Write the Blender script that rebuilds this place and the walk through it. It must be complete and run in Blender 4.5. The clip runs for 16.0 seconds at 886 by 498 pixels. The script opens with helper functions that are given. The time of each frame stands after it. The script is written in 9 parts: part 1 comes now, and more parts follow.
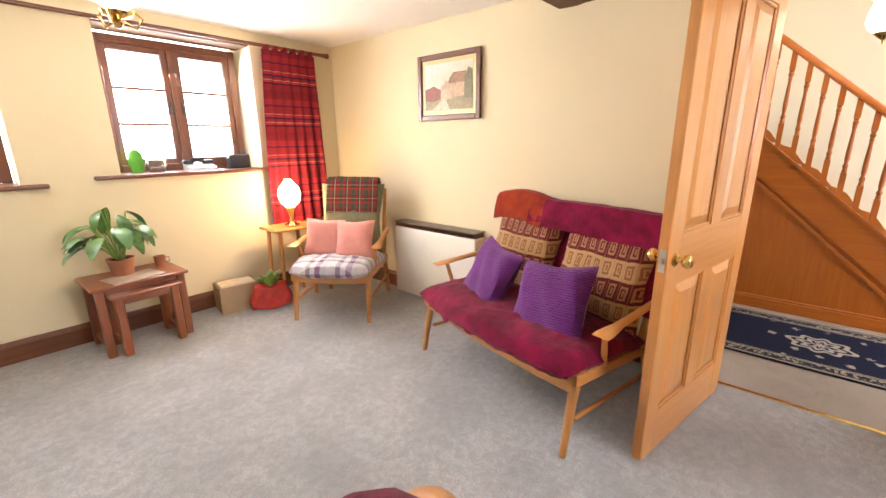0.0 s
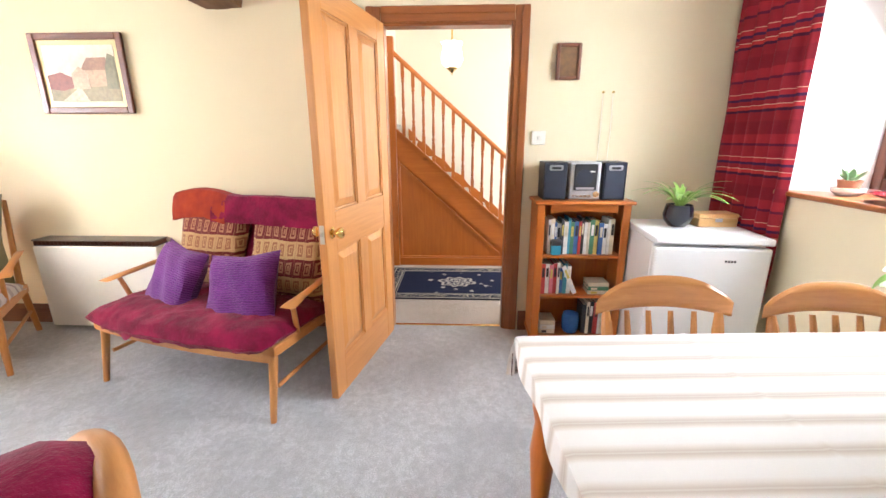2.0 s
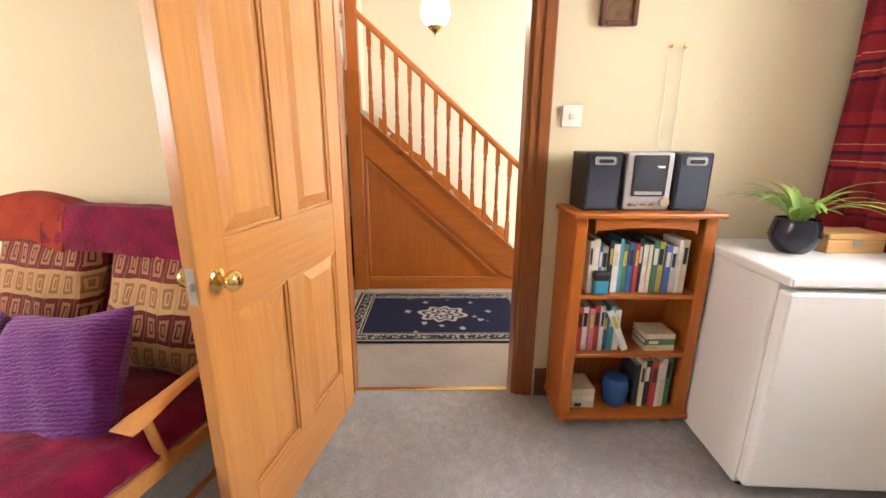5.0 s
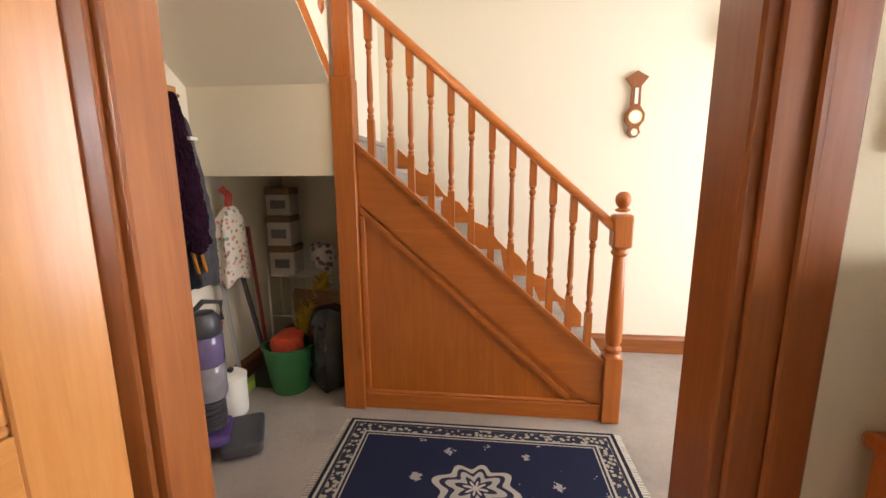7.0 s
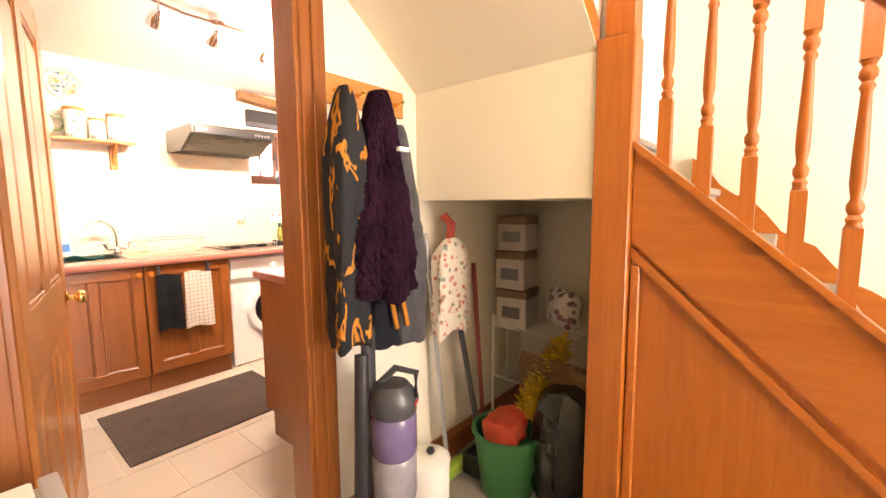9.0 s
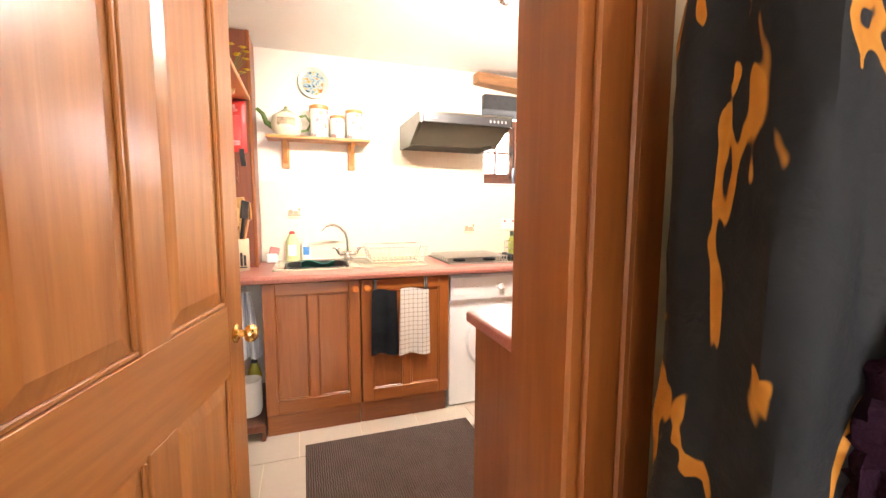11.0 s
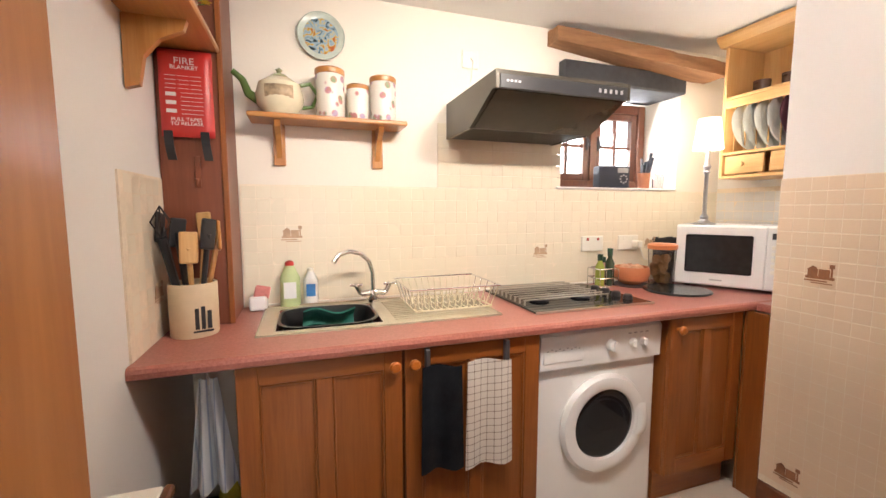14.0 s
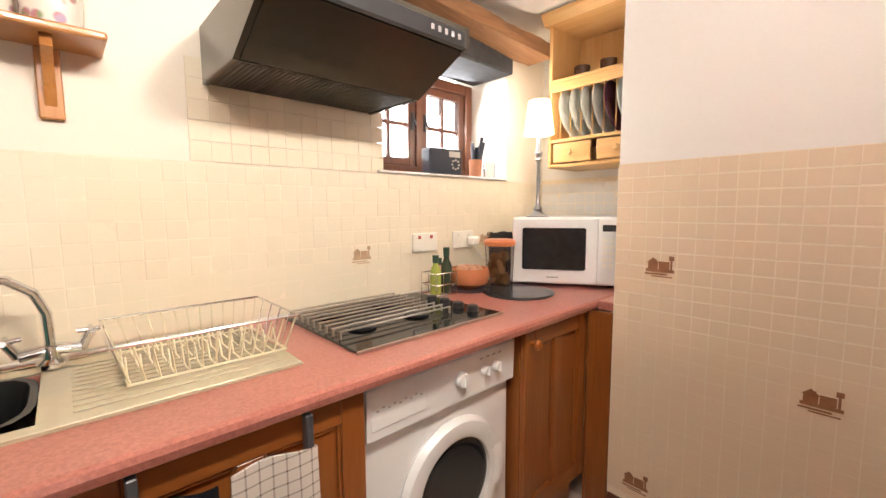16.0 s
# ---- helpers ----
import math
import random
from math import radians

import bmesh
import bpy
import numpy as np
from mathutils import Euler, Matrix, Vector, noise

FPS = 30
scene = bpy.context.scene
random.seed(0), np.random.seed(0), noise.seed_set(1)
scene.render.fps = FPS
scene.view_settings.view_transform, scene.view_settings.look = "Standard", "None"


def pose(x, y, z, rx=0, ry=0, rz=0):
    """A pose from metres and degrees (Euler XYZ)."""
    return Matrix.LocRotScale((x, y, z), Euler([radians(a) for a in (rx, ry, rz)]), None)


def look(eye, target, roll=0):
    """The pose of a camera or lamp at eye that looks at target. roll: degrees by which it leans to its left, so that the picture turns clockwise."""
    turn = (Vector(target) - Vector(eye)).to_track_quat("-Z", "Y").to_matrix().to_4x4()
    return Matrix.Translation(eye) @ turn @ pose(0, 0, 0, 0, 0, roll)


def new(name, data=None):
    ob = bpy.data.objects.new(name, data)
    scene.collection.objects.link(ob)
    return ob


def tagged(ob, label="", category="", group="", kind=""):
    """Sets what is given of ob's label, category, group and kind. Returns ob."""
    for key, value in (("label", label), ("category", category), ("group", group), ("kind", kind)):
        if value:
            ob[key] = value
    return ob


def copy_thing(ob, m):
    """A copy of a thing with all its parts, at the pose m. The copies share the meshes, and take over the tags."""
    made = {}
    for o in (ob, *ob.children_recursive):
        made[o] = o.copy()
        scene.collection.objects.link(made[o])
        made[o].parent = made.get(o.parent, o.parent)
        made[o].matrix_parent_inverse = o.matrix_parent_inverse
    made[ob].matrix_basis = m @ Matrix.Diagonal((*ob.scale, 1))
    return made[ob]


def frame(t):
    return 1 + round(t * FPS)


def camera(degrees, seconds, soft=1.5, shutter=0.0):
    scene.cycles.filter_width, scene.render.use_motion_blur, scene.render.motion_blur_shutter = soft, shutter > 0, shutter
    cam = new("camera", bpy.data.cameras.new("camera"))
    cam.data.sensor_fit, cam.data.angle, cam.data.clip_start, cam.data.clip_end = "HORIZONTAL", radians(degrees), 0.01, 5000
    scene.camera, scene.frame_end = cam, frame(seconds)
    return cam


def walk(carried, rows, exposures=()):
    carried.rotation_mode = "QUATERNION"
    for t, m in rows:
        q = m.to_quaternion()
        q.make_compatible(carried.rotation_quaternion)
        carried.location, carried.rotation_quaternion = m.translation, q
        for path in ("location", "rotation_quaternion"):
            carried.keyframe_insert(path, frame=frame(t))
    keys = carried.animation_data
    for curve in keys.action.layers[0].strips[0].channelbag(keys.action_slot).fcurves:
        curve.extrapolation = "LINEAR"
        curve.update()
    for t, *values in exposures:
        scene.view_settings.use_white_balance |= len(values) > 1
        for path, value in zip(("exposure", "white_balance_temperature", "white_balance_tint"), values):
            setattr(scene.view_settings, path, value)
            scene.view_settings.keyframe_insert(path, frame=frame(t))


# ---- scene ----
cam = camera(94.7, 16.0)
PATH = [
    (0, (1.578, 1.518, 1.330), (3.044, 2.780, 0.821), -0.4),
    (0.5, (1.463, 1.415, 1.351), (3.111, 2.419, 0.826), -0.3),
    (1, (1.408, 1.386, 1.343), (3.215, 2.073, 0.817), -0.1),
    (1.5, (1.390, 1.308, 1.337), (3.282, 1.687, 0.808), -0.1),
    (2, (1.379, 1.209, 1.332), (3.307, 1.287, 0.807), -0.1),
    (2.5, (1.410, 1.145, 1.318), (3.324, 0.883, 0.798), 0.3),
    (3, (1.512, 1.132, 1.280), (3.372, 0.611, 0.761), 0.4),
    (3.5, (1.646, 1.171, 1.262), (3.502, 0.633, 0.743), 0.5),
    (4, (1.812, 1.243, 1.278), (3.670, 0.707, 0.764), 0.4),
    (4.5, (2.013, 1.290, 1.250), (3.929, 1.037, 0.734), 0.5),
    (5, (2.306, 1.281, 1.232), (4.238, 1.241, 0.715), 0.4),
    (5.2, (2.416, 1.272, 1.230), (4.347, 1.255, 0.710), 0.5),
    (7.3, (3.735, 1.175, 1.262), (5.688, 1.494, 0.975), -0.37),
    (7.5, (3.812, 1.168, 1.249), (5.753, 1.575, 0.998), -0.58),
    (8, (3.968, 1.246, 1.232), (5.858, 1.862, 1.019), -0.31),
    (8.5, (4.156, 1.333, 1.239), (5.840, 2.390, 1.016), -0.58),
    (9, (4.307, 1.499, 1.244), (5.836, 2.771, 1.028), -0.41),
    (9.5, (4.447, 1.688, 1.239), (5.796, 3.150, 1.031), -0.29),
    (10, (4.596, 1.886, 1.244), (5.644, 3.577, 1.037), 0.07),
    (12.3, (4.827, 2.946, 1.283), (5.355, 4.865, 1.084), 0.13),
    (12.5, (4.813, 3.021, 1.285), (5.338, 4.941, 1.093), 0.16),
    (13, (4.792, 3.184, 1.313), (5.301, 5.109, 1.125), 0.13),
    (13.5, (4.771, 3.277, 1.320), (5.276, 5.203, 1.130), 0.12),
    (14, (4.762, 3.329, 1.324), (5.406, 5.212, 1.131), -0.05),
    (14.5, (4.801, 3.358, 1.332), (5.699, 5.133, 1.127), -0.12),
    (15, (4.889, 3.428, 1.313), (5.988, 5.087, 1.110), -0.35),
    (15.5, (4.982, 3.608, 1.288), (6.243, 5.148, 1.085), -0.22),
    (16, (5.088, 3.809, 1.286), (6.448, 5.263, 1.088), -0.31),
]
EXPOSURE = [
    (0, 0.46, 6550, 16), (1.0, 0.66, 6450, 17), (2.5, 0.74, 5700, 11), (4.0, 0.58, 5900, 12), (5.2, 0.5, 6700, 15), (7.4, 0.18, 6400, 18),
    (8.0, 0.5, 6600, 19), (8.6, 1.05, 7500, 23), (9.5, 1.45, 7700, 22), (10.2, 1.5, 7300, 17), (12.3, 0.07, 6300, 15), (16, 0.0, 6600, 14),
]
walk(cam, [(t, look(eye, target, roll)) for t, eye, target, roll in PATH], EXPOSURE)

# ---- world, sun, large lights ----
world = bpy.data.worlds.new("sky")
scene.world = world
world.use_nodes = True
wn = world.node_tree
sky = wn.nodes.new("ShaderNodeTexSky")
sky.sky_type = "NISHITA"
sky.sun_disc = False
sky.sun_elevation, sky.sun_rotation = radians(38), radians(200)
sky.air_density, sky.dust_density = 1.0, 3.0
wn.nodes["Background"].inputs["Strength"].default_value = 0.15
wn.links.new(sky.outputs["Color"], wn.nodes["Background"].inputs["Color"])


def sun_lamp(energy, eye, target):
    data = bpy.data.lights.new("sun", "SUN")
    data.energy, data.angle, data.color = energy, radians(20), (1.0, 0.96, 0.9)
    ob = new("sun", data)
    ob.matrix_world = look(eye, target)


def window_light(name, eye, target, sx, sy, watts, color=(0.95, 0.98, 1.0)):
    data = bpy.data.lights.new(name, "AREA")
    data.shape, data.size, data.size_y, data.energy, data.color = "RECTANGLE", sx, sy, watts, color
    ob = new(name, data)
    ob.matrix_world = look(eye, target)


def bulb(name, at, watts, color=(1.0, 0.78, 0.5), radius=0.04):
    data = bpy.data.lights.new(name, "POINT")
    data.energy, data.color, data.shadow_soft_size = watts, color, radius
    ob = new(name, data)
    ob.location = at


def spot(name, eye, target, watts, degrees=95, color=(1.0, 0.93, 0.82)):
    data = bpy.data.lights.new(name, "SPOT")
    data.energy, data.color, data.shadow_soft_size = watts, color, 0.03
    data.spot_size, data.spot_blend = radians(degrees), 0.8
    ob = new(name, data)
    ob.matrix_world = look(eye, target)


sun_lamp(1.0, (3.0, -6.0, 6.0), (3.0, 0.0, 1.0))
WARM = (1.0, 0.87, 0.68)
window_light("daylight_north", (2.80, 5.46, 1.62), (2.80, 2.0, 0.0), 0.9, 0.85, 64)
window_light("daylight_north_far", (1.1, 5.44, 1.62), (1.1, 2.0, 0.0), 1.0, 0.85, 54)
window_light("daylight_south", (3.03, -0.90, 1.50), (2.6, 2.0, 0.0), 0.8, 0.8, 78)
window_light("daylight_hall", (5.3, -1.5, 1.3), (5.4, 3.0, 0.9), 1.3, 1.9, 60)
window_light("daylight_kitchen", (6.5, 5.56, 1.78), (5.9, 3.0, 1.0), 0.7, 0.55, 22)
bulb("pendant_bulb", (2.10, 3.65, 1.93), 17, WARM, 0.05)
bulb("table_lamp_bulb", (3.36, 4.77, 0.91), 13, (1.0, 0.68, 0.38), 0.03)
bulb("hall_pendant_bulb", (5.05, 1.28, 1.98), 6.5, WARM, 0.04)
bulb("buffet_lamp_bulb", (6.815, 4.965, 1.76), 4, WARM, 0.03)
for sx, sy in ((5.02, 3.86), (5.32, 3.90), (5.62, 3.94)):
    spot("track_spot_bulb", (sx, sy + 0.06, 2.05), (sx + 0.25, 5.2, 1.25), 24, 120)
# Added fill lamp beside the track; no fitting of its own stands here.
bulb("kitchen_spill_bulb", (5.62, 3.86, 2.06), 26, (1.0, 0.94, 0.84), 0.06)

# ---- materials ----
def mat_base(name, rough=0.6, metal=0.0, spec=0.5):
    m = bpy.data.materials.new(name)
    m.use_nodes = True
    b = m.node_tree.nodes["Principled BSDF"]
    b.inputs["Roughness"].default_value = rough
    b.inputs["Metallic"].default_value = metal
    b.inputs["Specular IOR Level"].default_value = spec
    return m, m.node_tree, b


def coords(nt, scale=(1, 1, 1), space="Object"):
    tc = nt.nodes.new("ShaderNodeTexCoord")
    mp = nt.nodes.new("ShaderNodeMapping")
    mp.inputs["Scale"].default_value = scale
    nt.links.new(tc.outputs[space], mp.inputs["Vector"])
    return mp.outputs["Vector"]


def noise_tex(nt, vec, scale, detail=4.0, rough=0.55, distort=0.0):
    n = nt.nodes.new("ShaderNodeTexNoise")
    n.inputs["Scale"].default_value = scale
    n.inputs["Detail"].default_value = detail
    n.inputs["Roughness"].default_value = rough
    n.inputs["Distortion"].default_value = distort
    nt.links.new(vec, n.inputs["Vector"])
    return n.outputs["Fac"]


def ramp(nt, fac, stops, mode="LINEAR"):
    r = nt.nodes.new("ShaderNodeValToRGB")
    r.color_ramp.interpolation = mode
    els = r.color_ramp.elements
    while len(els) < len(stops):
        els.new(0.5)
    for e, (p, c) in zip(els, stops):
        e.position, e.color = p, (*c, 1)
    nt.links.new(fac, r.inputs["Fac"])
    return r.outputs["Color"]


def mixc(nt, fac, a, b, mode="MIX"):
    n = nt.nodes.new("ShaderNodeMix")
    n.data_type, n.blend_type = "RGBA", mode
    for sock, v in ((n.inputs[0], fac), (n.inputs[6], a), (n.inputs[7], b)):
        if isinstance(v, (int, float)):
            sock.default_value = v
        elif isinstance(v, tuple):
            sock.default_value = (*v, 1)
        else:
            nt.links.new(v, sock)
    return n.outputs[2]


def maths(nt, op, a, b=0.0, c=0.0):
    n = nt.nodes.new("ShaderNodeMath")
    n.operation = op
    for sock, v in zip(n.inputs, (a, b, c)):
        if isinstance(v, (int, float)):
            sock.default_value = v
        else:
            nt.links.new(v, sock)
    return n.outputs[0]


def bump(nt, b, height, strength=0.3, dist=0.002):
    n = nt.nodes.new("ShaderNodeBump")
    n.inputs["Strength"].default_value = strength
    n.inputs["Distance"].default_value = dist
    nt.links.new(height, n.inputs["Height"])
    nt.links.new(n.outputs["Normal"], b.inputs["Normal"])


def objrand(nt):
    return nt.nodes.new("ShaderNodeObjectInfo").outputs["Random"]


def shade(c, f):
    return tuple(min(1.0, v * f) for v in c)


def plain(name, c, rough=0.5, metal=0.0, var=0.08, scale=30, bmp=0.08, dist=0.001, spec=0.5):
    m, nt, b = mat_base(name, rough, metal, spec)
    v = coords(nt)
    n1, n2 = noise_tex(nt, v, scale), noise_tex(nt, v, scale * 0.12, 2)
    f = maths(nt, "ADD", maths(nt, "MULTIPLY", n1, 0.5), maths(nt, "MULTIPLY", n2, 0.5))
    nt.links.new(ramp(nt, f, [(0.3, shade(c, 1 - var)), (0.7, shade(c, 1 + var))]), b.inputs["Base Color"])
    if bmp:
        bump(nt, b, n1, bmp, dist)
    return m


def plaster(name, c, relief=0.35):
    m, nt, b = mat_base(name, 0.85, 0, 0.25)
    v = coords(nt)
    big, mid, fine = noise_tex(nt, v, 1.1, 3), noise_tex(nt, v, 7, 4), noise_tex(nt, v, 160, 3)
    col = mixc(nt, maths(nt, "MULTIPLY", big, 0.55), c, shade(c, 0.9))
    col = mixc(nt, maths(nt, "MULTIPLY", fine, 0.12), col, shade(c, 0.82))
    nt.links.new(col, b.inputs["Base Color"])
    bump(nt, b, maths(nt, "ADD", mid, maths(nt, "MULTIPLY", fine, 0.12)), relief, 0.006)
    return m


def wood(name, c1, c2, axis=2, rough=0.38, grain=34, knots=True, bmp=0.08, coat=0.0):
    """Wood whose grain runs along the given axis of the object."""
    m, nt, b = mat_base(name, rough)
    stretch = [1.0, 1.0, 1.0]
    stretch[axis] = 0.06
    v = coords(nt, tuple(stretch))
    n1 = noise_tex(nt, v, grain, 5, 0.6, 1.2)
    n2 = noise_tex(nt, v, grain * 5, 3, 0.6)
    n3 = noise_tex(nt, coords(nt), 2.2, 2)
    f = maths(nt, "ADD", maths(nt, "MULTIPLY", n1, 0.7), maths(nt, "MULTIPLY", n2, 0.3))
    col = ramp(nt, f, [(0.32, c2), (0.5, tuple((p + q) / 2 for p, q in zip(c1, c2))), (0.66, c1)])
    col = mixc(nt, maths(nt, "MULTIPLY", n3, 0.35), col, shade(c2, 0.9))
    if knots:
        st2 = [1.0, 1.0, 1.0]
        st2[axis] = 0.45
        vo = nt.nodes.new("ShaderNodeTexVoronoi")
        vo.inputs["Scale"].default_value = 4.2
        nt.links.new(coords(nt, tuple(st2)), vo.inputs["Vector"])
        k = ramp(nt, vo.outputs["Distance"], [(0.05, (1, 1, 1)), (0.1, (0, 0, 0))])
        col = mixc(nt, maths(nt, "MULTIPLY", k, 0.55), col, shade(c2, 0.35))
    rnd = maths(nt, "MULTIPLY", objrand(nt), 0.18)
    col = mixc(nt, rnd, col, shade(c2, 0.8))
    nt.links.new(col, b.inputs["Base Color"])
    if coat:
        b.inputs["Coat Weight"].default_value, b.inputs["Coat Roughness"].default_value = coat, 0.18
    bump(nt, b, f, bmp, 0.001)
    return m


def carpet(name, c1, c2, c3):
    m, nt, b = mat_base(name, 1.0, 0, 0.05)
    v = coords(nt)
    fine, mid, big = noise_tex(nt, v, 150, 4, 0.8), noise_tex(nt, v, 24, 5, 0.75, 0.6), noise_tex(nt, v, 2.4, 5, 0.6)
    col = ramp(nt, fine, [(0.34, shade(c2, 0.75)), (0.64, c1)])
    col = mixc(nt, ramp(nt, mid, [(0.42, (0, 0, 0)), (0.58, (0.75, 0.75, 0.75))]), col, c3)
    col = mixc(nt, ramp(nt, big, [(0.42, (0, 0, 0)), (0.66, (0.62, 0.62, 0.62))]), col, shade(c2, 0.72))
    nt.links.new(col, b.inputs["Base Color"])
    bump(nt, b, maths(nt, "ADD", fine, mid), 1.0, 0.014)
    b.inputs["Sheen Weight"].default_value = 0.25
    return m


def fabric(name, c, c2=None, scale=220, rough=0.95, sheen=0.08, bmp=0.5, ridges=0.0, axis=2):
    m, nt, b = mat_base(name, rough, 0, 0.1)
    v = coords(nt)
    n1, n2 = noise_tex(nt, v, scale, 3, 0.7), noise_tex(nt, v, 9, 4, 0.6)
    c2 = c2 or shade(c, 0.62)
    col = mixc(nt, ramp(nt, n2, [(0.35, (0, 0, 0)), (0.7, (1, 1, 1))]), c2, c)
    col = mixc(nt, maths(nt, "MULTIPLY", n1, 0.35), col, shade(c2, 0.8))
    h = n1
    if ridges:
        w = nt.nodes.new("ShaderNodeTexWave")
        w.bands_direction = "XYZ"[axis]
        w.inputs["Scale"].default_value = ridges
        w.inputs["Distortion"].default_value = 5.0
        w.inputs["Detail"].default_value = 3.0
        w.inputs["Detail Scale"].default_value = 2.0
        nt.links.new(v, w.inputs["Vector"])
        h = maths(nt, "ADD", w.outputs["Fac"], maths(nt, "MULTIPLY", n1, 0.3))
        col = mixc(nt, maths(nt, "MULTIPLY", w.outputs["Fac"], 0.5), col, shade(c, 1.45))
    nt.links.new(col, b.inputs["Base Color"])
    b.inputs["Sheen Weight"].default_value = sheen
    bump(nt, b, h, bmp, 0.004)
    return m


def banded(name, axis, period, bands, rough=0.9, cross=None, bmp=0.3, grain=300, mode="CONSTANT"):
    """Woven cloth with stripes: bands are (start, colour) over one period along an axis; cross lays a second set over it."""
    m, nt, b = mat_base(name, rough, 0, 0.15)
    tc = nt.nodes.new("ShaderNodeTexCoord")
    sep = nt.nodes.new("ShaderNodeSeparateXYZ")
    nt.links.new(tc.outputs["Object"], sep.inputs[0])

    def stripes(ax, per, bd):
        wob = maths(nt, "MULTIPLY", noise_tex(nt, tc.outputs["Object"], 60, 2), per * 0.02)
        f = maths(nt, "FRACT", maths(nt, "DIVIDE", maths(nt, "ADD", maths(nt, "ADD", sep.outputs[ax], wob), 20.0), per))
        return ramp(nt, f, bd, mode)

    col = stripes(axis, period, bands)
    if cross:
        col = mixc(nt, 0.5, col, stripes(*cross))
    n = noise_tex(nt, tc.outputs["Object"], grain, 3, 0.7)
    n2 = noise_tex(nt, tc.outputs["Object"], 6, 3)
    col = mixc(nt, maths(nt, "MULTIPLY", n, 0.3), col, mixc(nt, 0.5, col, (0.02, 0.02, 0.02)))
    col = mixc(nt, maths(nt, "MULTIPLY", n2, 0.25), col, mixc(nt, 0.4, col, (0.05, 0.04, 0.04)))
    nt.links.new(col, b.inputs["Base Color"])
    bump(nt, b, n, bmp, 0.002)
    return m


def glass(name, c=(1, 1, 1), rough=0.0):
    m, nt, b = mat_base(name, rough)
    b.inputs["Base Color"].default_value = (*c, 1)
    b.inputs["Transmission Weight"].default_value = 1.0
    b.inputs["IOR"].default_value = 1.45
    return m


def glow(name, c, strength, base=(0.9, 0.9, 0.85)):
    m, nt, b = mat_base(name, 0.4)
    b.inputs["Base Color"].default_value = (*base, 1)
    b.inputs["Emission Color"].default_value = (*c, 1)
    b.inputs["Emission Strength"].default_value = strength
    return m


CREAM = plaster("cream_plaster", (0.76, 0.665, 0.455))
HALLPAINT = plaster("pale_cream_plaster", (0.81, 0.745, 0.60))
KITPAINT = plaster("kitchen_cream_plaster", (0.85, 0.79, 0.69))
WHITEPAINT = plaster("white_plaster", (0.84, 0.82, 0.78))
CEIL = plaster("ceiling_white", (0.86, 0.84, 0.80), 0.25)
CARPET = carpet("grey_carpet", (0.78, 0.775, 0.78), (0.48, 0.475, 0.475), (0.42, 0.415, 0.415))
CARPET_HALL = carpet("beige_carpet", (0.61, 0.52, 0.43), (0.41, 0.34, 0.27), (0.49, 0.41, 0.34))
PINE_D = [wood("door_pine_" + "xyz"[a], (0.62, 0.285, 0.08), (0.46, 0.18, 0.042), a, 0.3, 30, False, 0.05, 0.35) for a in range(3)]
PINE = [wood("orange_pine_" + "xyz"[a], (0.50, 0.155, 0.020), (0.36, 0.090, 0.010), a, 0.36, 30, True, 0.06, 0.15) for a in range(3)]
HONEY = [wood("honey_wood_" + "xyz"[a], (0.58, 0.27, 0.08), (0.42, 0.17, 0.042), a, 0.34, 40, False, 0.05, 0.3) for a in range(3)]
DARK = [wood("dark_stained_wood_" + "xyz"[a], (0.20, 0.066, 0.027), (0.10, 0.03, 0.013), a, 0.36, 30, False, 0.08, 0.2) for a in range(3)]
OLD = [wood("old_oak_" + "xyz"[a], (0.21, 0.11, 0.055), (0.10, 0.05, 0.022), a, 0.75, 22, True, 0.6) for a in range(3)]
# Darker copy of the door pine; the kitchen door's shade is in its colour.
SHADED_PINE = [wood("brown_varnished_pine_" + "xyz"[a], (0.49, 0.20, 0.054), (0.29, 0.10, 0.024), a, 0.35, 16, False, 0.06, 0.3) for a in range(3)]
CHAIR_PINE = [wood("orange_varnished_pine_" + "xyz"[a], (0.60, 0.27, 0.08), (0.45, 0.18, 0.045), a, 0.35, 30, True, 0.05, 0.3) for a in range(3)]
OLD_L = [wood("pale_old_oak_" + "xyz"[a], (0.40, 0.20, 0.085), (0.22, 0.10, 0.04), a, 0.7, 22, True, 0.6) for a in range(3)]
CAB = [wood("cabinet_oak_" + "xyz"[a], (0.33, 0.105, 0.021), (0.21, 0.057, 0.010), a, 0.36, 30, False, 0.08, 0.25) for a in range(3)]
PALEPINE = [wood("pale_pine_" + "xyz"[a], (0.72, 0.46, 0.20), (0.58, 0.32, 0.11), a, 0.42, 30, True, 0.05) for a in range(3)]
WHITE = plain("white_enamel", (0.80, 0.80, 0.79), 0.25, var=0.02, bmp=0.02)
IVORY = plain("ivory_plastic", (0.80, 0.77, 0.68), 0.35, var=0.03, bmp=0.02)
BLACK = plain("black_plastic", (0.018, 0.018, 0.02), 0.4, var=0.2, bmp=0.05)
NAVY = plain("dark_navy_plastic", (0.014, 0.019, 0.035), 0.45, var=0.15, scale=200, bmp=0.2)
SILVER = plain("silver_plastic", (0.42, 0.42, 0.43), 0.35, 0.5, 0.05, 80)
CHROME = plain("chrome", (0.75, 0.75, 0.76), 0.12, 1.0, 0.03, 40, 0.02)
STEEL = plain("brushed_steel", (0.55, 0.52, 0.46), 0.3, 1.0, 0.08, 60, 0.05)
BRASS = plain("polished_brass", (0.80, 0.58, 0.22), 0.16, 1.0, 0.06, 40, 0.03)
PANE = glass("window_glass")
CLEAR = glass("clear_plastic", (0.95, 0.95, 0.95), 0.05)
LEAF = plain("green_leaf", (0.07, 0.17, 0.035), 0.4, 0, 0.5, 25, 0.2, 0.002)
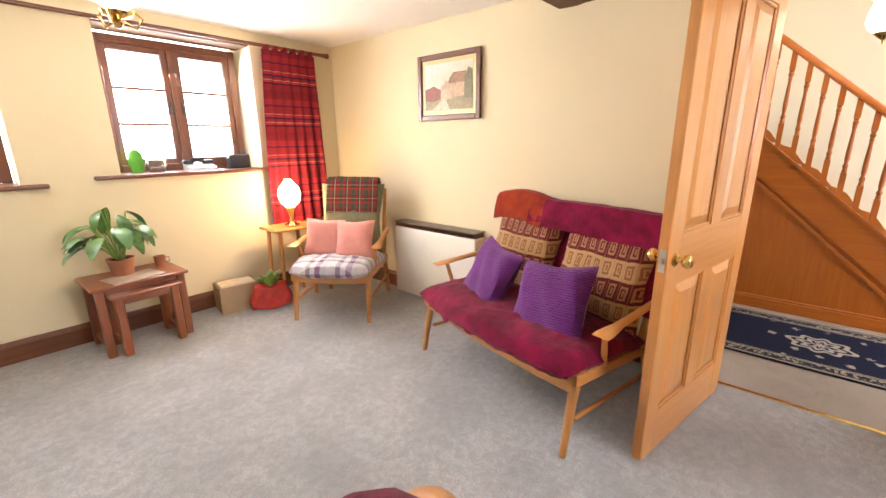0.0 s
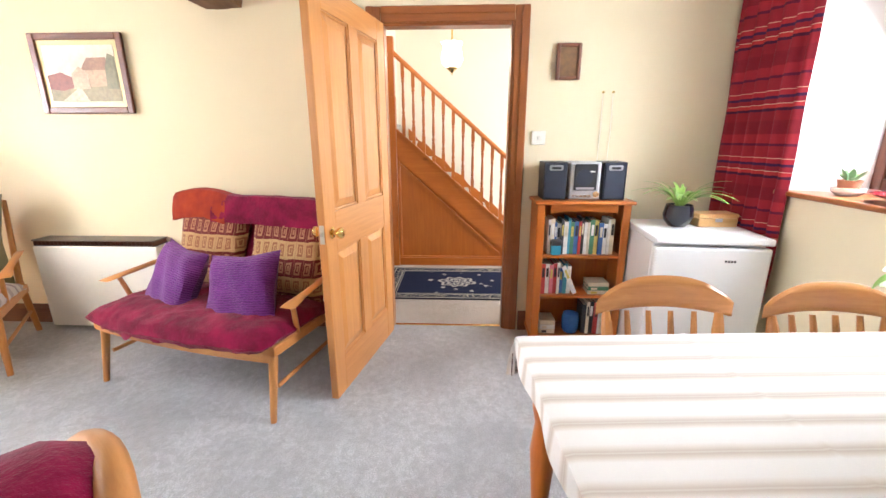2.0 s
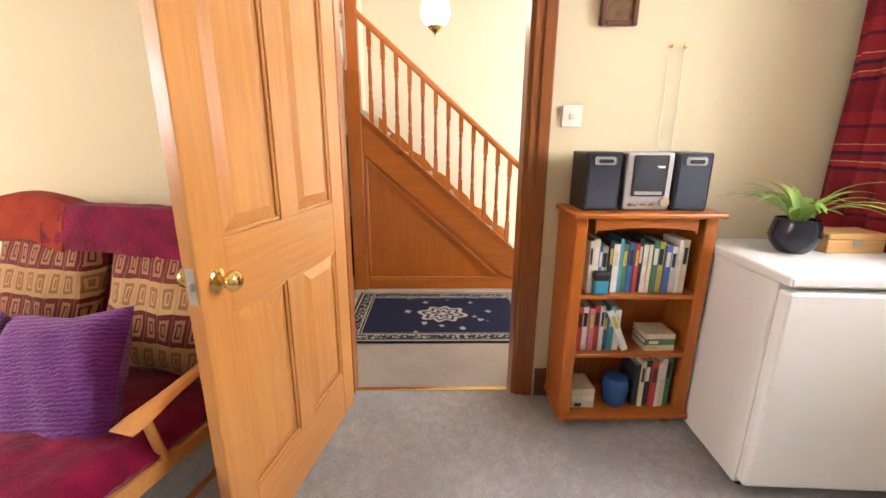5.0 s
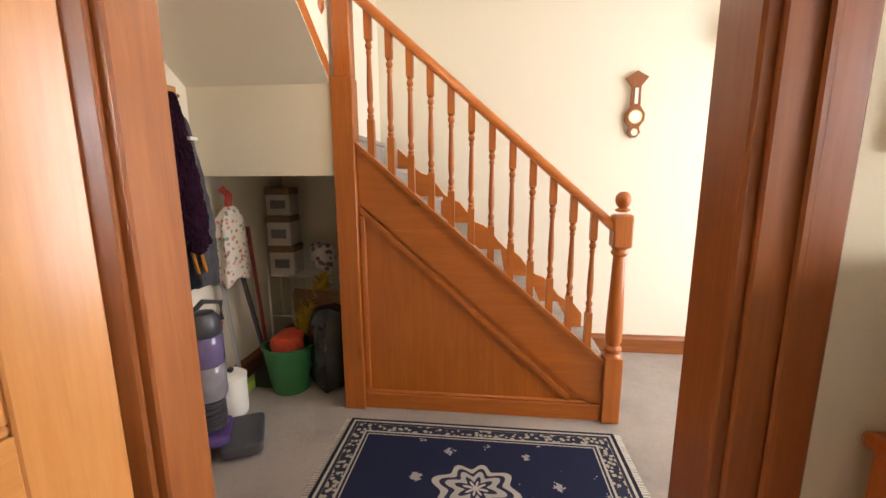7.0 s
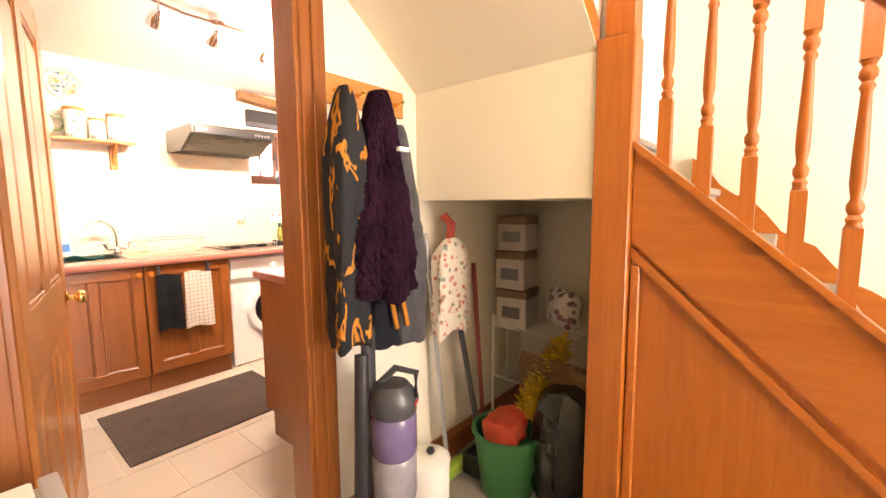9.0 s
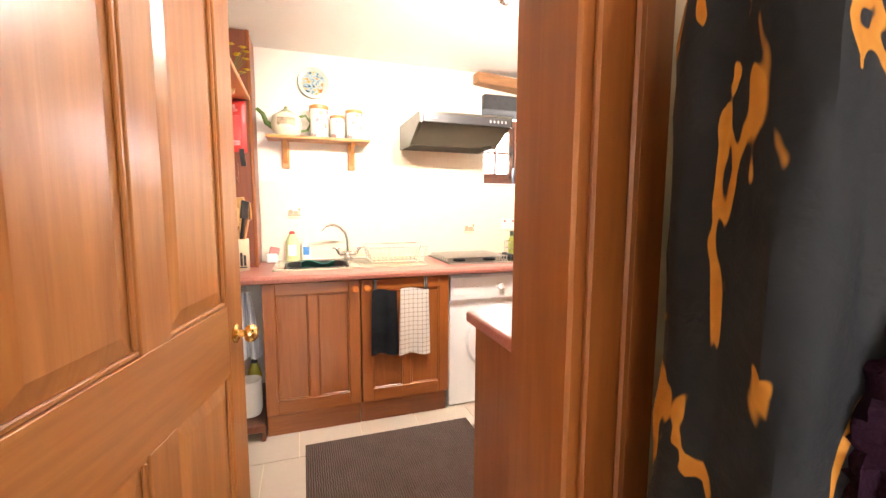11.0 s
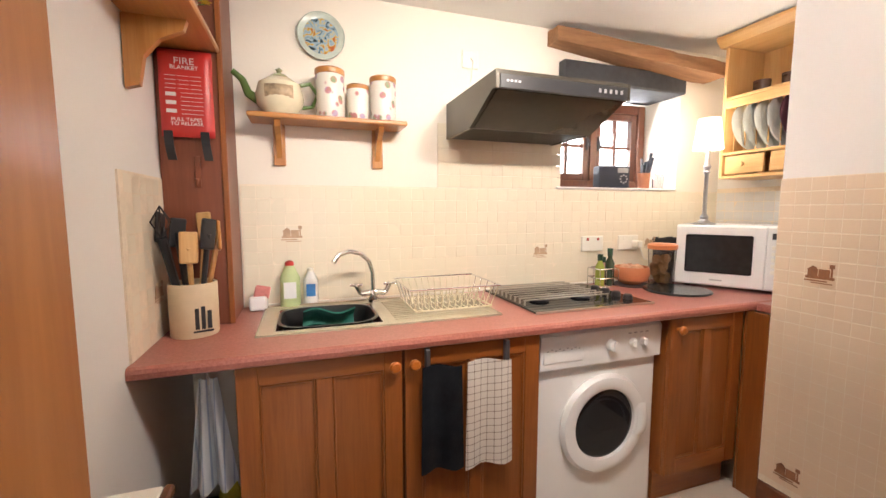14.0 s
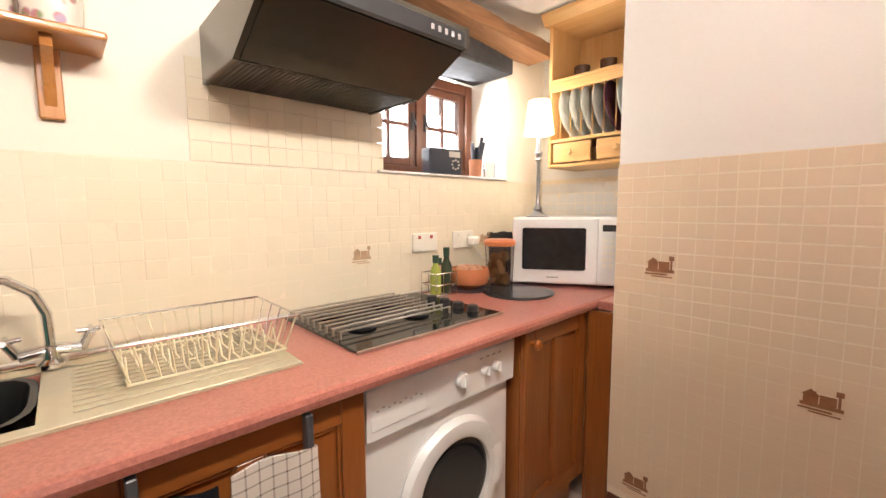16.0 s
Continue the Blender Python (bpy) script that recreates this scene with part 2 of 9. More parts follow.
LEAF_L = plain("light_green_leaf", (0.20, 0.34, 0.06), 0.5, 0, 0.4, 25, 0.2, 0.002)
LEAF_E = plain("blue_green_leaf", (0.20, 0.36, 0.17), 0.5, 0, 0.3, 25, 0.1, 0.002)
SOIL = plain("potting_soil", (0.03, 0.02, 0.014), 1.0, 0, 0.5, 90, 0.8, 0.006)
TERRA = plain("terracotta", (0.42, 0.17, 0.09), 0.8, 0, 0.15, 40, 0.2)


# ---- mesh helpers ----
def B():
    return bmesh.new()


def part(name, bm, mat, parent=None, label="", smooth=False, at=None):
    """Links a bmesh as one mesh object, under a thing or a part if a parent is given."""
    me = bpy.data.meshes.new(name)
    bm.normal_update()
    bm.to_mesh(me)
    bm.free()
    me.materials.append(mat)
    if smooth:
        me.polygons.foreach_set("use_smooth", [True] * len(me.polygons))
        me.set_sharp_from_angle(angle=radians(40))
    ob = new(name, me)
    if parent is not None:
        ob.parent = parent
    if at is not None:
        ob.matrix_basis = at
    if label:
        ob["label"] = label
    return ob


def again(ob, parent, at=None):
    """Another object on the same mesh."""
    o = new(ob.name.split(".")[0], ob.data)
    o.parent = parent
    if at is not None:
        o.matrix_basis = at
    return o


def thing(name, label, category, at=None, group=""):
    e = new(name)
    e.empty_display_size = 0.1
    if at is not None:
        e.matrix_basis = at
    return tagged(e, label, category, group)


def box(bm, x0, y0, z0, x1, y1, z1, bev=0.0, seg=1, m=None):
    ret = bmesh.ops.create_cube(bm, size=1.0)
    vs = ret["verts"]
    bmesh.ops.scale(bm, vec=(abs(x1 - x0), abs(y1 - y0), abs(z1 - z0)), verts=vs)
    bmesh.ops.translate(bm, vec=((x0 + x1) / 2, (y0 + y1) / 2, (z0 + z1) / 2), verts=vs)
    if bev:
        es = list({e for v in vs for e in v.link_edges})
        out = bmesh.ops.bevel(bm, geom=es, offset=bev, segments=seg, affect="EDGES", profile=0.5)
        vs = list({v for f in out["faces"] for v in f.verts} | {v for v in vs if v.is_valid})
    if m is not None:
        bmesh.ops.transform(bm, matrix=m, verts=vs)
    return vs


def rod(bm, p0, p1, r0, r1=None, seg=10):
    p0, p1 = Vector(p0), Vector(p1)
    d = p1 - p0
    ret = bmesh.ops.create_cone(bm, cap_ends=True, segments=seg, radius1=r0, radius2=r0 if r1 is None else r1, depth=d.length)
    m = Matrix.Translation((p0 + p1) / 2) @ d.to_track_quat("Z", "Y").to_matrix().to_4x4()
    bmesh.ops.transform(bm, matrix=m, verts=ret["verts"])
    return ret["verts"]


def lathe(bm, prof, at=(0, 0, 0), seg=20, m=None):
    """A turned body from (radius, height) pairs."""
    rings = []
    for r, z in prof:
        if r < 1e-5:
            rings.append([bm.verts.new((at[0], at[1], at[2] + z))])
        else:
            rings.append([bm.verts.new((at[0] + r * math.cos(2 * math.pi * k / seg), at[1] + r * math.sin(2 * math.pi * k / seg), at[2] + z)) for k in range(seg)])
    for a, b in zip(rings, rings[1:]):
        for k in range(seg):
            q = [a[k % len(a)], a[(k + 1) % len(a)], b[(k + 1) % len(b)], b[k % len(b)]]
            q = list(dict.fromkeys(q))
            if len(q) > 2:
                bm.faces.new(q)
    for ring, flip in ((rings[0], True), (rings[-1], False)):
        if len(ring) > 2:
            bm.faces.new(ring[::-1] if flip else ring)
    if m is not None:
        bmesh.ops.transform(bm, matrix=m, verts=[v for g in rings for v in g])


def tube(bm, pts, r, seg=6, r1=None):
    pts = [Vector(p) for p in pts]
    rings = []
    up = Vector((0.13, 0.31, 0.94))
    for i, p in enumerate(pts):
        d = (pts[min(i + 1, len(pts) - 1)] - pts[max(i - 1, 0)]).normalized()
        a = d.cross(up)
        a = (a if a.length > 0.05 else d.cross(Vector((1, 0, 0)))).normalized()
        b = d.cross(a)
        rr = r if r1 is None else r + (r1 - r) * i / (len(pts) - 1)
        rings.append([bm.verts.new(p + rr * (math.cos(2 * math.pi * k / seg) * a + math.sin(2 * math.pi * k / seg) * b)) for k in range(seg)])
    for a, b in zip(rings, rings[1:]):
        for k in range(seg):
            bm.faces.new((a[k], a[(k + 1) % seg], b[(k + 1) % seg], b[k]))
    bm.faces.new(rings[0][::-1])
    bm.faces.new(rings[-1])


def prism(bm, poly, axis, a0, a1):
    """Pushes a polygon, given in the two other axes in order, along an axis."""
    def v3(u, v, a):
        c = [u, v]
        c.insert(axis, a)
        return bm.verts.new(c)
    lo, hi = [v3(u, v, a0) for u, v in poly], [v3(u, v, a1) for u, v in poly]
    n = len(poly)
    fs = [bm.faces.new(lo), bm.faces.new(hi[::-1])]
    fs += [bm.faces.new((lo[i], hi[i], hi[(i + 1) % n], lo[(i + 1) % n])) for i in range(n)]
    bmesh.ops.recalc_face_normals(bm, faces=fs)


def grid_surface(bm, f, nu, nv, thick=0.0, closed_u=False):
    """A sheet f(u, v) over 0..1, given a thickness along its normals."""
    vs = [[bm.verts.new(f(i / nu, j / nv)) for j in range(nv + 1)] for i in range(nu + 1)]
    fs = [bm.faces.new((vs[i][j], vs[i + 1][j], vs[i + 1][j + 1], vs[i][j + 1])) for i in range(nu) for j in range(nv)]
    if thick:
        bm.normal_update()
        bk = [[bm.verts.new(v.co - v.normal * thick) for v in row] for row in vs]
        for i in range(nu):
            for j in range(nv):
                bm.faces.new((bk[i][j + 1], bk[i + 1][j + 1], bk[i + 1][j], bk[i][j]))
        rim = [(i, 0) for i in range(nu)] + [(nu, j) for j in range(nv)] + [(i, nv) for i in range(nu, 0, -1)] + [(0, j) for j in range(nv, 0, -1)]
        for (a, c), (d, e) in zip(rim, rim[1:] + rim[:1]):
            bm.faces.new((vs[d][e], vs[a][c], bk[a][c], bk[d][e]))


def pillow(bm, w, h, t, m=None, n=14, sag=0.0, pinch=0.12):
    """A stuffed cushion, w by h, t thick, standing in x and z."""
    def side(s):
        def f(u, v):
            a, b = 2 * u - 1, 2 * v - 1
            body = max(0.0, (1 - a ** 4) * (1 - b ** 4)) ** 0.55
            k = 1 - pinch * (1 - abs(a)) * abs(b) ** 3 if abs(b) > 0 else 1
            k2 = 1 - pinch * (1 - abs(b)) * abs(a) ** 3
            wr = 0.006 * math.sin(9 * a + 4 * b) * body
            return Vector((a * w / 2 * k2, s * (t / 2 * body + wr), h / 2 + b * h / 2 * k - sag * body * 0.02))
        return f
    start = len(bm.verts)
    grid_surface(bm, side(1), n, n)
    grid_surface(bm, side(-1), n, n)
    bm.verts.ensure_lookup_table()
    vs = bm.verts[start:]
    bmesh.ops.remove_doubles(bm, verts=vs, dist=0.0008)
    bm.verts.ensure_lookup_table()
    vs = bm.verts[start:]
    bmesh.ops.recalc_face_normals(bm, faces=list({f for v in vs for f in v.link_faces}))
    if m is not None:
        bmesh.ops.transform(bm, matrix=m, verts=vs)


def leaf(bm, base, tip, width, droop=0.0, fold=0.25, n=6):
    """One pointed leaf blade, arched, with a crease along its rib."""
    base, tip = Vector(base), Vector(tip)
    d = tip - base
    sidev = d.cross(Vector((0, 0, 1)))
    sidev = (sidev if sidev.length > 1e-3 else Vector((1, 0, 0))).normalized()
    up = sidev.cross(d).normalized()
    rows = []
    for i in range(n + 1):
        t = i / n
        c = base + d * t + up * (droop * 4 * t * (1 - t)) * d.length
        w = width / 2 * max(0.03, math.sin(math.pi * min(1, t * 0.92 + 0.04)) ** 0.8)
        rows.append([bm.verts.new(c - sidev * w + up * fold * w), bm.verts.new(c), bm.verts.new(c + sidev * w + up * fold * w)])
    for a, b in zip(rows, rows[1:]):
        bm.faces.new((a[0], a[1], b[1], b[0]))
        bm.faces.new((a[1], a[2], b[2], b[1]))


def wall(name, mat, axis, p0, p1, a0, a1, z0, z1, holes=(), label=""):
    """A wall whose faces are at p0 and p1 on one axis, from a0 to a1 along the other, with holes (a0, a1, z0, z1) right through."""
    bm = B()
    cuts_a = sorted({a0, a1, *[v for h in holes for v in h[:2]]})
    cuts_z = sorted({z0, z1, *[v for h in holes for v in h[2:]]})
    va = {}

    def vert(s, a, z):
        k = (s, a, z)
        if k not in va:
            p = p0 if s == 0 else p1
            va[k] = bm.verts.new((p, a, z) if axis == 0 else (a, p, z))
        return va[k]

    def solid(i, j):
        if not (0 <= i < len(cuts_a) - 1 and 0 <= j < len(cuts_z) - 1):
            return False
        ca, cz = (cuts_a[i] + cuts_a[i + 1]) / 2, (cuts_z[j] + cuts_z[j + 1]) / 2
        return not any(h[0] < ca < h[1] and h[2] < cz < h[3] for h in holes)

    for i in range(len(cuts_a) - 1):
        for j in range(len(cuts_z) - 1):
            if not solid(i, j):
                continue
            A0, A1, Z0, Z1 = cuts_a[i], cuts_a[i + 1], cuts_z[j], cuts_z[j + 1]
            for s in (0, 1):
                bm.faces.new((vert(s, A0, Z0), vert(s, A1, Z0), vert(s, A1, Z1), vert(s, A0, Z1)))
            for di, dj, e0, e1 in ((-1, 0, (A0, Z0), (A0, Z1)), (1, 0, (A1, Z0), (A1, Z1)), (0, -1, (A0, Z0), (A1, Z0)), (0, 1, (A0, Z1), (A1, Z1))):
                if not solid(i + di, j + dj):
                    bm.faces.new((vert(0, *e0), vert(1, *e0), vert(1, *e1), vert(0, *e1)))
    bmesh.ops.recalc_face_normals(bm, faces=bm.faces[:])
    return tagged(part(name, bm, mat), label, "wall", kind="structure")


def slab(name, mat, x0, y0, z0, x1, y1, z1, label, category, bev=0.0):
    bm = B()
    box(bm, x0, y0, z0, x1, y1, z1, bev)
    return tagged(part(name, bm, mat), label, category, kind="structure")

# ---- large structure ----
slab("floor_living", CARPET, -0.9, -0.70, -0.12, 4.14, 5.2, 0.0, "worn grey-beige fitted carpet", "carpet")
slab("floor_hall", CARPET_HALL, 4.14, -1.7, -0.12, 6.55, 2.77, 0.0, "beige fitted carpet in the hall", "carpet")
bm = B()
box(bm, 4.125, 0.905, 0.0, 4.15, 1.675, 0.006, 0.002)
tagged(part("threshold_strip", bm, BRASS), "thin brass carpet strip in the doorway", "threshold", kind="structure")

east_wall = wall("wall_east_north", CREAM, 0, 4.10, 4.30, 2.71, 5.3, 0, 2.62, (), "cream plastered wall between living room and kitchen")
east_wall = wall("wall_east", CREAM, 0, 4.10, 4.19, -0.75, 2.71, 0, 2.62, [(0.873, 1.705, -0.01, 2.015)], "cream plastered wall between living room and hall")
wall("wall_north", CREAM, 1, 5.08, 5.46, -0.9, 4.10, 0, 2.35, [(2.30, 3.31, 1.107, 2.12), (0.63, 1.80, 1.078, 2.12)], "thick cream cottage wall with deep windows")
wall("wall_south", CREAM, 1, -0.92, -0.48, -0.9, 4.10, 0, 2.35, [(2.42, 3.58, 1.04, 2.04)], "thick cream cottage wall with a deep window")
wall("wall_west", CREAM, 0, -1.0, -0.9, -1.06, 5.44, 0, 2.35, (), "plain cream wall")
slab("ceiling_living", CEIL, -0.9, -0.75, 2.2, 4.10, 5.2, 2.3, "low white ceiling", "ceiling")
wall("wall_hall_east", HALLPAINT, 0, 6.50, 6.62, -1.7, 2.71, 0, 2.62, (), "pale cream plastered hall wall")
wall("wall_hall_south", HALLPAINT, 1, -1.70, -1.58, 4.10, 6.50, 0, 2.62, [(4.65, 5.95, 0.25, 2.1)], "hall wall with a wide window")
slab("ceiling_hall", CEIL, 4.19, -1.58, 2.6, 6.50, 2.71, 2.7, "white hall ceiling", "ceiling")
part_wall = wall("wall_kitchen_south", HALLPAINT, 1, 2.71, 2.83, 4.30, 7.4, 0, 2.62, [(4.345, 5.065, -0.01, 1.972)], "pale plastered wall between hall and kitchen")
kit_north = wall("wall_kitchen_north", KITPAINT, 1, 5.235, 5.62, 4.30, 7.4, 0, 2.4, [(6.058, 6.902, 1.435, 2.10)], "warm cream kitchen wall, tiled below")
wall("wall_kitchen_east", WHITEPAINT, 0, 7.25, 7.4, 4.505, 5.235, 0, 2.4, (), "white plastered nook wall")
bm = B()
box(bm, 6.665, 2.83, 0, 7.4, 4.505, 2.35, 0.004)
tile_wall = tagged(part("wall_pier", bm, WHITEPAINT), "white plastered pier, tiled in peach below", "wall", kind="structure")
left_lining = wall("wall_kitchen_west", WHITEPAINT, 0, 4.30, 4.303, 2.83, 5.235, 0, 2.4, (), "white plastered kitchen wall")
slab("ceiling_kitchen", CEIL, 4.30, 2.83, 2.25, 7.4, 5.235, 2.35, "white kitchen ceiling", "ceiling")

# beams
def beam(name, x0, y0, z0, x1, y1, z1, axis, label, skew=0.0, mats=OLD, dip=0.0):
    bm = B()
    n = 40
    def f(u, v):
        a = 2 * math.pi * v
        c, s = math.cos(a), math.sin(a)
        k = 1 / max(abs(c), abs(s)) ** 0.86
        w = 1 + 0.16 * noise.noise((u * 5 + x0, c * 1.5, s * 1.5 + y0)) + 0.05 * noise.noise((u * 17, c * 3 + x0, s * 3))
        p, q = c * k / 2 * w, s * k / 2 * w
        if axis == 0:
            return Vector((x0 + u * (x1 - x0), (y0 + y1) / 2 + p * (y1 - y0) + skew * (u - 0.5), (z0 + z1) / 2 + q * (z1 - z0) - dip * u))
        return Vector(((x0 + x1) / 2 + p * (x1 - x0), y0 + u * (y1 - y0), (z0 + z1) / 2 + q * (z1 - z0)))
    vs = [[bm.verts.new(f(i / n, j / 16)) for j in range(16)] for i in range(n + 1)]
    for i in range(n):
        for j in range(16):
            bm.faces.new((vs[i][j], vs[i][(j + 1) % 16], vs[i + 1][(j + 1) % 16], vs[i + 1][j]))
    bm.faces.new(vs[0]); bm.faces.new(vs[-1][::-1])
    bmesh.ops.recalc_face_normals(bm, faces=bm.faces[:])
    return tagged(part(name, bm, mats[axis], smooth=True), label, "beam", kind="structure")

beam("ceiling_beam", -0.9, 2.53, 2.09, 4.1, 2.76, 2.23, 0, "old dark oak ceiling beam")
beam("kitchen_beam", 5.985, 5.08, 2.16, 7.0, 5.235, 2.232, 0, "old oak lintel beam over the kitchen window", -0.12, OLD_L, 0.11)
beam("hall_lintel", 6.36, -1.58, 2.02, 6.52, -0.29, 2.20, 1, "old dark oak lintel in the hall")

# skirting
def skirting(x0, y0, x1, y1, nx, ny, mats=DARK, h=0.14, t=0.02):
    """A moulded skirting board on the face whose normal is (nx, ny)."""
    bm = B()
    if nx:
        prism(bm, [(x0, 0), (x0 + nx * t, 0), (x0 + nx * t, h - 0.03), (x0 + nx * t * 0.5, h - 0.012), (x0 + nx * t * 0.4, h), (x0, h)], 1, y0, y1)
        ax = 1
    else:
        prism(bm, [(y0, 0), (y0 + ny * t, 0), (y0 + ny * t, h - 0.03), (y0 + ny * t * 0.5, h - 0.012), (y0 + ny * t * 0.4, h), (y0, h)], 0, x0, x1)
        ax = 0
    tagged(part("baseboard", bm, mats[ax]), "dark-stained moulded wooden skirting board", "skirting", kind="structure")

skirting(-0.9, 5.08, 4.1, 5.08, 0, -1)
skirting(4.1, 1.83, 4.1, 5.06, -1, 0)
skirting(4.1, -0.46, 4.1, 0.785, -1, 0)
skirting(-0.9, -0.48, 4.1, -0.48, 0, 1)
skirting(6.5, -1.58, 6.5, 0.44, -1, 0, CAB, 0.13)
skirting(5.145, 2.71, 6.5, 2.71, 0, -1, CAB, 0.13)
skirting(6.665, 3.66, 6.665, 4.50, -1, 0, DARK, 0.12)

# door linings and architraves
def door_frame(name, axis, p0, p1, a0, a1, h, mats, label):
    """Lining of a doorway that goes through a wall from p0 to p1, with moulded architraves on both faces."""
    e = tagged(new(name), label, "door frame", kind="structure")
    def bx(bm, pa, pb, aa, ab, za, zb, bev=0.004):
        if axis == 0:
            box(bm, pa, aa, za, pb, ab, zb, bev)
        else:
            box(bm, aa, pa, za, ab, pb, zb, bev)
    for aa, ab in ((a0 - 0.002, a0 + 0.028), (a1 - 0.028, a1 + 0.002)):
        bm = B(); bx(bm, p0 - 0.004, p1 + 0.004, aa, ab, 0, h)
        part("jamb", bm, mats[2], e)
    bm = B(); bx(bm, p0 - 0.004, p1 + 0.004, a0 + 0.03, a1 - 0.03, h - 0.03, h)
    part("head", bm, mats[1 - axis], e)
    for p, s in ((p0, -1), (p1, 1)):
        q0, q1, q2 = p + s * 0.004, p + s * 0.024, p + s * 0.014
        for aa, ab, ac in ((a0 - 0.075, a0 + 0.012, a0 - 0.03), (a1 - 0.012, a1 + 0.075, a1 + 0.03)):
            bm = B()
            bx(bm, min(q0, q2), max(q0, q2), aa, ab, 0, h + 0.075, 0.003)
            lo, hi = (aa, aa + 0.045) if aa < a0 - 0.05 else (ab - 0.045, ab)
            bx(bm, min(q2, q1), max(q2, q1), lo, hi, 0, h + 0.075, 0.005)
            mid = (aa + ab) / 2
            bx(bm, min(q2, q1) , max(q2, q1) - 0.003, mid - 0.006, mid + 0.006, 0, h + 0.03, 0.003)
            part("architrave", bm, mats[2], e)
        bm = B()
        bx(bm, min(q0, q2), max(q0, q2), a0 + 0.014, a1 - 0.014, h - 0.012, h + 0.075, 0.003)
        bx(bm, min(q2, q1), max(q2, q1), a0 + 0.014, a1 - 0.014, h + 0.03, h + 0.075, 0.005)
        part("architrave", bm, mats[1 - axis], e)
    return e

door_frame("door_frame_1", 0, 4.10, 4.19, 0.873, 1.705, 2.015, CAB, "moulded pine door frame between living room and hall")
door_frame("door_frame_2", 1, 2.71, 2.83, 4.345, 5.065, 1.972, CAB, "moulded pine door frame to the kitchen")


def panel_door(name, m, width, height, mats, label, knob_z=0.875):
    """A four-panel door hung at the origin, its leaf along x."""
    e = tagged(new(name), label, "door", kind="structure")
    e.matrix_basis = m
    t = 0.02
    lk, lh = knob_z - 0.105, 0.20
    st, rails = 0.105, ((0.008, 0.215), (lk, lk + lh), (height - 0.115, height))
    mid = width / 2
    for x0, x1 in ((0, st), (width - st, width)):
        bm = B(); box(bm, x0, -t, 0.008, x1, t, height, 0.003)
        part("stile", bm, mats[2], e)
    for z0, z1 in rails:
        bm = B(); box(bm, st, -t + 0.0008, z0, width - st, t - 0.0008, z1, 0.0015)
        part("rail", bm, mats[0], e)
    for z0, z1 in ((0.215, lk), (lk + lh, height - 0.115)):
        bm = B(); box(bm, mid - 0.05, -t + 0.0006, z0, mid + 0.05, t - 0.0006, z1, 0.0015)
        part("muntin", bm, mats[2], e)
        for x0, x1 in ((st, mid - 0.05), (mid + 0.05, width - st)):
            bm = B()
            box(bm, x0, -0.006, z0, x1, 0.006, z1)
            for s in (-1, 1):
                a, g = 0.014, 0.052
                o = [(x0 + a, z0 + a), (x1 - a, z0 + a), (x1 - a, z1 - a), (x0 + a, z1 - a)]
                i = [(x0 + g, z0 + g), (x1 - g, z0 + g), (x1 - g, z1 - g), (x0 + g, z1 - g)]
                vo = [bm.verts.new((x, s * 0.0065, z)) for x, z in o]
                vi = [bm.verts.new((x, s * 0.017, z)) for x, z in i]
                fs = [bm.faces.new((vo[k], vo[(k + 1) % 4], vi[(k + 1) % 4], vi[k])) for k in range(4)] + [bm.faces.new(vi)]
                bmesh.ops.recalc_face_normals(bm, faces=fs)
                for xa, za, xb, zb in ((x0, z0, x1, z0 + 0.012), (x0, z1 - 0.012, x1, z1), (x0, z0 + 0.012, x0 + 0.012, z1 - 0.012), (x1 - 0.012, z0 + 0.012, x1, z1 - 0.012)):
                    box(bm, xa, s * 0.006, za, xb, s * 0.015, zb, 0.003)
            part("panel", bm, mats[2], e)
    for s in (-1, 1):
        bm = B()
        lathe(bm, [(0.0, 0.02), (0.027, 0.02), (0.029, 0.024), (0.022, 0.028), (0.011, 0.03), (0.010, 0.046), (0.022, 0.052), (0.027, 0.062), (0.026, 0.072), (0.018, 0.08), (0, 0.083)], seg=20, m=pose(width - 0.06, 0, knob_z, -90 * s))
        part("door_knob", bm, BRASS, e, "polished brass door knob", True)
    bm = B(); box(bm, width - 0.001, -0.012, knob_z - 0.045, width + 0.0015, 0.012, knob_z + 0.045, 0.001)
    box(bm, width - 0.001, -0.006, knob_z - 0.01, width + 0.011, 0.006, knob_z + 0.012, 0.002)
    part("latch", bm, STEEL, e, "steel latch plate")
    return e

panel_door("door_1", pose(4.035, 1.687, 0, 0, 0, 168.6), 0.832, 1.985, PINE_D, "open honey-pine panelled door with brass knobs", 0.893)
panel_door("door_2", pose(4.375, 2.86, 0, 0, 0, 77.8), 0.90, 1.965, SHADED_PINE, "open pine panelled kitchen door, darkened as if in shade, with brass knobs", 0.885)


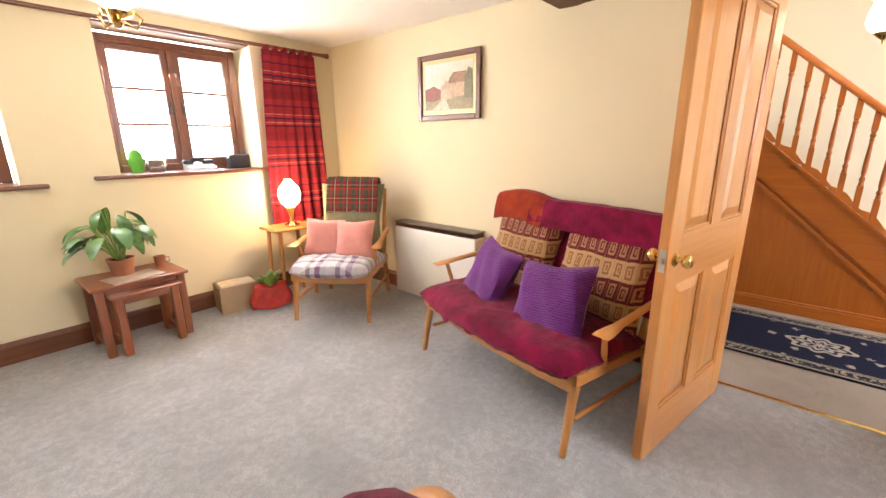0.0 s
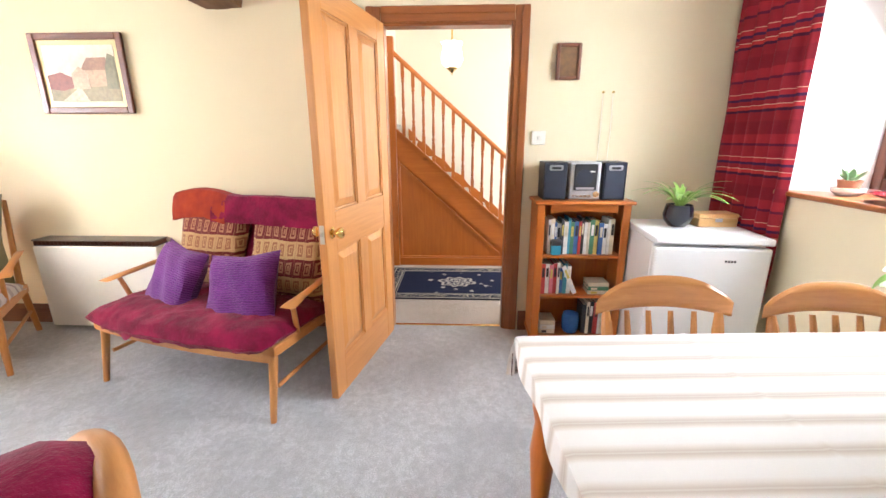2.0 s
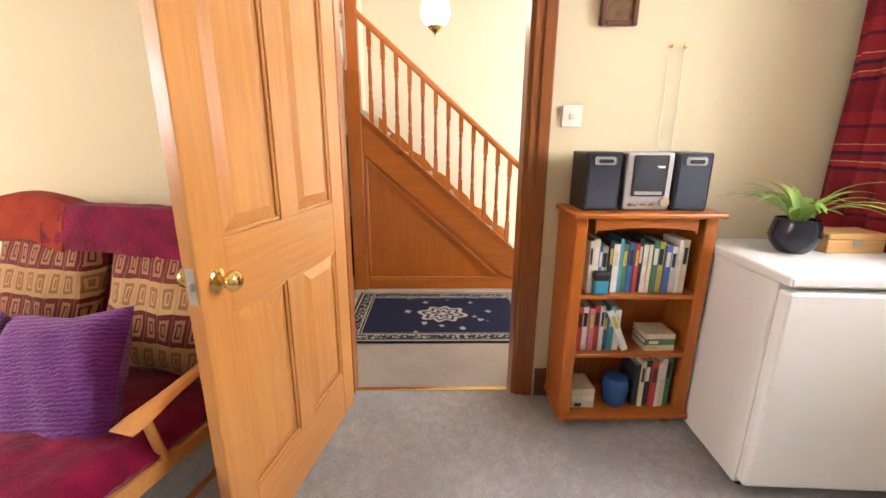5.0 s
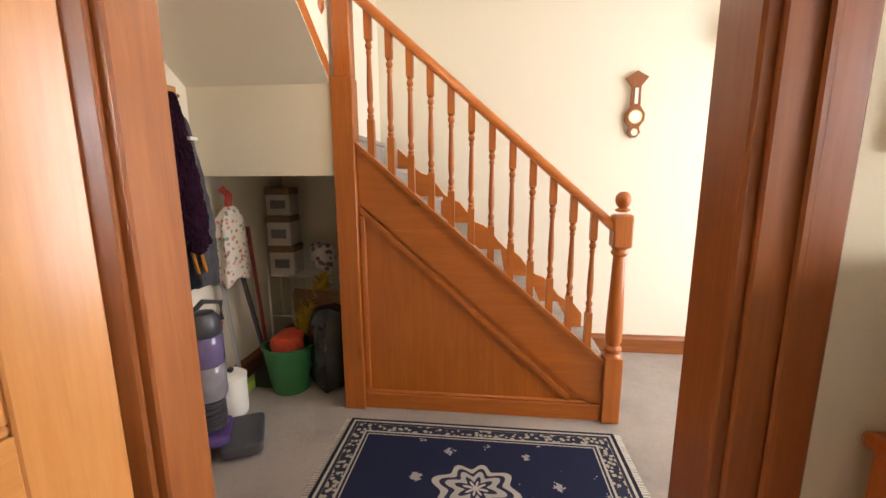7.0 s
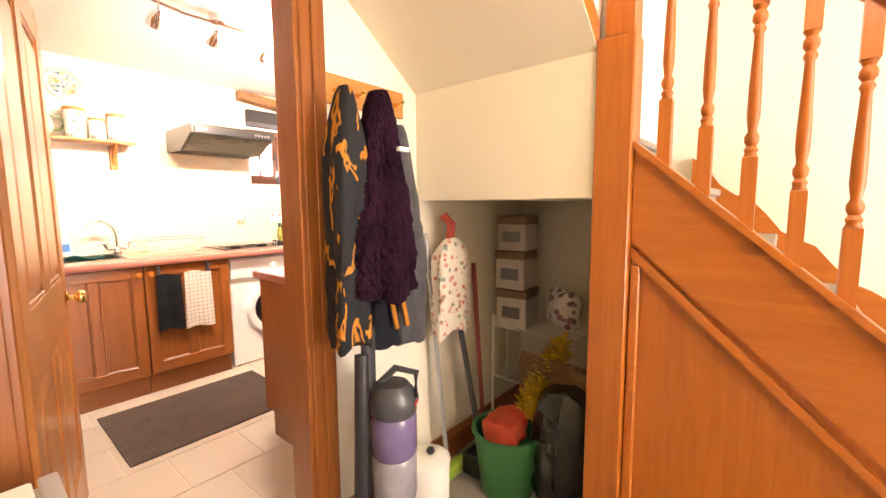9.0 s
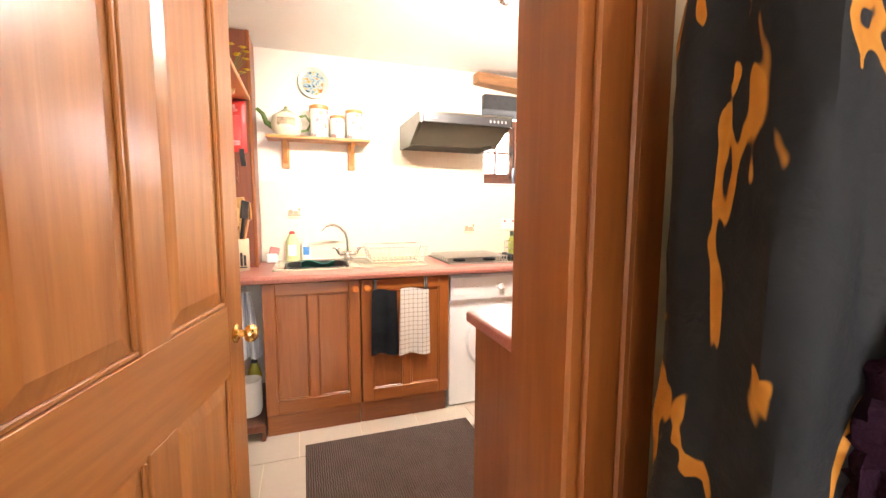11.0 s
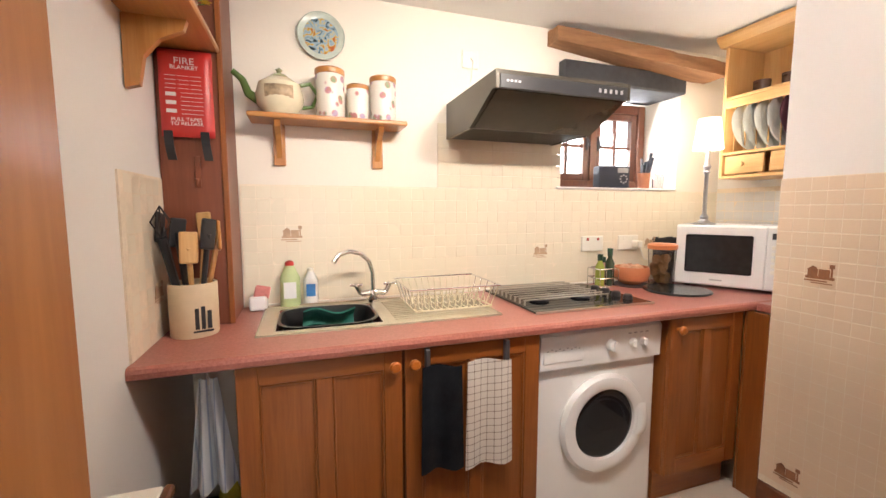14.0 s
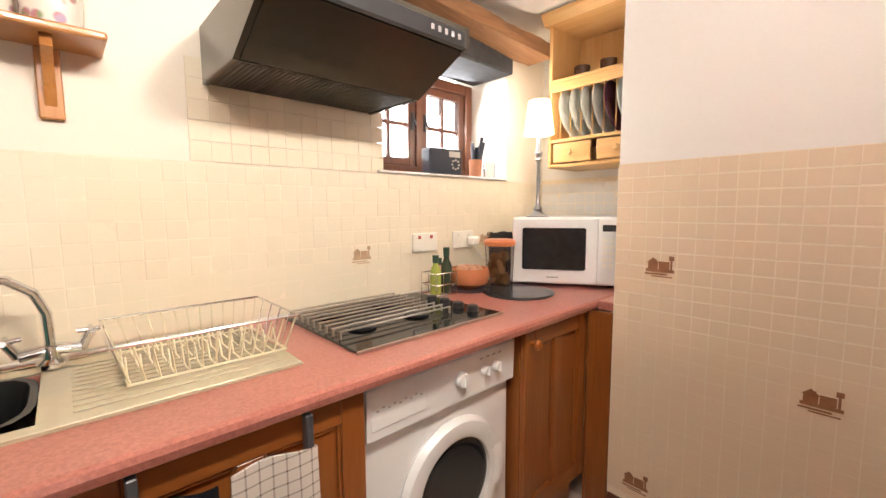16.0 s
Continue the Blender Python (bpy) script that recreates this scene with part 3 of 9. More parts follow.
# windows
def casement(name, cx, y, z0, z1, w, s, lights, rows, mats, label, cols=2):
    """A timber casement window in a wall across y; s is the way it faces."""
    e = tagged(new(name), label, "window", kind="structure")
    e.matrix_basis = pose(cx, y, z0)
    h = z1 - z0
    f = 0.055
    fr = part("window_frame", B(), mats[2], e)
    bm = B()
    box(bm, -w / 2, -0.035, 0, -w / 2 + f, 0.035, h, 0.004); box(bm, w / 2 - f, -0.035, 0, w / 2, 0.035, h, 0.004)
    box(bm, -w / 2 + f, -0.034, 0, w / 2 - f, 0.034, f, 0.004); box(bm, -w / 2 + f, -0.034, h - f, w / 2 - f, 0.034, h, 0.004)
    lw = (w - 2 * f) / lights
    for k in range(1, lights):
        x = -w / 2 + f + k * lw
        box(bm, x - 0.022, -0.034, f, x + 0.022, 0.034, h - f, 0.003)
    bm.to_mesh(fr.data); bm.free()
    fr.data.materials.clear(); fr.data.materials.append(mats[2])
    for k in range(lights):
        x0, x1 = -w / 2 + f + k * lw + (0.022 if k else 0), -w / 2 + f + (k + 1) * lw - (0.022 if k < lights - 1 else 0)
        bm = B()
        q = 0.042
        za, zb = f, h - f
        box(bm, x0, -0.022, za, x0 + q, 0.022, zb, 0.004); box(bm, x1 - q, -0.022, za, x1, 0.022, zb, 0.004)
        box(bm, x0 + q, -0.021, za, x1 - q, 0.021, za + q, 0.004); box(bm, x0 + q, -0.021, zb - q, x1 - q, 0.021, zb, 0.004)
        sash = part("sash", bm, mats[2], e)
        gx0, gx1, gz0, gz1 = x0 + q, x1 - q, za + q, zb - q
        bm = B()
        for c in range(1, cols):
            x = gx0 + (gx1 - gx0) * c / cols
            box(bm, x - 0.010, -0.014, gz0, x + 0.010, 0.014, gz1, 0.003)
        for r in range(1, rows):
            z = gz0 + (gz1 - gz0) * r / rows
            box(bm, gx0, -0.013, z - 0.010, gx1, 0.013, z + 0.010, 0.003)
        part("glazing_bar", bm, mats[2], sash)
        for c in range(cols):
            for r in range(rows):
                bm = B()
                box(bm, gx0 + (gx1 - gx0) * c / cols, -0.002, gz0 + (gz1 - gz0) * r / rows, gx0 + (gx1 - gx0) * (c + 1) / cols, 0.002, gz0 + (gz1 - gz0) * (r + 1) / rows)
                p = part("pane", bm, PANE, sash)
                p.visible_shadow = False
        bm = B()
        hx = x1 - 0.02 if k % 2 == 0 else x0 + 0.02
        box(bm, hx - 0.008, s * 0.022, h * 0.45, hx + 0.008, s * 0.03, h * 0.45 + 0.09, 0.002)
        rod(bm, (hx, s * 0.03, h * 0.45 + 0.07), (hx, s * 0.05, h * 0.45 + 0.02), 0.006)
        part("window_catch", bm, BLACK, sash, "black iron window catch")
    return e

casement("window_1", 2.805, 5.38, 1.12, 2.08, 0.98, -1, 2, 3, DARK, "dark-stained two-light casement window", 1)
casement("window_2", 1.215, 5.38, 1.09, 2.08, 1.15, -1, 2, 3, DARK, "dark-stained casement window")
casement("window_3", 3.005, -0.80, 1.09, 1.945, 0.87, 1, 2, 3, DARK, "dark-stained two-light casement window over a deep sill", 2)
casement("window_4", 6.495, 5.52, 1.45, 1.985, 0.80, -1, 2, 2, DARK, "small dark-stained kitchen window", 2)
casement("window_5", 5.3, -1.64, 0.27, 2.08, 1.28, 1, 2, 2, DARK, "tall hall window", 1)


def sill(name, x0, x1, y0, y1, z, mats, label, t=0.028):
    bm = B()
    box(bm, x0, y0, z - t, x1, y1, z, 0.009, 2)
    tagged(part(name, bm, mats[0]), label, "window sill", kind="structure")

sill("window_sill_1", 2.15, 3.36, 5.035, 5.345, 1.122, DARK, "dark wooden window sill")
sill("window_sill_2", 0.53, 1.925, 5.035, 5.345, 1.092, DARK, "dark wooden window sill")
sill("window_sill_3", 2.36, 3.64, -0.764, -0.445, 1.07, CAB, "deep varnished wooden window sill")
sill("window_sill_4", 6.05, 6.895, 5.215, 5.48, 1.446, [WHITEPAINT] * 3, "white painted kitchen window sill", 0.012)
bm = B()
box(bm, 2.302, 5.085, 2.09, 3.308, 5.34, 2.119, 0.006)
tagged(part("window_lintel", bm, OLD[0]), "old grey-brown timber lintel over the window", "lintel", kind="structure")
# Near-black colour stands for the shadow under the beam in the window recess.
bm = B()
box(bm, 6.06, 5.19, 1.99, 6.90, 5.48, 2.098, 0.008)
tagged(part("window_lintel", bm, plain("sooted_timber", (0.035, 0.035, 0.038), 0.8, 0, 0.5, 30, 0.5)), "old timber lintel over the kitchen window, coloured near black for shade under the beam", "lintel", kind="structure")
reveal = tagged(new("window_reveal"), "white plastered splayed reveal of the deep window", "reveal", kind="structure")
for xa, xb in ((3.58, 3.445), (2.42, 2.545)):
    bm = B(); prism(bm, [(xa, -0.482), (xa, -0.918), (xb, -0.918), (xb, -0.76)], 2, 1.042, 2.038)
    part("cheek", bm, WHITEPAINT, reveal)
bm = B(); prism(bm, [(-0.482, 2.038), (-0.918, 2.038), (-0.918, 1.95), (-0.76, 1.95)], 0, 2.48, 3.52)
part("soffit", bm, WHITEPAINT, reveal)
bm = B(); box(bm, 2.547, -0.915, 1.042, 3.443, -0.766, 1.0895)
part("base", bm, WHITEPAINT, reveal)
slab("ground", plain("grass_ground", (0.10, 0.14, 0.05), 0.9, 0, 0.4, 3, 0.3), -60, -60, -0.4, 60, 60, -0.25, "grass outside", "ground")

HAZE = glow("bright_overcast_distance", (0.97, 0.99, 1.0), 4.0)
slab("backdrop_north", HAZE, -6, 9.0, -0.25, 14, 9.1, 5.0, "bright overcast distance outside", "backdrop")
slab("backdrop_south", HAZE, -6, -6.1, -0.25, 14, -6.0, 4.0, "bright overcast distance outside", "backdrop")

# ---- staircase ----
S0, SZ, SS = 0.586, 0.300, 0.875
RS, RZ = 0.87, 0.99


def string_z(y):
    return SZ + SS * (y - S0)


def rail_z(y):
    return RZ + RS * (y - 0.58)


stair = tagged(new("staircase"), "orange pine staircase with turned balusters and panelled side", "staircase", kind="structure")
bm = B()
prism(bm, [(0.56, 0.0), (1.85, 0.0), (1.85, string_z(1.85) - 0.25), (0.56, max(0.02, string_z(0.56) - 0.12))], 0, 5.618, 5.632)
part("side_panel", bm, PINE[2], stair)
bm = B()
prism(bm, [(0.58, string_z(0.58) - 0.27), (1.844, string_z(1.844) - 0.27), (1.844, string_z(1.844)), (0.58, string_z(0.58))], 0, 5.60, 5.635)
part("string", bm, PINE[1], stair)
bm = B()
prism(bm, [(0.58, string_z(0.58)), (1.844, string_z(1.844)), (1.844, string_z(1.844) + 0.024), (0.58, string_z(0.58) + 0.024)], 0, 5.583, 5.652)
part("string_cap", bm, PINE[1], stair)
bm = B()
prism(bm, [(0.76, 0.098), (1.843, 1.083), (1.843, 1.113), (0.76, 0.128)], 0, 5.598, 5.619)
box(bm, 5.598, 1.815, 0.107, 5.619, 1.843, 1.06, 0.004)
part("moulding", bm, PINE[1], stair)
bm = B()
box(bm, 5.596, 0.60, 0.0, 5.6185, 1.844, 0.085, 0.003)
box(bm, 5.600, 0.60, 0.085, 5.6185, 1.844, 0.105, 0.006)
part("baseboard_rail", bm, PINE[1], stair)
for k in range(8):
    y = 0.50 + k * 0.205
    z = (k + 1) * 0.186
    bm = B()
    box(bm, 5.64, y - 0.015, z - 0.03, 6.49, y + 0.22, z, 0.005)
    part("tread", bm, CARPET_HALL, stair)
    bm = B()
    box(bm, 5.64, y, z - 0.186, 6.49, y + 0.018, z - 0.031)
    part("riser", bm, CARPET_HALL, stair)
bm = B()
poly = []
for k in range(25):
    y = 0.52 + k * 0.0545
    poly.append((y, string_z(y) + 0.045 + 0.02 * math.sin(k * 2 * math.pi * 0.0545 / 0.205)))
prism(bm, poly + [(1.83, 0.9), (0.52, 0.0)], 0, 6.462, 6.498)
part("wall_string", bm, PINE[1], stair)
# newel posts, baluster row, handrail
bm = B()
box(bm, 5.572, 0.511, 0, 5.660, 0.599, 0.36, 0.004)
lathe(bm, [(0.044, 0.36), (0.036, 0.375), (0.043, 0.39), (0.043, 0.40), (0.030, 0.415), (0.040, 0.44), (0.041, 0.5), (0.029, 0.86), (0.027, 0.87), (0.04, 0.885), (0.04, 0.893), (0.033, 0.905), (0.044, 0.92)], (5.616, 0.555, 0), 18)
box(bm, 5.572, 0.511, 0.915, 5.660, 0.599, 1.075, 0.008)
lathe(bm, [(0.02, 1.085), (0.034, 1.09), (0.034, 1.098), (0.018, 1.106), (0.03, 1.118), (0.037, 1.14), (0.034, 1.162), (0.02, 1.178), (0, 1.183)], (5.616, 0.555, 0), 18)
part("newel_post", bm, PINE[2], stair, "", True)
bm = B()
box(bm, 5.572, 1.846, 0, 5.660, 1.955, 1.725, 0.004)
box(bm, 5.580, 1.850, 1.725, 5.650, 1.935, 2.26, 0.004)
lathe(bm, [(0, 1.98), (0.03, 1.985), (0.044, 2.01), (0.042, 2.04), (0.02, 2.055), (0.036, 2.065), (0.036, 2.075), (0.02, 2.09)], (5.52, 1.985, 0), 16)
box(bm, 5.48, 1.945, 2.09, 5.562, 2.03, 2.59, 0.004)
part("newel_post", bm, PINE[2], stair, "", True)
bm = B()
prism(bm, [(5.598, 1.70), (5.598, 1.78), (5.17, 2.10), (5.17, 2.02)], 1, 1.956, 1.985)
part("soffit_trim", bm, PINE[0], stair)
NB = 12
bm = B()
prof = [(0.0165, 0.0), (0.013, 0.012), (0.0165, 0.022), (0.011, 0.034), (0.016, 0.046), (0.0165, 0.062), (0.010, 0.078), (0.015, 0.12), (0.0145, 0.20), (0.010, 0.36), (0.015, 0.374), (0.010, 0.388), (0.0165, 0.40), (0.0165, 0.415), (0.011, 0.428), (0.0165, 0.442)]
lathe(bm, prof, (0, 0, 0.20), 10)
box(bm, -0.0165, -0.0165, -0.03, 0.0165, 0.0165, 0.199)
box(bm, -0.0165, -0.0165, 0.643, 0.0165, 0.0165, 0.80)
first = part("baluster", bm, PINE[2], stair, "", True, at=pose(5.618, 0.683, string_z(0.683) + 0.03))
for k in range(1, NB):
    y = 0.683 + k * 0.0988
    again(first, stair, Matrix.Translation((5.618, y, string_z(y) + 0.03)) @ Matrix.Diagonal((1, 1, (rail_z(y) - string_z(y) - 0.03) / 0.80, 1)))
first.matrix_basis = Matrix.Translation((5.618, 0.683, string_z(0.683) + 0.03)) @ Matrix.Diagonal((1, 1, (rail_z(0.683) - string_z(0.683) - 0.03) / 0.80, 1))
bm = B()
y0, y1 = 0.59, 1.86
prism(bm, [(5.590, 0.0), (5.646, 0.0), (5.650, 0.02), (5.643, 0.045), (5.628, 0.058), (5.608, 0.058), (5.593, 0.045), (5.586, 0.02)], 1, 0, y1 - y0)
for v in bm.verts:
    v.co = Vector((v.co.x, y0 + v.co.y, rail_z(y0) - 0.012 + RS * v.co.y + v.co.z))
part("handrail", bm, PINE[1], stair, "", True)

# bulkhead over the understair store
bm = B()
prism(bm, [(5.59, 1.262), (6.5, 1.262), (6.5, 2.6), (4.45, 2.6), (4.45, 2.545), (5.59, 1.70)], 1, 1.957, 2.71)
tagged(part("wall_bulkhead", bm, HALLPAINT), "pale plastered bulkhead with a sloping soffit over the understair store", "wall", kind="structure")
bm = B()
box(bm, 5.64, 1.87, 0, 6.5, 1.93, 1.262)
tagged(part("wall_understair", bm, HALLPAINT), "plain partition inside the understair store", "wall", kind="structure")

# ---- living room things ----
CRIMSON = fabric("crimson_plush", (0.25, 0.0065, 0.046), (0.10, 0.0025, 0.017), 90, 0.9, 0.08, 1.0)
RUST = fabric("rust_red_blanket", (0.34, 0.05, 0.014), (0.22, 0.02, 0.012), 200, 0.95, 0.05)
PURPLE = fabric("ribbed_purple_cloth", (0.15, 0.026, 0.18), (0.08, 0.012, 0.115), 200, 0.6, 0.15, 0.9, 26.0, 2)
PINK = fabric("pale_pink_cotton", (0.72, 0.33, 0.28), (0.62, 0.26, 0.22), 250, 0.9, 0.05)
TARTAN = banded("tartan_wool", 0, 0.11, [(0.0, (0.05, 0.06, 0.04)), (0.3, (0.30, 0.02, 0.02)), (0.5, (0.03, 0.04, 0.03)), (0.62, (0.45, 0.42, 0.3)), (0.68, (0.25, 0.02, 0.02))], cross=(2, 0.11, [(0.0, (0.04, 0.07, 0.04)), (0.35, (0.3, 0.03, 0.02)), (0.55, (0.02, 0.02, 0.02)), (0.7, (0.4, 0.38, 0.28)), (0.75, (0.1, 0.02, 0.02))]))
PLAID = banded("grey_purple_plaid", 0, 0.23, [(0.0, (0.62, 0.60, 0.60)), (0.3, (0.20, 0.16, 0.20)), (0.45, (0.70, 0.68, 0.68)), (0.62, (0.16, 0.05, 0.17)), (0.8, (0.5, 0.48, 0.5))], cross=(1, 0.20, [(0.0, (0.6, 0.58, 0.6)), (0.35, (0.14, 0.08, 0.16)), (0.5, (0.65, 0.62, 0.62)), (0.75, (0.25, 0.2, 0.26))]))
SAGE = fabric("sage_cloth", (0.28, 0.28, 0.17))


def geo_cloth(name):
    """Crimson chenille with bands of gold rectangles."""
    m, nt, b = mat_base(name, 0.85, 0, 0.15)
    tc = nt.nodes.new("ShaderNodeTexCoord")
    sep = nt.nodes.new("ShaderNodeSeparateXYZ")
    nt.links.new(tc.outputs["Object"], sep.inputs[0])
    wob = maths(nt, "MULTIPLY", maths(nt, "SUBTRACT", noise_tex(nt, tc.outputs["Object"], 14, 2), 0.5), 0.02)
    ux = maths(nt, "DIVIDE", maths(nt, "ADD", maths(nt, "ADD", sep.outputs[0], wob), 10.0), 0.058)
    uz = maths(nt, "DIVIDE", maths(nt, "ADD", sep.outputs[2], maths(nt, "ADD", wob, 10.02)), 0.098)
    fx, fz = maths(nt, "FRACT", ux), maths(nt, "FRACT", uz)
    odd = maths(nt, "GREATER_THAN", maths(nt, "FRACT", maths(nt, "MULTIPLY", maths(nt, "FLOOR", uz), 0.5)), 0.25)
    tone = noise_tex(nt, tc.outputs["Object"], 7, 3)
    dark = mixc(nt, tone, (0.15, 0.010, 0.016), (0.10, 0.018, 0.012))
    gold = mixc(nt, tone, (0.50, 0.33, 0.15), (0.34, 0.17, 0.06))
    band, alt = mixc(nt, odd, dark, gold), mixc(nt, odd, (0.40, 0.20, 0.10), (0.20, 0.055, 0.03))

    def inside(f, a, c):
        return maths(nt, "MULTIPLY", maths(nt, "GREATER_THAN", f, a), maths(nt, "LESS_THAN", f, c))
    outer = maths(nt, "MULTIPLY", inside(fx, 0.20, 0.80), inside(fz, 0.16, 0.84))
    inner = maths(nt, "MULTIPLY", inside(fx, 0.34, 0.66), inside(fz, 0.28, 0.72))
    core = maths(nt, "MULTIPLY", inside(fx, 0.44, 0.60), inside(fz, 0.36, 0.66))
    ring = maths(nt, "ADD", maths(nt, "SUBTRACT", outer, inner), core)
    seam = maths(nt, "LESS_THAN", fx, 0.06)
    col = mixc(nt, maths(nt, "MULTIPLY", ring, 0.75), band, alt)
    col = mixc(nt, maths(nt, "MULTIPLY", seam, 0.6), col, (0.30, 0.14, 0.07))
    n = noise_tex(nt, tc.outputs["Object"], 240, 3, 0.7)
    col = mixc(nt, maths(nt, "MULTIPLY", n, 0.35), col, mixc(nt, 0.5, col, (0.01, 0.005, 0.005)))
    nt.links.new(col, b.inputs["Base Color"])
    b.inputs["Sheen Weight"].default_value = 0.08
    bump(nt, b, n, 0.5, 0.003)
    return m

GEO = geo_cloth("chenille_rectangles")


def soft_slab(bm, f, nu=16, nv=12):
    """A closed soft body: top f(u, v, 1) and bottom f(u, v, -1), welded at the rim."""
    grid_surface(bm, lambda u, v: f(u, v, 1), nu, nv)
    grid_surface(bm, lambda u, v: f(u, v, -1), nu, nv)
    bmesh.ops.remove_doubles(bm, verts=bm.verts[:], dist=0.0015)
    bmesh.ops.recalc_face_normals(bm, faces=bm.faces[:])


def cottage_seat(name, label, m, w, seat_mat, seat_label, spindles=True):
    """A low spindle-framed wooden seat of inner width w; its front looks along -y."""
    e = thing(name, label, "sofa" if w > 0.8 else "armchair", m)
    hx = w / 2
    for x in (-hx, hx):
        bm = B(); rod(bm, (x * 1.01, -0.345, 0.0), (x, -0.29, 0.33), 0.015, 0.023, 12)
        part("leg", bm, HONEY[2], e, "", True)
        bm = B(); rod(bm, (x, -0.10, 0.36), (x + (0.025 if x > 0 else -0.025), -0.15, 0.555), 0.015, 0.012, 10)
        part("arm_post", bm, HONEY[2], e, "", True)
        bm = B(); rod(bm, (x * 0.96, 0.36, 0.0), (x * 0.96, 0.24, 0.40), 0.017, 0.021)
        top = 1.0 if spindles else 0.7
        rod(bm, (x * 0.96, 0.24, 0.38), (x * (0.96 - 0.06 * top), 0.24 + 0.2 * top, 0.38 + 0.55 * top), 0.019, 0.014)
        part("leg", bm, HONEY[2], e, "", True)
        bm = B(); rod(bm, (x, -0.28, 0.16), (x * 0.96, 0.30, 0.17), 0.011)
        part("stretcher", bm, HONEY[1], e, "", True)
        bm = B()
        s = 1 if x > 0 else -1
        def arm(u, v, k, s=s, x=x):
            y = -0.225 + u * 0.52
            half = 0.022 + 0.018 * math.exp(-((u - 0.06) / 0.16) ** 2)
            a = 2 * v - 1
            edge = (1 - abs(a) ** 3) * (1 - abs(2 * u - 1) ** 5)
            return Vector((x + s * (0.02 + 0.03 * (1 - u)) + a * half, y, 0.553 + 0.05 * u + k * 0.013 * edge))
        soft_slab(bm, arm, 14, 8)
        part("arm", bm, HONEY[1], e, "", True)
    bm = B()
    def rail(u, v, k):
        x = (2 * u - 1) * (hx + 0.02)
        bow = -0.035 * (1 - (2 * u - 1) ** 2)
        return Vector((x, -0.32 + bow + k * 0.013, 0.315 + v * 0.07))
    soft_slab(bm, rail, 16, 2)
    for x in (-hx, hx):
        box(bm, x - 0.014, -0.30, 0.32, x + 0.014, 0.28, 0.375, 0.006)
    box(bm, -hx, 0.25, 0.32, hx, 0.275, 0.375, 0.005)
    part("seat_frame", bm, HONEY[0], e)
    bm = B()
    rod(bm, (-hx * 0.93, 0.435, 0.90), (hx * 0.93, 0.435, 0.90), 0.02)
    n = int(w / 0.085)
    for k in range(n + 1):
        x = -hx * 0.9 + k * 1.8 * hx / n
        rod(bm, (x, 0.262, 0.36), (x, 0.435, 0.89), 0.007, None, 6)
    if spindles:
        part("back_frame", bm, HONEY[2], e, "", True)
    else:
        bm.free()
    bm = B()
    def cushion(u, v, k):
        a, c = 2 * u - 1, 2 * v - 1
        body = max(0, (1 - abs(a) ** 6) * (1 - abs(c) ** 6)) ** 0.4
        bow = -0.06 * (1 - a * a) * (1 - v)
        wob = 0.016 * noise.noise((a * 4 * w, c * 3, 1.7)) + 0.008 * noise.noise((a * 12 * w, c * 8, 5)) + 0.003 * noise.noise((a * 40 * w, c * 26, 5))
        return Vector((a * (hx + 0.015), -0.37 + v * 0.62 + bow, 0.41 + k * (0.078 if k > 0 else 0.055) * body + wob - 0.03 * max(0, 0.35 - v) - 0.055 * v * v))
    soft_slab(bm, cushion, 56, 34)
    part("seat_cushion", bm, seat_mat, e, seat_label, True)
    return e


BACK = Matrix.Translation((0, 0.215, 0.395)) @ pose(0, 0, 0, -20)


def drape_over(bm, w, x0, top_z, front, back, seed, thick=0.012, arch=0.0):
    """A cloth hung over a seat back: down the front and down behind."""
    L = front + back + 0.09
    def f(u, v):
        s = v * L
        x = x0 + (u - 0.5) * w
        wob = 0.010 * noise.noise((x * 7, s * 6, seed)) + 0.004 * noise.noise((x * 25, s * 20, seed))
        if s < front:
            z, y = top_z - (front - s), -0.165 + 0.02 * (1 - s / front)
        elif s < front + 0.09:
            a = (s - front) / 0.09 * math.pi
            z, y = top_z + 0.05 * math.sin(a), -0.10 - 0.065 * math.cos(a)
        else:
            z, y = top_z - (s - front - 0.09), -0.032
        return BACK @ Vector((x, y + wob, z + wob - arch * (2 * u - 1) ** 2))
    grid_surface(bm, f, 18, 26, thick)


sofa = cottage_seat("sofa", "two-seat wooden cottage sofa covered in crimson plush throws", pose(3.525, 2.561, 0, 0, 0, -105.7), 1.14, CRIMSON, "crimson plush throw over the seat")
for x in (-0.285, 0.285):
    bm = B(); pillow(bm, 0.555, 0.565, 0.15, BACK @ pose(x, -0.07, -0.01))
    part("back_cushion", bm, GEO, sofa, "crimson and gold patterned back cushion", True)
bm = B(); drape_over(bm, 0.84, 0.16, 0.555, 0.14, 0.45, 3.0)
part("throw", bm, CRIMSON, sofa, "crimson plush throw over the back", True)
bm = B(); drape_over(bm, 0.42, -0.36, 0.585, 0.15, 0.30, 8.0, 0.03, 0.03)
part("blanket", bm, RUST, sofa, "folded rust-red blanket over the back", True)
bm = B()
def hang(u, v):
    x = -0.45 + u * 1.0
    return Vector((x, -0.36 - 0.05 * (1 - (x / 0.6) ** 2) + 0.008 * math.sin(x * 37), 0.40 - v * (0.012 + 0.10 * max(0, noise.noise((x * 6, 2.2, 1))))))
grid_surface(bm, hang, 40, 4, 0.006)
part("throw_edge", bm, CRIMSON, sofa, "hanging edge of the crimson throw", True)
SOFA_M = sofa.matrix_basis.copy()


def loose_cushion(m, mat, w, h, label):
    bm = B(); pillow(bm, w, h, 0.14)
    ob = part("cushion", bm, mat, None, label, True)
    ob.matrix_basis = m
    return tagged(ob, label, "cushion")

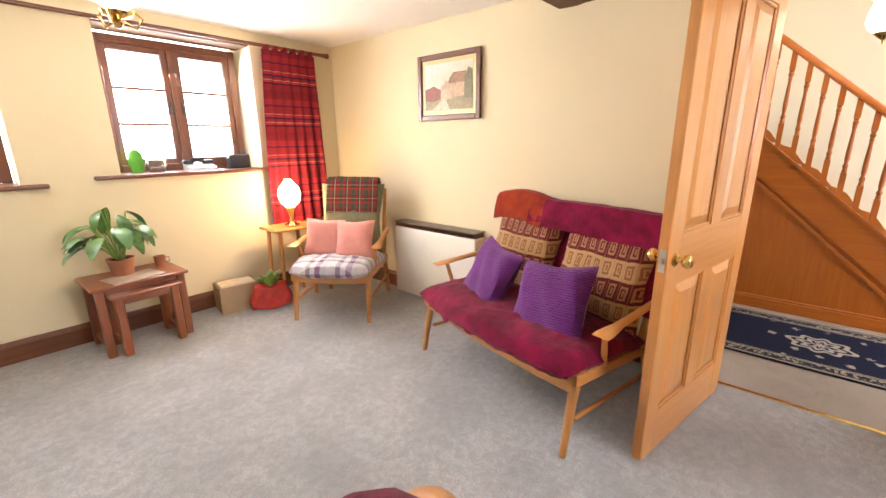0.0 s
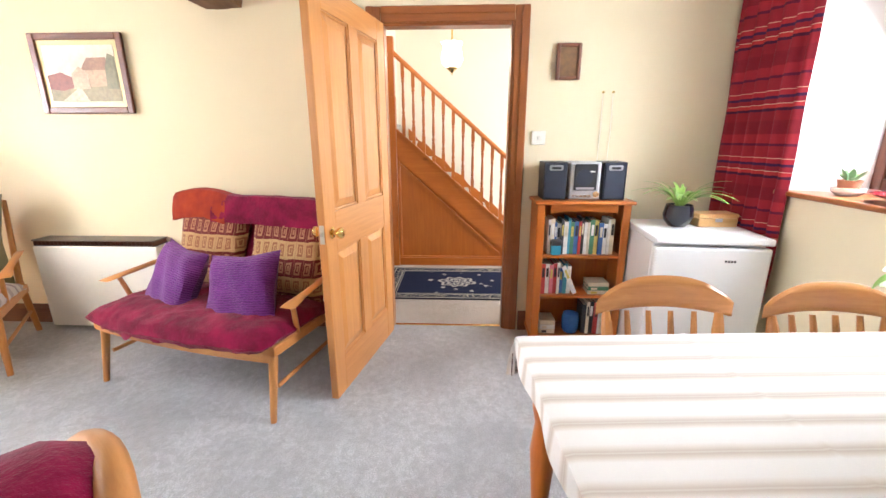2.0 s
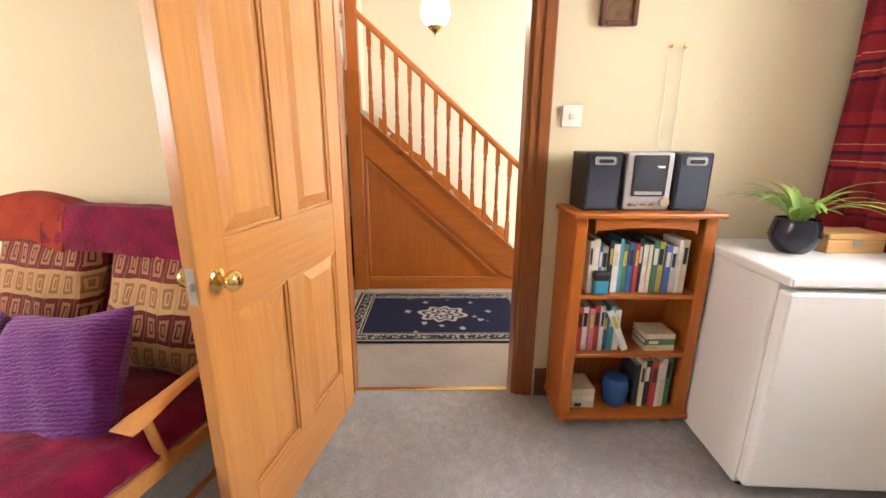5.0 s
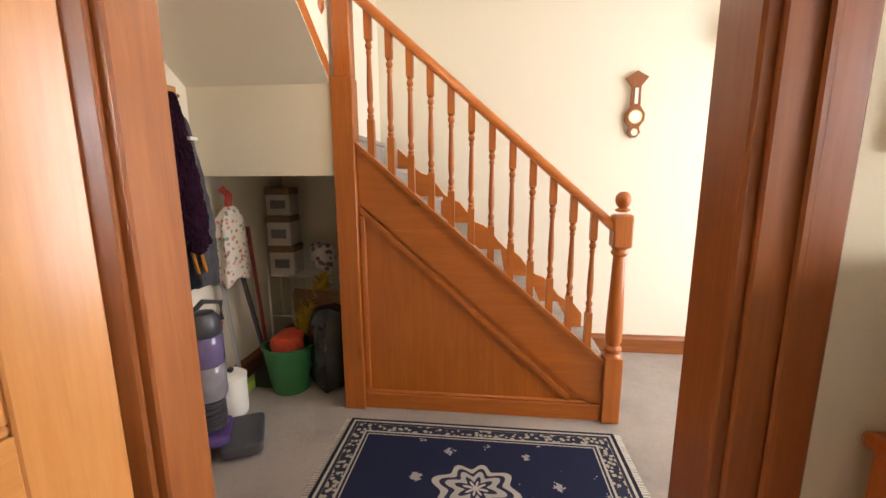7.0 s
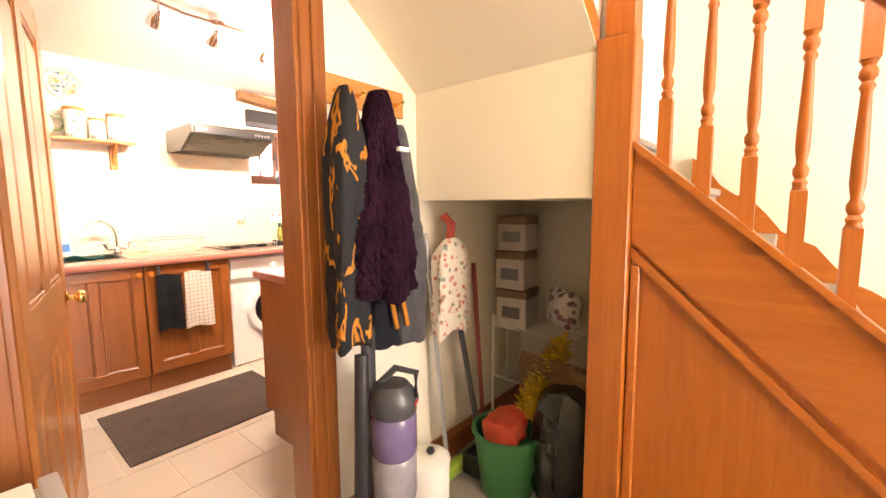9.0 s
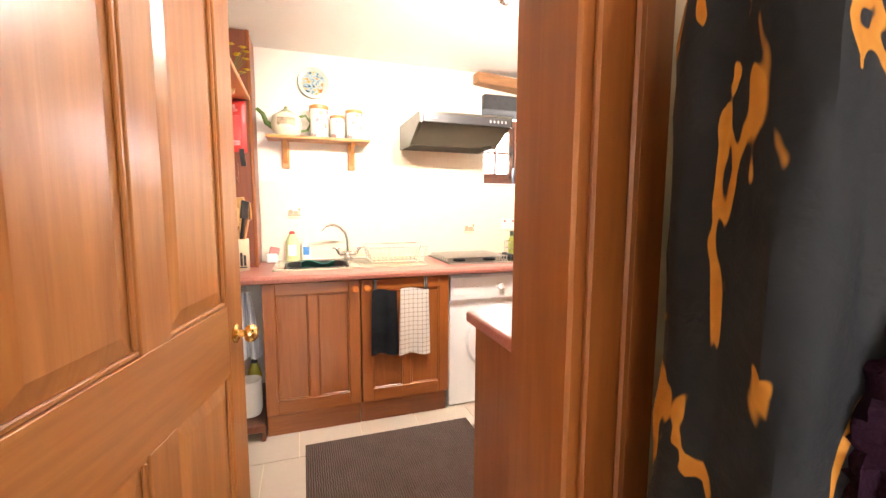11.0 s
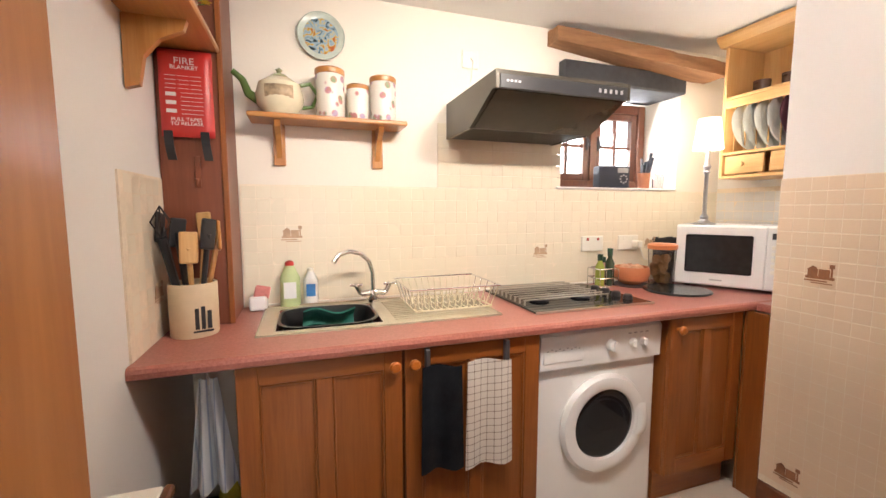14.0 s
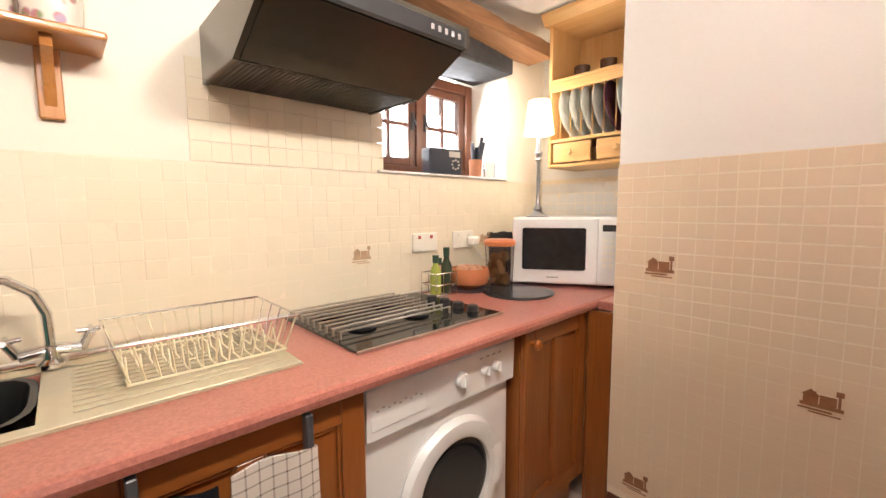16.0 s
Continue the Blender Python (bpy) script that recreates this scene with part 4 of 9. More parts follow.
loose_cushion(SOFA_M @ pose(-0.26, -0.175, 0.385, -26, 6, -14), PURPLE, 0.40, 0.40, "ribbed purple cushion leaning on the sofa back")
loose_cushion(SOFA_M @ pose(0.295, -0.21, 0.372, -28, -7, 8), PURPLE, 0.42, 0.42, "larger ribbed purple cushion leaning on the sofa back")

chair_m = pose(3.498, 4.247, 0, 0, 0, -55.2)
arm_chair = cottage_seat("armchair", "wooden spindle-back armchair with plaid covers, beside the corner lamp", chair_m, 0.57, PLAID, "grey and purple plaid seat cover")
bm = B(); pillow(bm, 0.56, 0.60, 0.14, BACK @ pose(0, -0.07, 0.0))
part("back_cushion", bm, SAGE, arm_chair, "sage green back cushion", True)
bm = B(); drape_over(bm, 0.44, 0.02, 0.60, 0.27, 0.35, 5.0)
part("tartan_throw", bm, TARTAN, arm_chair, "red and green tartan throw over the back", True)
loose_cushion(chair_m @ pose(-0.14, -0.10, 0.435, -22, 3, 4), PINK, 0.32, 0.32, "pale pink square cushion on the armchair")
loose_cushion(chair_m @ pose(0.13, -0.14, 0.435, -24, -3, -3), PINK, 0.32, 0.32, "pale pink square cushion on the armchair")

near_m = pose(1.533, 1.948, 0, 0, 0, -130)
near = cottage_seat("armchair", "low wooden armchair with a crimson plush throw", near_m @ Matrix.Diagonal((0.9, 1, 0.9, 1)), 0.55, CRIMSON, "crimson plush seat throw", False)
bm = B(); drape_over(bm, 0.57, 0.0, 0.60, 0.50, 0.0, 11.0, 0.03, 0.20)
part("throw", bm, CRIMSON, near, "crimson plush throw over the back", True)
bm = B()
pts = [near_hoop for near_hoop in [BACK @ Vector((0.27 * math.cos(a), -0.04, 0.36 + 0.26 * math.sin(a))) for a in [i * math.pi / 18 for i in range(19)]]]
tube(bm, pts, 0.026, 10)
part("back_hoop", bm, HONEY[0], near, "curved honey wood back hoop", True)
loose_cushion(near_m @ pose(0.10, -0.12, 0.44, -28, 10, 6), PURPLE, 0.30, 0.30, "ribbed purple cushion on the crimson armchair")

# nest of tables, plant
ROSY = [wood("rosy_wood_" + "xyz"[a], (0.36, 0.12, 0.045), (0.22, 0.06, 0.022), a, 0.34, 30, False, 0.06, 0.3) for a in range(3)]


def side_table(m, w, d, h, label):
    e = thing("side_table", label, "table", m, "nest of tables")
    bm = B(); box(bm, -w / 2, -d / 2, h - 0.022, w / 2, d / 2, h, 0.007, 2)
    part("tabletop", bm, ROSY[0], e)
    for x in (-1, 1):
        for y in (-1, 1):
            cx, cy = x * (w / 2 - 0.045), y * (d / 2 - 0.045)
            bm = B(); box(bm, cx - 0.024, cy - 0.024, 0, cx + 0.024, cy + 0.024, h - 0.022, 0.006)
            part("leg", bm, ROSY[2], e)
        bm = B(); box(bm, x * (w / 2 - 0.045) - 0.012, -d / 2 + 0.07, 0.05, x * (w / 2 - 0.045) + 0.012, d / 2 - 0.07, 0.09, 0.004)
        part("side_rail", bm, ROSY[1], e)
        bm = B(); box(bm, x * (w / 2 - 0.045) - 0.01, -d / 2 + 0.07, h - 0.075, x * (w / 2 - 0.045) + 0.01, d / 2 - 0.07, h - 0.023, 0.003)
        part("side_rail", bm, ROSY[1], e)
    bm = B(); box(bm, -w / 2 + 0.07, -d / 2 + 0.035, h - 0.07, w / 2 - 0.07, -d / 2 + 0.052, h - 0.023, 0.003)
    part("apron", bm, ROSY[0], e)
    return e

side_table(pose(2.205, 4.84, 0, 0, 0, 2), 0.54, 0.40, 0.475, "largest rosy-brown wooden nesting table holding a plant")
side_table(pose(2.215, 4.76, 0, 0, 0, 2), 0.40, 0.34, 0.415, "smaller nesting table tucked under the largest one")

RND = random.Random(4)


def leafy_pot(name, label, m, pot_mat, pot_r, pot_h, n, length, width, mat, lift=0.55, droop=0.12, spread=(0.4, 1.0), stalk=0.4, taper=1.0):
    e = thing(name, label, "plant", m)
    bm = B()
    if taper < 0.8:
        lathe(bm, [(0, 0), (pot_r * 0.6, 0), (pot_r * 0.95, pot_h * 0.25), (pot_r * 1.08, pot_h * 0.5), (pot_r * 1.0, pot_h * 0.8), (pot_r * 0.93, pot_h * 0.94), (pot_r * 0.95, pot_h), (pot_r * 0.88, pot_h), (pot_r * 0.87, pot_h * 0.9), (0, pot_h * 0.9)], seg=24)
    else:
        lathe(bm, [(0, 0), (pot_r * 0.72 * taper, 0), (pot_r * 0.8 * taper, pot_h * 0.1), (pot_r, pot_h * 0.9), (pot_r * 1.06, pot_h * 0.92), (pot_r * 1.06, pot_h), (pot_r * 0.92, pot_h), (pot_r * 0.9, pot_h * 0.9), (0, pot_h * 0.9)], seg=20)
    part("pot", bm, pot_mat, e, "", True)
    bm = B(); lathe(bm, [(pot_r * 0.89, pot_h * 0.905), (pot_r * 0.5, pot_h * 0.95), (0, pot_h * 0.96)], seg=14)
    part("soil", bm, SOIL, e)
    bm, bs = B(), B()
    for k in range(n):
        a = k * 2.4 + RND.uniform(-0.3, 0.3)
        r = RND.uniform(*spread) * length
        up = lift * length * RND.uniform(0.5, 1.2) * (1.25 - r / length * 0.6)
        root = Vector((0.02 * math.cos(a), 0.02 * math.sin(a), pot_h * 0.93))
        mid = root + Vector((r * 0.45 * math.cos(a), r * 0.45 * math.sin(a), up))
        tip = mid + Vector((r * 0.62 * math.cos(a), r * 0.62 * math.sin(a), -up * RND.uniform(0.15, 0.6)))
        if stalk:
            tube(bs, [root, root + (mid - root) * 0.5 + Vector((0, 0, 0.02)), mid], 0.0035, 5)
            leaf(bm, mid, tip, width * RND.uniform(0.7, 1.15), droop)
        else:
            leaf(bm, root, root + (tip - root), width * RND.uniform(0.7, 1.2), droop, n=9)
    if stalk:
        part("stems", bs, LEAF_L, e)
    else:
        bs.free()
    part("leaves", bm, mat, e, "", True)
    return e

leafy_pot("potted_plant", "broad-leaved green plant in a terracotta pot on the nesting table", pose(2.16, 4.86, 0.475), TERRA, 0.075, 0.12, 40, 0.30, 0.075, LEAF, 0.95, 0.16, (0.35, 1.0))
bm = B(); lathe(bm, [(0, 0), (0.032, 0), (0.036, 0.07), (0.038, 0.075), (0.033, 0.075), (0.031, 0.01), (0, 0.01)], seg=16)
tube(bm, [(0.036, 0, 0.06), (0.058, 0, 0.055), (0.06, 0, 0.03), (0.036, 0, 0.018)], 0.004)
ob = part("mug", bm, TERRA, None, "", True); ob.location = (2.39, 4.91, 0.475)
tagged(ob, "small terracotta mug on the nesting table", "mug")
bm = B(); box(bm, -0.15, -0.1, 0, 0.15, 0.1, 0.006, 0.002)
ob = part("magazine", bm, plain("magazine_paper", (0.5, 0.42, 0.36), 0.4, 0, 0.35, 18), None); ob.matrix_basis = pose(2.19, 4.75, 0.4765, 0, 0, 12)
tagged(ob, "magazine lying on the nesting table", "magazine")

# lamp table and lamp, box, bag
lt = thing("lamp_table", "small pale wooden corner table under a lamp", "table", pose(3.34, 4.80, 0))
bm = B(); box(bm, -0.19, -0.15, 0.615, 0.19, 0.15, 0.635, 0.006); part("tabletop", bm, HONEY[0], lt)
for x in (-0.15, 0.15):
    for y in (-0.11, 0.11):
        bm = B(); rod(bm, (x, y, 0), (x * 0.9, y * 0.9, 0.615), 0.014, 0.018); part("leg", bm, HONEY[2], lt, "", True)
lamp = thing("table_lamp", "small brass table lamp, lit, with a glowing glass globe", "lamp", pose(3.36, 4.77, 0.635) @ Matrix.Diagonal((1.2, 1.2, 1.2, 1)))
bm = B(); lathe(bm, [(0, 0), (0.05, 0), (0.052, 0.012), (0.02, 0.03), (0.012, 0.06), (0.02, 0.1), (0.03, 0.12), (0.03, 0.135), (0, 0.135)], seg=18); part("base", bm, BRASS, lamp, "", True)
bm = B(); lathe(bm, [(0.028, 0.136), (0.062, 0.17), (0.078, 0.225), (0.066, 0.275), (0.03, 0.315), (0.026, 0.33)], seg=20)
part("shade", bm, glow("warm_lit_globe", (1.0, 0.72, 0.38), 9.0), lamp, "glowing frosted glass globe", True).visible_shadow = False
KRAFT = plain("cardboard", (0.40, 0.28, 0.16), 0.85, 0, 0.15, 14)
bx = thing("cardboard_box", "open brown cardboard box with papers on the carpet", "box", pose(2.88, 4.90, 0, 0, 0, -8))
bm = B()
for a in ((-0.15, -0.11, 0, 0.15, -0.105, 0.22), (-0.15, 0.105, 0, 0.15, 0.11, 0.22), (-0.15, -0.105, 0, -0.145, 0.105, 0.22), (0.145, -0.105, 0, 0.15, 0.105, 0.22), (-0.145, -0.105, 0, 0.145, 0.105, 0.005)):
    box(bm, *a)
part("body", bm, KRAFT, bx)
bm = B(); box(bm, -0.13, -0.09, 0.06, 0.13, 0.09, 0.225, 0.003); part("papers", bm, plain("printed_paper", (0.62, 0.55, 0.42), 0.6, 0, 0.4, 22), bx)
bag = thing("shopping_bag", "shiny red carrier bag with greenery on the carpet", "bag", pose(3.06, 4.68, 0, 0, 0, -20))
bm = B(); soft_slab(bm, lambda u, v, k: Vector(((2 * u - 1) * (0.15 + 0.02 * math.sin(v * 5)), k * 0.07 * max(0, (1 - abs(2 * u - 1) ** 6) * (1 - abs(2 * v - 1) ** 10)) ** 0.35 + 0.012 * noise.noise((u * 7, v * 6, k)), v * 0.21 + 0.01 * math.sin(u * 9))), 20, 14)
part("body", bm, plain("red_printed_plastic", (0.42, 0.03, 0.025), 0.25, 0, 0.5, 16, 0.5, 0.006), bag, "", True)
bm = B()
for k in range(14):
    a = k * 2.4
    leaf(bm, (0.03 * math.cos(a), 0.02 * math.sin(a), 0.19), (0.10 * math.cos(a), 0.07 * math.sin(a), 0.25 + 0.03 * (k % 3)), 0.06, 0.1)
part("leaves", bm, LEAF_L, bag, "", True)


# curtains
RED = [(0.0, (0.24, 0.014, 0.024)), (0.14, (0.055, 0.008, 0.03)), (0.18, (0.40, 0.03, 0.03)), (0.235, (0.55, 0.33, 0.22)), (0.25, (0.24, 0.014, 0.024)), (0.32, (0.05, 0.01, 0.05)), (0.36, (0.34, 0.02, 0.03)), (0.43, (0.55, 0.30, 0.2)), (0.445, (0.26, 0.016, 0.026)), (0.62, (0.10, 0.008, 0.03)), (0.66, (0.30, 0.018, 0.028)), (0.8, (0.20, 0.012, 0.022))]
CURTAIN = banded("red_banded_curtain", 2, 0.34, RED, 0.85)


def curtain(label, m, w_top, w_bot, z0, z1, folds, pull=0.0):
    e = thing("curtain", label, "curtain", m)
    bm = B()
    def f(u, v):
        z = z1 - v * (z1 - z0)
        w = w_top + (w_bot - w_top) * min(1, v * 1.4)
        x = (u - 0.5) * w + pull * math.sin(v * math.pi) * 0.5
        amp = 0.028 * (0.45 + 0.55 * v)
        y = amp * math.sin(u * folds * 2 * math.pi + 0.7 * math.sin(v * 3)) + 0.01 * noise.noise((u * 5, v * 4, 2))
        return Vector((x, y, z))
    grid_surface(bm, f, folds * 12, 34, 0.004)
    part("cloth", bm, CURTAIN, e, "", True)
    for k in range(folds):
        x = (k + 0.5) / folds * w_top - w_top / 2
        bm = B(); box(bm, x - 0.016, -0.03, z1 - 0.002, x + 0.016, 0.03, z1 + 0.035, 0.004)
        part("tab", bm, CURTAIN, e)
    return e

curtain("red striped curtain drawn back beside the window", pose(3.60, 4.985, 0, 0, 0, 0), 0.48, 0.58, 0.62, 2.07, 6)
curtain("red striped curtain drawn back beside the window", pose(3.785, -0.415, 0, 0, 0, 186), 0.52, 0.54, 0.45, 2.09, 6)


def rail_rod(name, x0, x1, y, z, wall_y, label):
    e = thing(name, label, "curtain pole", pose((x0 + x1) / 2, y, z))
    h = (x1 - x0) / 2
    bm = B(); rod(bm, (-h, 0, 0), (h, 0, 0), 0.014, None, 12); part("pole", bm, DARK[0], e, "", True)
    for s in (-1, 1):
        bm = B(); lathe(bm, [(0.014, 0), (0.02, 0.01), (0.014, 0.02), (0.024, 0.04), (0.02, 0.065), (0, 0.075)], seg=12, m=pose(s * h, 0, 0, 0, 90 * s, 0)); part("finial", bm, DARK[0], e, "", True)
    for x in (-h * 0.55, h * 0.93):
        bm = B(); rod(bm, (x, 0, 0), (x, wall_y - y, 0), 0.011); rod(bm, (x, wall_y - y - 0.012 * (1 if wall_y > y else -1), 0), (x, wall_y - y, 0), 0.028); part("bracket", bm, DARK[1], e, "", True)

rail_rod("curtain_pole", 0.2, 3.93, 4.985, 2.095, 5.08, "dark wooden curtain pole over the windows")
rail_rod("curtain_pole", 2.1, 4.02, -0.415, 2.115, -0.48, "dark wooden curtain pole over the window")


# pictures
def picture(name, m, w, h, frame_mat, art, label, border=0.035, mount=None):
    """Framed picture; its back is on y = 0 and it looks along -y."""
    e = thing(name, label, "picture", m)
    bm = B()
    for x0, z0, x1, z1 in ((-w / 2, 0, -w / 2 + border, h), (w / 2 - border, 0, w / 2, h), (-w / 2 + border, 0, w / 2 - border, border), (-w / 2 + border, h - border, w / 2 - border, h)):
        box(bm, x0, -0.024, z0, x1, -0.002, z1, 0.006, 2)
    part("frame", bm, frame_mat, e)
    if mount:
        bm = B(); box(bm, -w / 2 + border, -0.010, border, w / 2 - border, -0.004, h - border); part("mount", bm, mount, e)
        border += 0.03
    bm = B(); box(bm, -w / 2 + border, -0.013, border, w / 2 - border, -0.0102, h - border); part("painting", bm, art, e)
    return e


def landscape(name):
    m, nt, b = mat_base(name, 0.45)
    v = coords(nt)
    sep = nt.nodes.new("ShaderNodeSeparateXYZ")
    nt.links.new(v, sep.inputs[0])
    n, n2 = noise_tex(nt, v, 9, 4, 0.6, 0.6), noise_tex(nt, v, 26, 4)
    hz = maths(nt, "ADD", sep.outputs[2], maths(nt, "MULTIPLY", maths(nt, "SUBTRACT", n, 0.5), 0.28))
    hz = maths(nt, "SUBTRACT", hz, maths(nt, "MULTIPLY", sep.outputs[0], 0.35))
    hz = maths(nt, "SUBTRACT", hz, 0.06)
    col = ramp(nt, hz, [(0.05, (0.45, 0.40, 0.25)), (0.22, (0.58, 0.52, 0.38)), (0.40, (0.56, 0.60, 0.54))])
    col = mixc(nt, ramp(nt, n2, [(0.45, (0, 0, 0)), (0.62, (0.25, 0.25, 0.25))]), col, (0.42, 0.36, 0.25))
    nt.links.new(col, b.inputs["Base Color"])
    bump(nt, b, n2, 0.2, 0.001)
    return m

cottage = picture("framed_picture", pose(4.096, 3.615, 1.489, 0, 0, -90), 0.605, 0.478, DARK[0], landscape("cottage_landscape_paint"), "framed landscape painting of a cottage among trees", 0.04, plain("gilt_slip", (0.55, 0.42, 0.2), 0.4, 0.3))
def daub(poly, c, lift, name):
    """One flat painted shape on the canvas, its outline roughened."""
    out = []
    for (xa, za), (xb, zb) in zip(poly, poly[1:] + poly[:1]):
        for q in range(4):
            t = q / 4
            x, z = xa + (xb - xa) * t, za + (zb - za) * t
            out.append((x + 0.004 * noise.noise((x * 60, z * 60, lift * 9)), z + 0.004 * noise.noise((x * 60, z * 60, 3 + lift * 9))))
    bm = B(); prism(bm, out, 1, -0.0131 - 0.0003 * lift, -0.0129)
    part(name, bm, plain(name + "_paint", c, 0.5, 0, 0.45, 45, 0.3), cottage)

daub([(-0.23, 0.075), (0.23, 0.075), (0.23, 0.19), (0.08, 0.17), (-0.10, 0.16), (-0.23, 0.20)], (0.26, 0.21, 0.10), 1, "painted_meadow")
daub([(-0.23, 0.15), (-0.14, 0.14), (-0.06, 0.16), (-0.07, 0.22), (-0.14, 0.25), (-0.23, 0.23)], (0.22, 0.07, 0.04), 2, "painted_shrub")
daub([(0.02, 0.16), (0.19, 0.17), (0.19, 0.27), (0.02, 0.27)], (0.44, 0.30, 0.17), 2, "painted_cottage")
daub([(-0.01, 0.26), (0.05, 0.335), (0.17, 0.335), (0.21, 0.265)], (0.27, 0.14, 0.07), 3, "painted_roof")
daub([(-0.07, 0.15), (0.04, 0.15), (0.04, 0.24), (-0.015, 0.285), (-0.07, 0.24)], (0.50, 0.36, 0.22), 4, "painted_gable")
daub([(0.15, 0.15), (0.23, 0.15), (0.23, 0.34), (0.19, 0.36), (0.16, 0.28)], (0.17, 0.15, 0.07), 5, "painted_tree")
daub([(-0.16, 0.08), (0.02, 0.075), (-0.02, 0.15), (-0.05, 0.15)], (0.48, 0.40, 0.26), 4, "painted_path")
picture("small_picture", pose(4.096, 0.557, 1.672, 0, 0, -90), 0.148, 0.207, DARK[0], plain("dark_floral_print", (0.16, 0.08, 0.025), 0.5, 0, 0.7, 30), "small dark framed flower picture", 0.022)
sw = thing("light_switch", "white square plastic light switch", "switch", pose(4.096, 0.709, 1.288, 0, 0, -90))
bm = B(); box(bm, -0.043, -0.01, 0, 0.043, -0.001, 0.086, 0.004, 2); part("plate", bm, IVORY, sw)
bm = B(); box(bm, -0.012, -0.016, 0.03, 0.012, -0.01, 0.056, 0.003); part("rocker", bm, IVORY, sw)
ae = thing("aerial_wire", "thin white aerial wires pinned to the wall", "wire", pose(4.096, 0.33, 1.19, 0, 0, -90))
for x in (0.0, 0.062):
    bm = B(); tube(bm, [(x, -0.004, 0.0), (x + 0.004, -0.004, 0.18), (x - 0.002, -0.004, 0.41)], 0.0018); part("wire", bm, IVORY, ae)
    bm = B(); rod(bm, (x - 0.002, 0, 0.412), (x - 0.002, -0.016, 0.412), 0.006); part("hook", bm, BRASS, ae)
ht = thing("storage_heater", "white panel heater with a dark grille along its top", "heater", pose(4.096, 3.69, 0, 0, 0, -90) @ Matrix.Diagonal((0.95, 1, 1.03, 1)))
bm = B(); box(bm, -0.46, -0.135, 0.03, 0.46, -0.002, 0.605, 0.01, 2); part("body", bm, IVORY, ht)
bm = B(); box(bm, -0.45, -0.13, 0.607, 0.45, -0.004, 0.612); part("grille", bm, BLACK, ht)
for k in range(30):
    bm = B(); box(bm, -0.44 + k * 0.0303, -0.137, 0.612, -0.436 + k * 0.0303, -0.004, 0.64); part("fin", bm, DARK[0], ht)
bm = B(); box(bm, -0.455, -0.137, 0.64, 0.455, -0.002, 0.648, 0.002); part("top", bm, plain("grey_brown_metal", (0.12, 0.10, 0.08), 0.5), ht)
pd = thing("pendant_light", "brass ceiling light with a lit frilled glass shade", "ceiling light", pose(2.10, 3.65, 1.77))
bm = B(); rod(bm, (0, 0, 0.36), (0, 0, 0.43), 0.05); rod(bm, (0, 0, 0.06), (0, 0, 0.37), 0.007)
lathe(bm, [(0, 0), (0.012, 0.005), (0.02, 0.02), (0.012, 0.035), (0.05, 0.05), (0.055, 0.06), (0.02, 0.07)], seg=18)
for k in range(3):
    a = k * 2.09
    tube(bm, [(0.02 * math.cos(a), 0.02 * math.sin(a), 0.03), (0.06 * math.cos(a), 0.06 * math.sin(a), 0.01), (0.085 * math.cos(a), 0.085 * math.sin(a), 0.05), (0.06 * math.cos(a), 0.06 * math.sin(a), 0.075)], 0.005)
part("fitting", bm, BRASS, pd, "", True)
bm = B(); lathe(bm, [(0.035, 0.07), (0.075, 0.1), (0.092, 0.16), (0.08, 0.21), (0.10, 0.245)], seg=28)
part("shade", bm, glow("lit_opal_glass", (1.0, 0.86, 0.62), 5.0), pd, "glowing opal glass shade", True).visible_shadow = False

# sill things
def small_pot(m, pot_mat, r, h, label, mat, n=16, l=0.06, w=0.018):
    return leafy_pot("potted_plant", label, m, pot_mat, r, h, n, l, w, mat, 1.2, 0.05, (0.2, 0.8), 0)

CERAMIC = plain("glazed_white_ceramic", (0.72, 0.68, 0.60), 0.25, 0, 0.1, 20)
rad = thing("radio", "small black portable radio on the window sill", "radio", pose(3.16, 5.20, 1.122, 0, 0, 8))
bm = B(); box(bm, -0.09, -0.035, 0, 0.09, 0.035, 0.115, 0.012, 2); part("case", bm, BLACK, rad)
bm = B(); rod(bm, (-0.045, -0.034, 0.055), (-0.045, -0.038, 0.055), 0.036, None, 20); part("speaker", bm, NAVY, rad)
bm = B(); tube(bm, [(-0.07, 0, 0.112), (-0.07, 0, 0.135), (0.07, 0, 0.135), (0.07, 0, 0.112)], 0.005); part("handle", bm, BLACK, rad)
ph = thing("telephone", "grey desk telephone with a handset on the window sill", "telephone", pose(2.84, 5.17, 1.122, 0, 0, -6))
bm = B(); prism(bm, [(-0.09, 0), (0.09, 0), (0.09, 0.06), (-0.09, 0.025)], 0, -0.1, 0.1); part("base", bm, SILVER, ph)
bm = B(); box(bm, -0.11, 0.02, 0.05, -0.03, 0.08, 0.08, 0.012, 2); box(bm, 0.03, 0.02, 0.05, 0.11, 0.08, 0.08, 0.012, 2); box(bm, -0.05, 0.03, 0.075, 0.05, 0.07, 0.1, 0.01, 2); part("handset", bm, BLACK, ph)
ves = thing("glass_jug", "clear glass jug on the window sill", "jug", pose(2.55, 5.19, 1.122))
bm = B(); lathe(bm, [(0, 0), (0.05, 0), (0.06, 0.02), (0.062, 0.12), (0.048, 0.16), (0.055, 0.18), (0.051, 0.18), (0.044, 0.16), (0.057, 0.12), (0.055, 0.025), (0, 0.02)], seg=22); part("body", bm, CLEAR, ves, "", True)
gv = thing("green_ornament", "bright green glass leaf-shaped ornament on the window sill", "ornament", pose(2.43, 5.20, 1.122, 0, 0, 20))
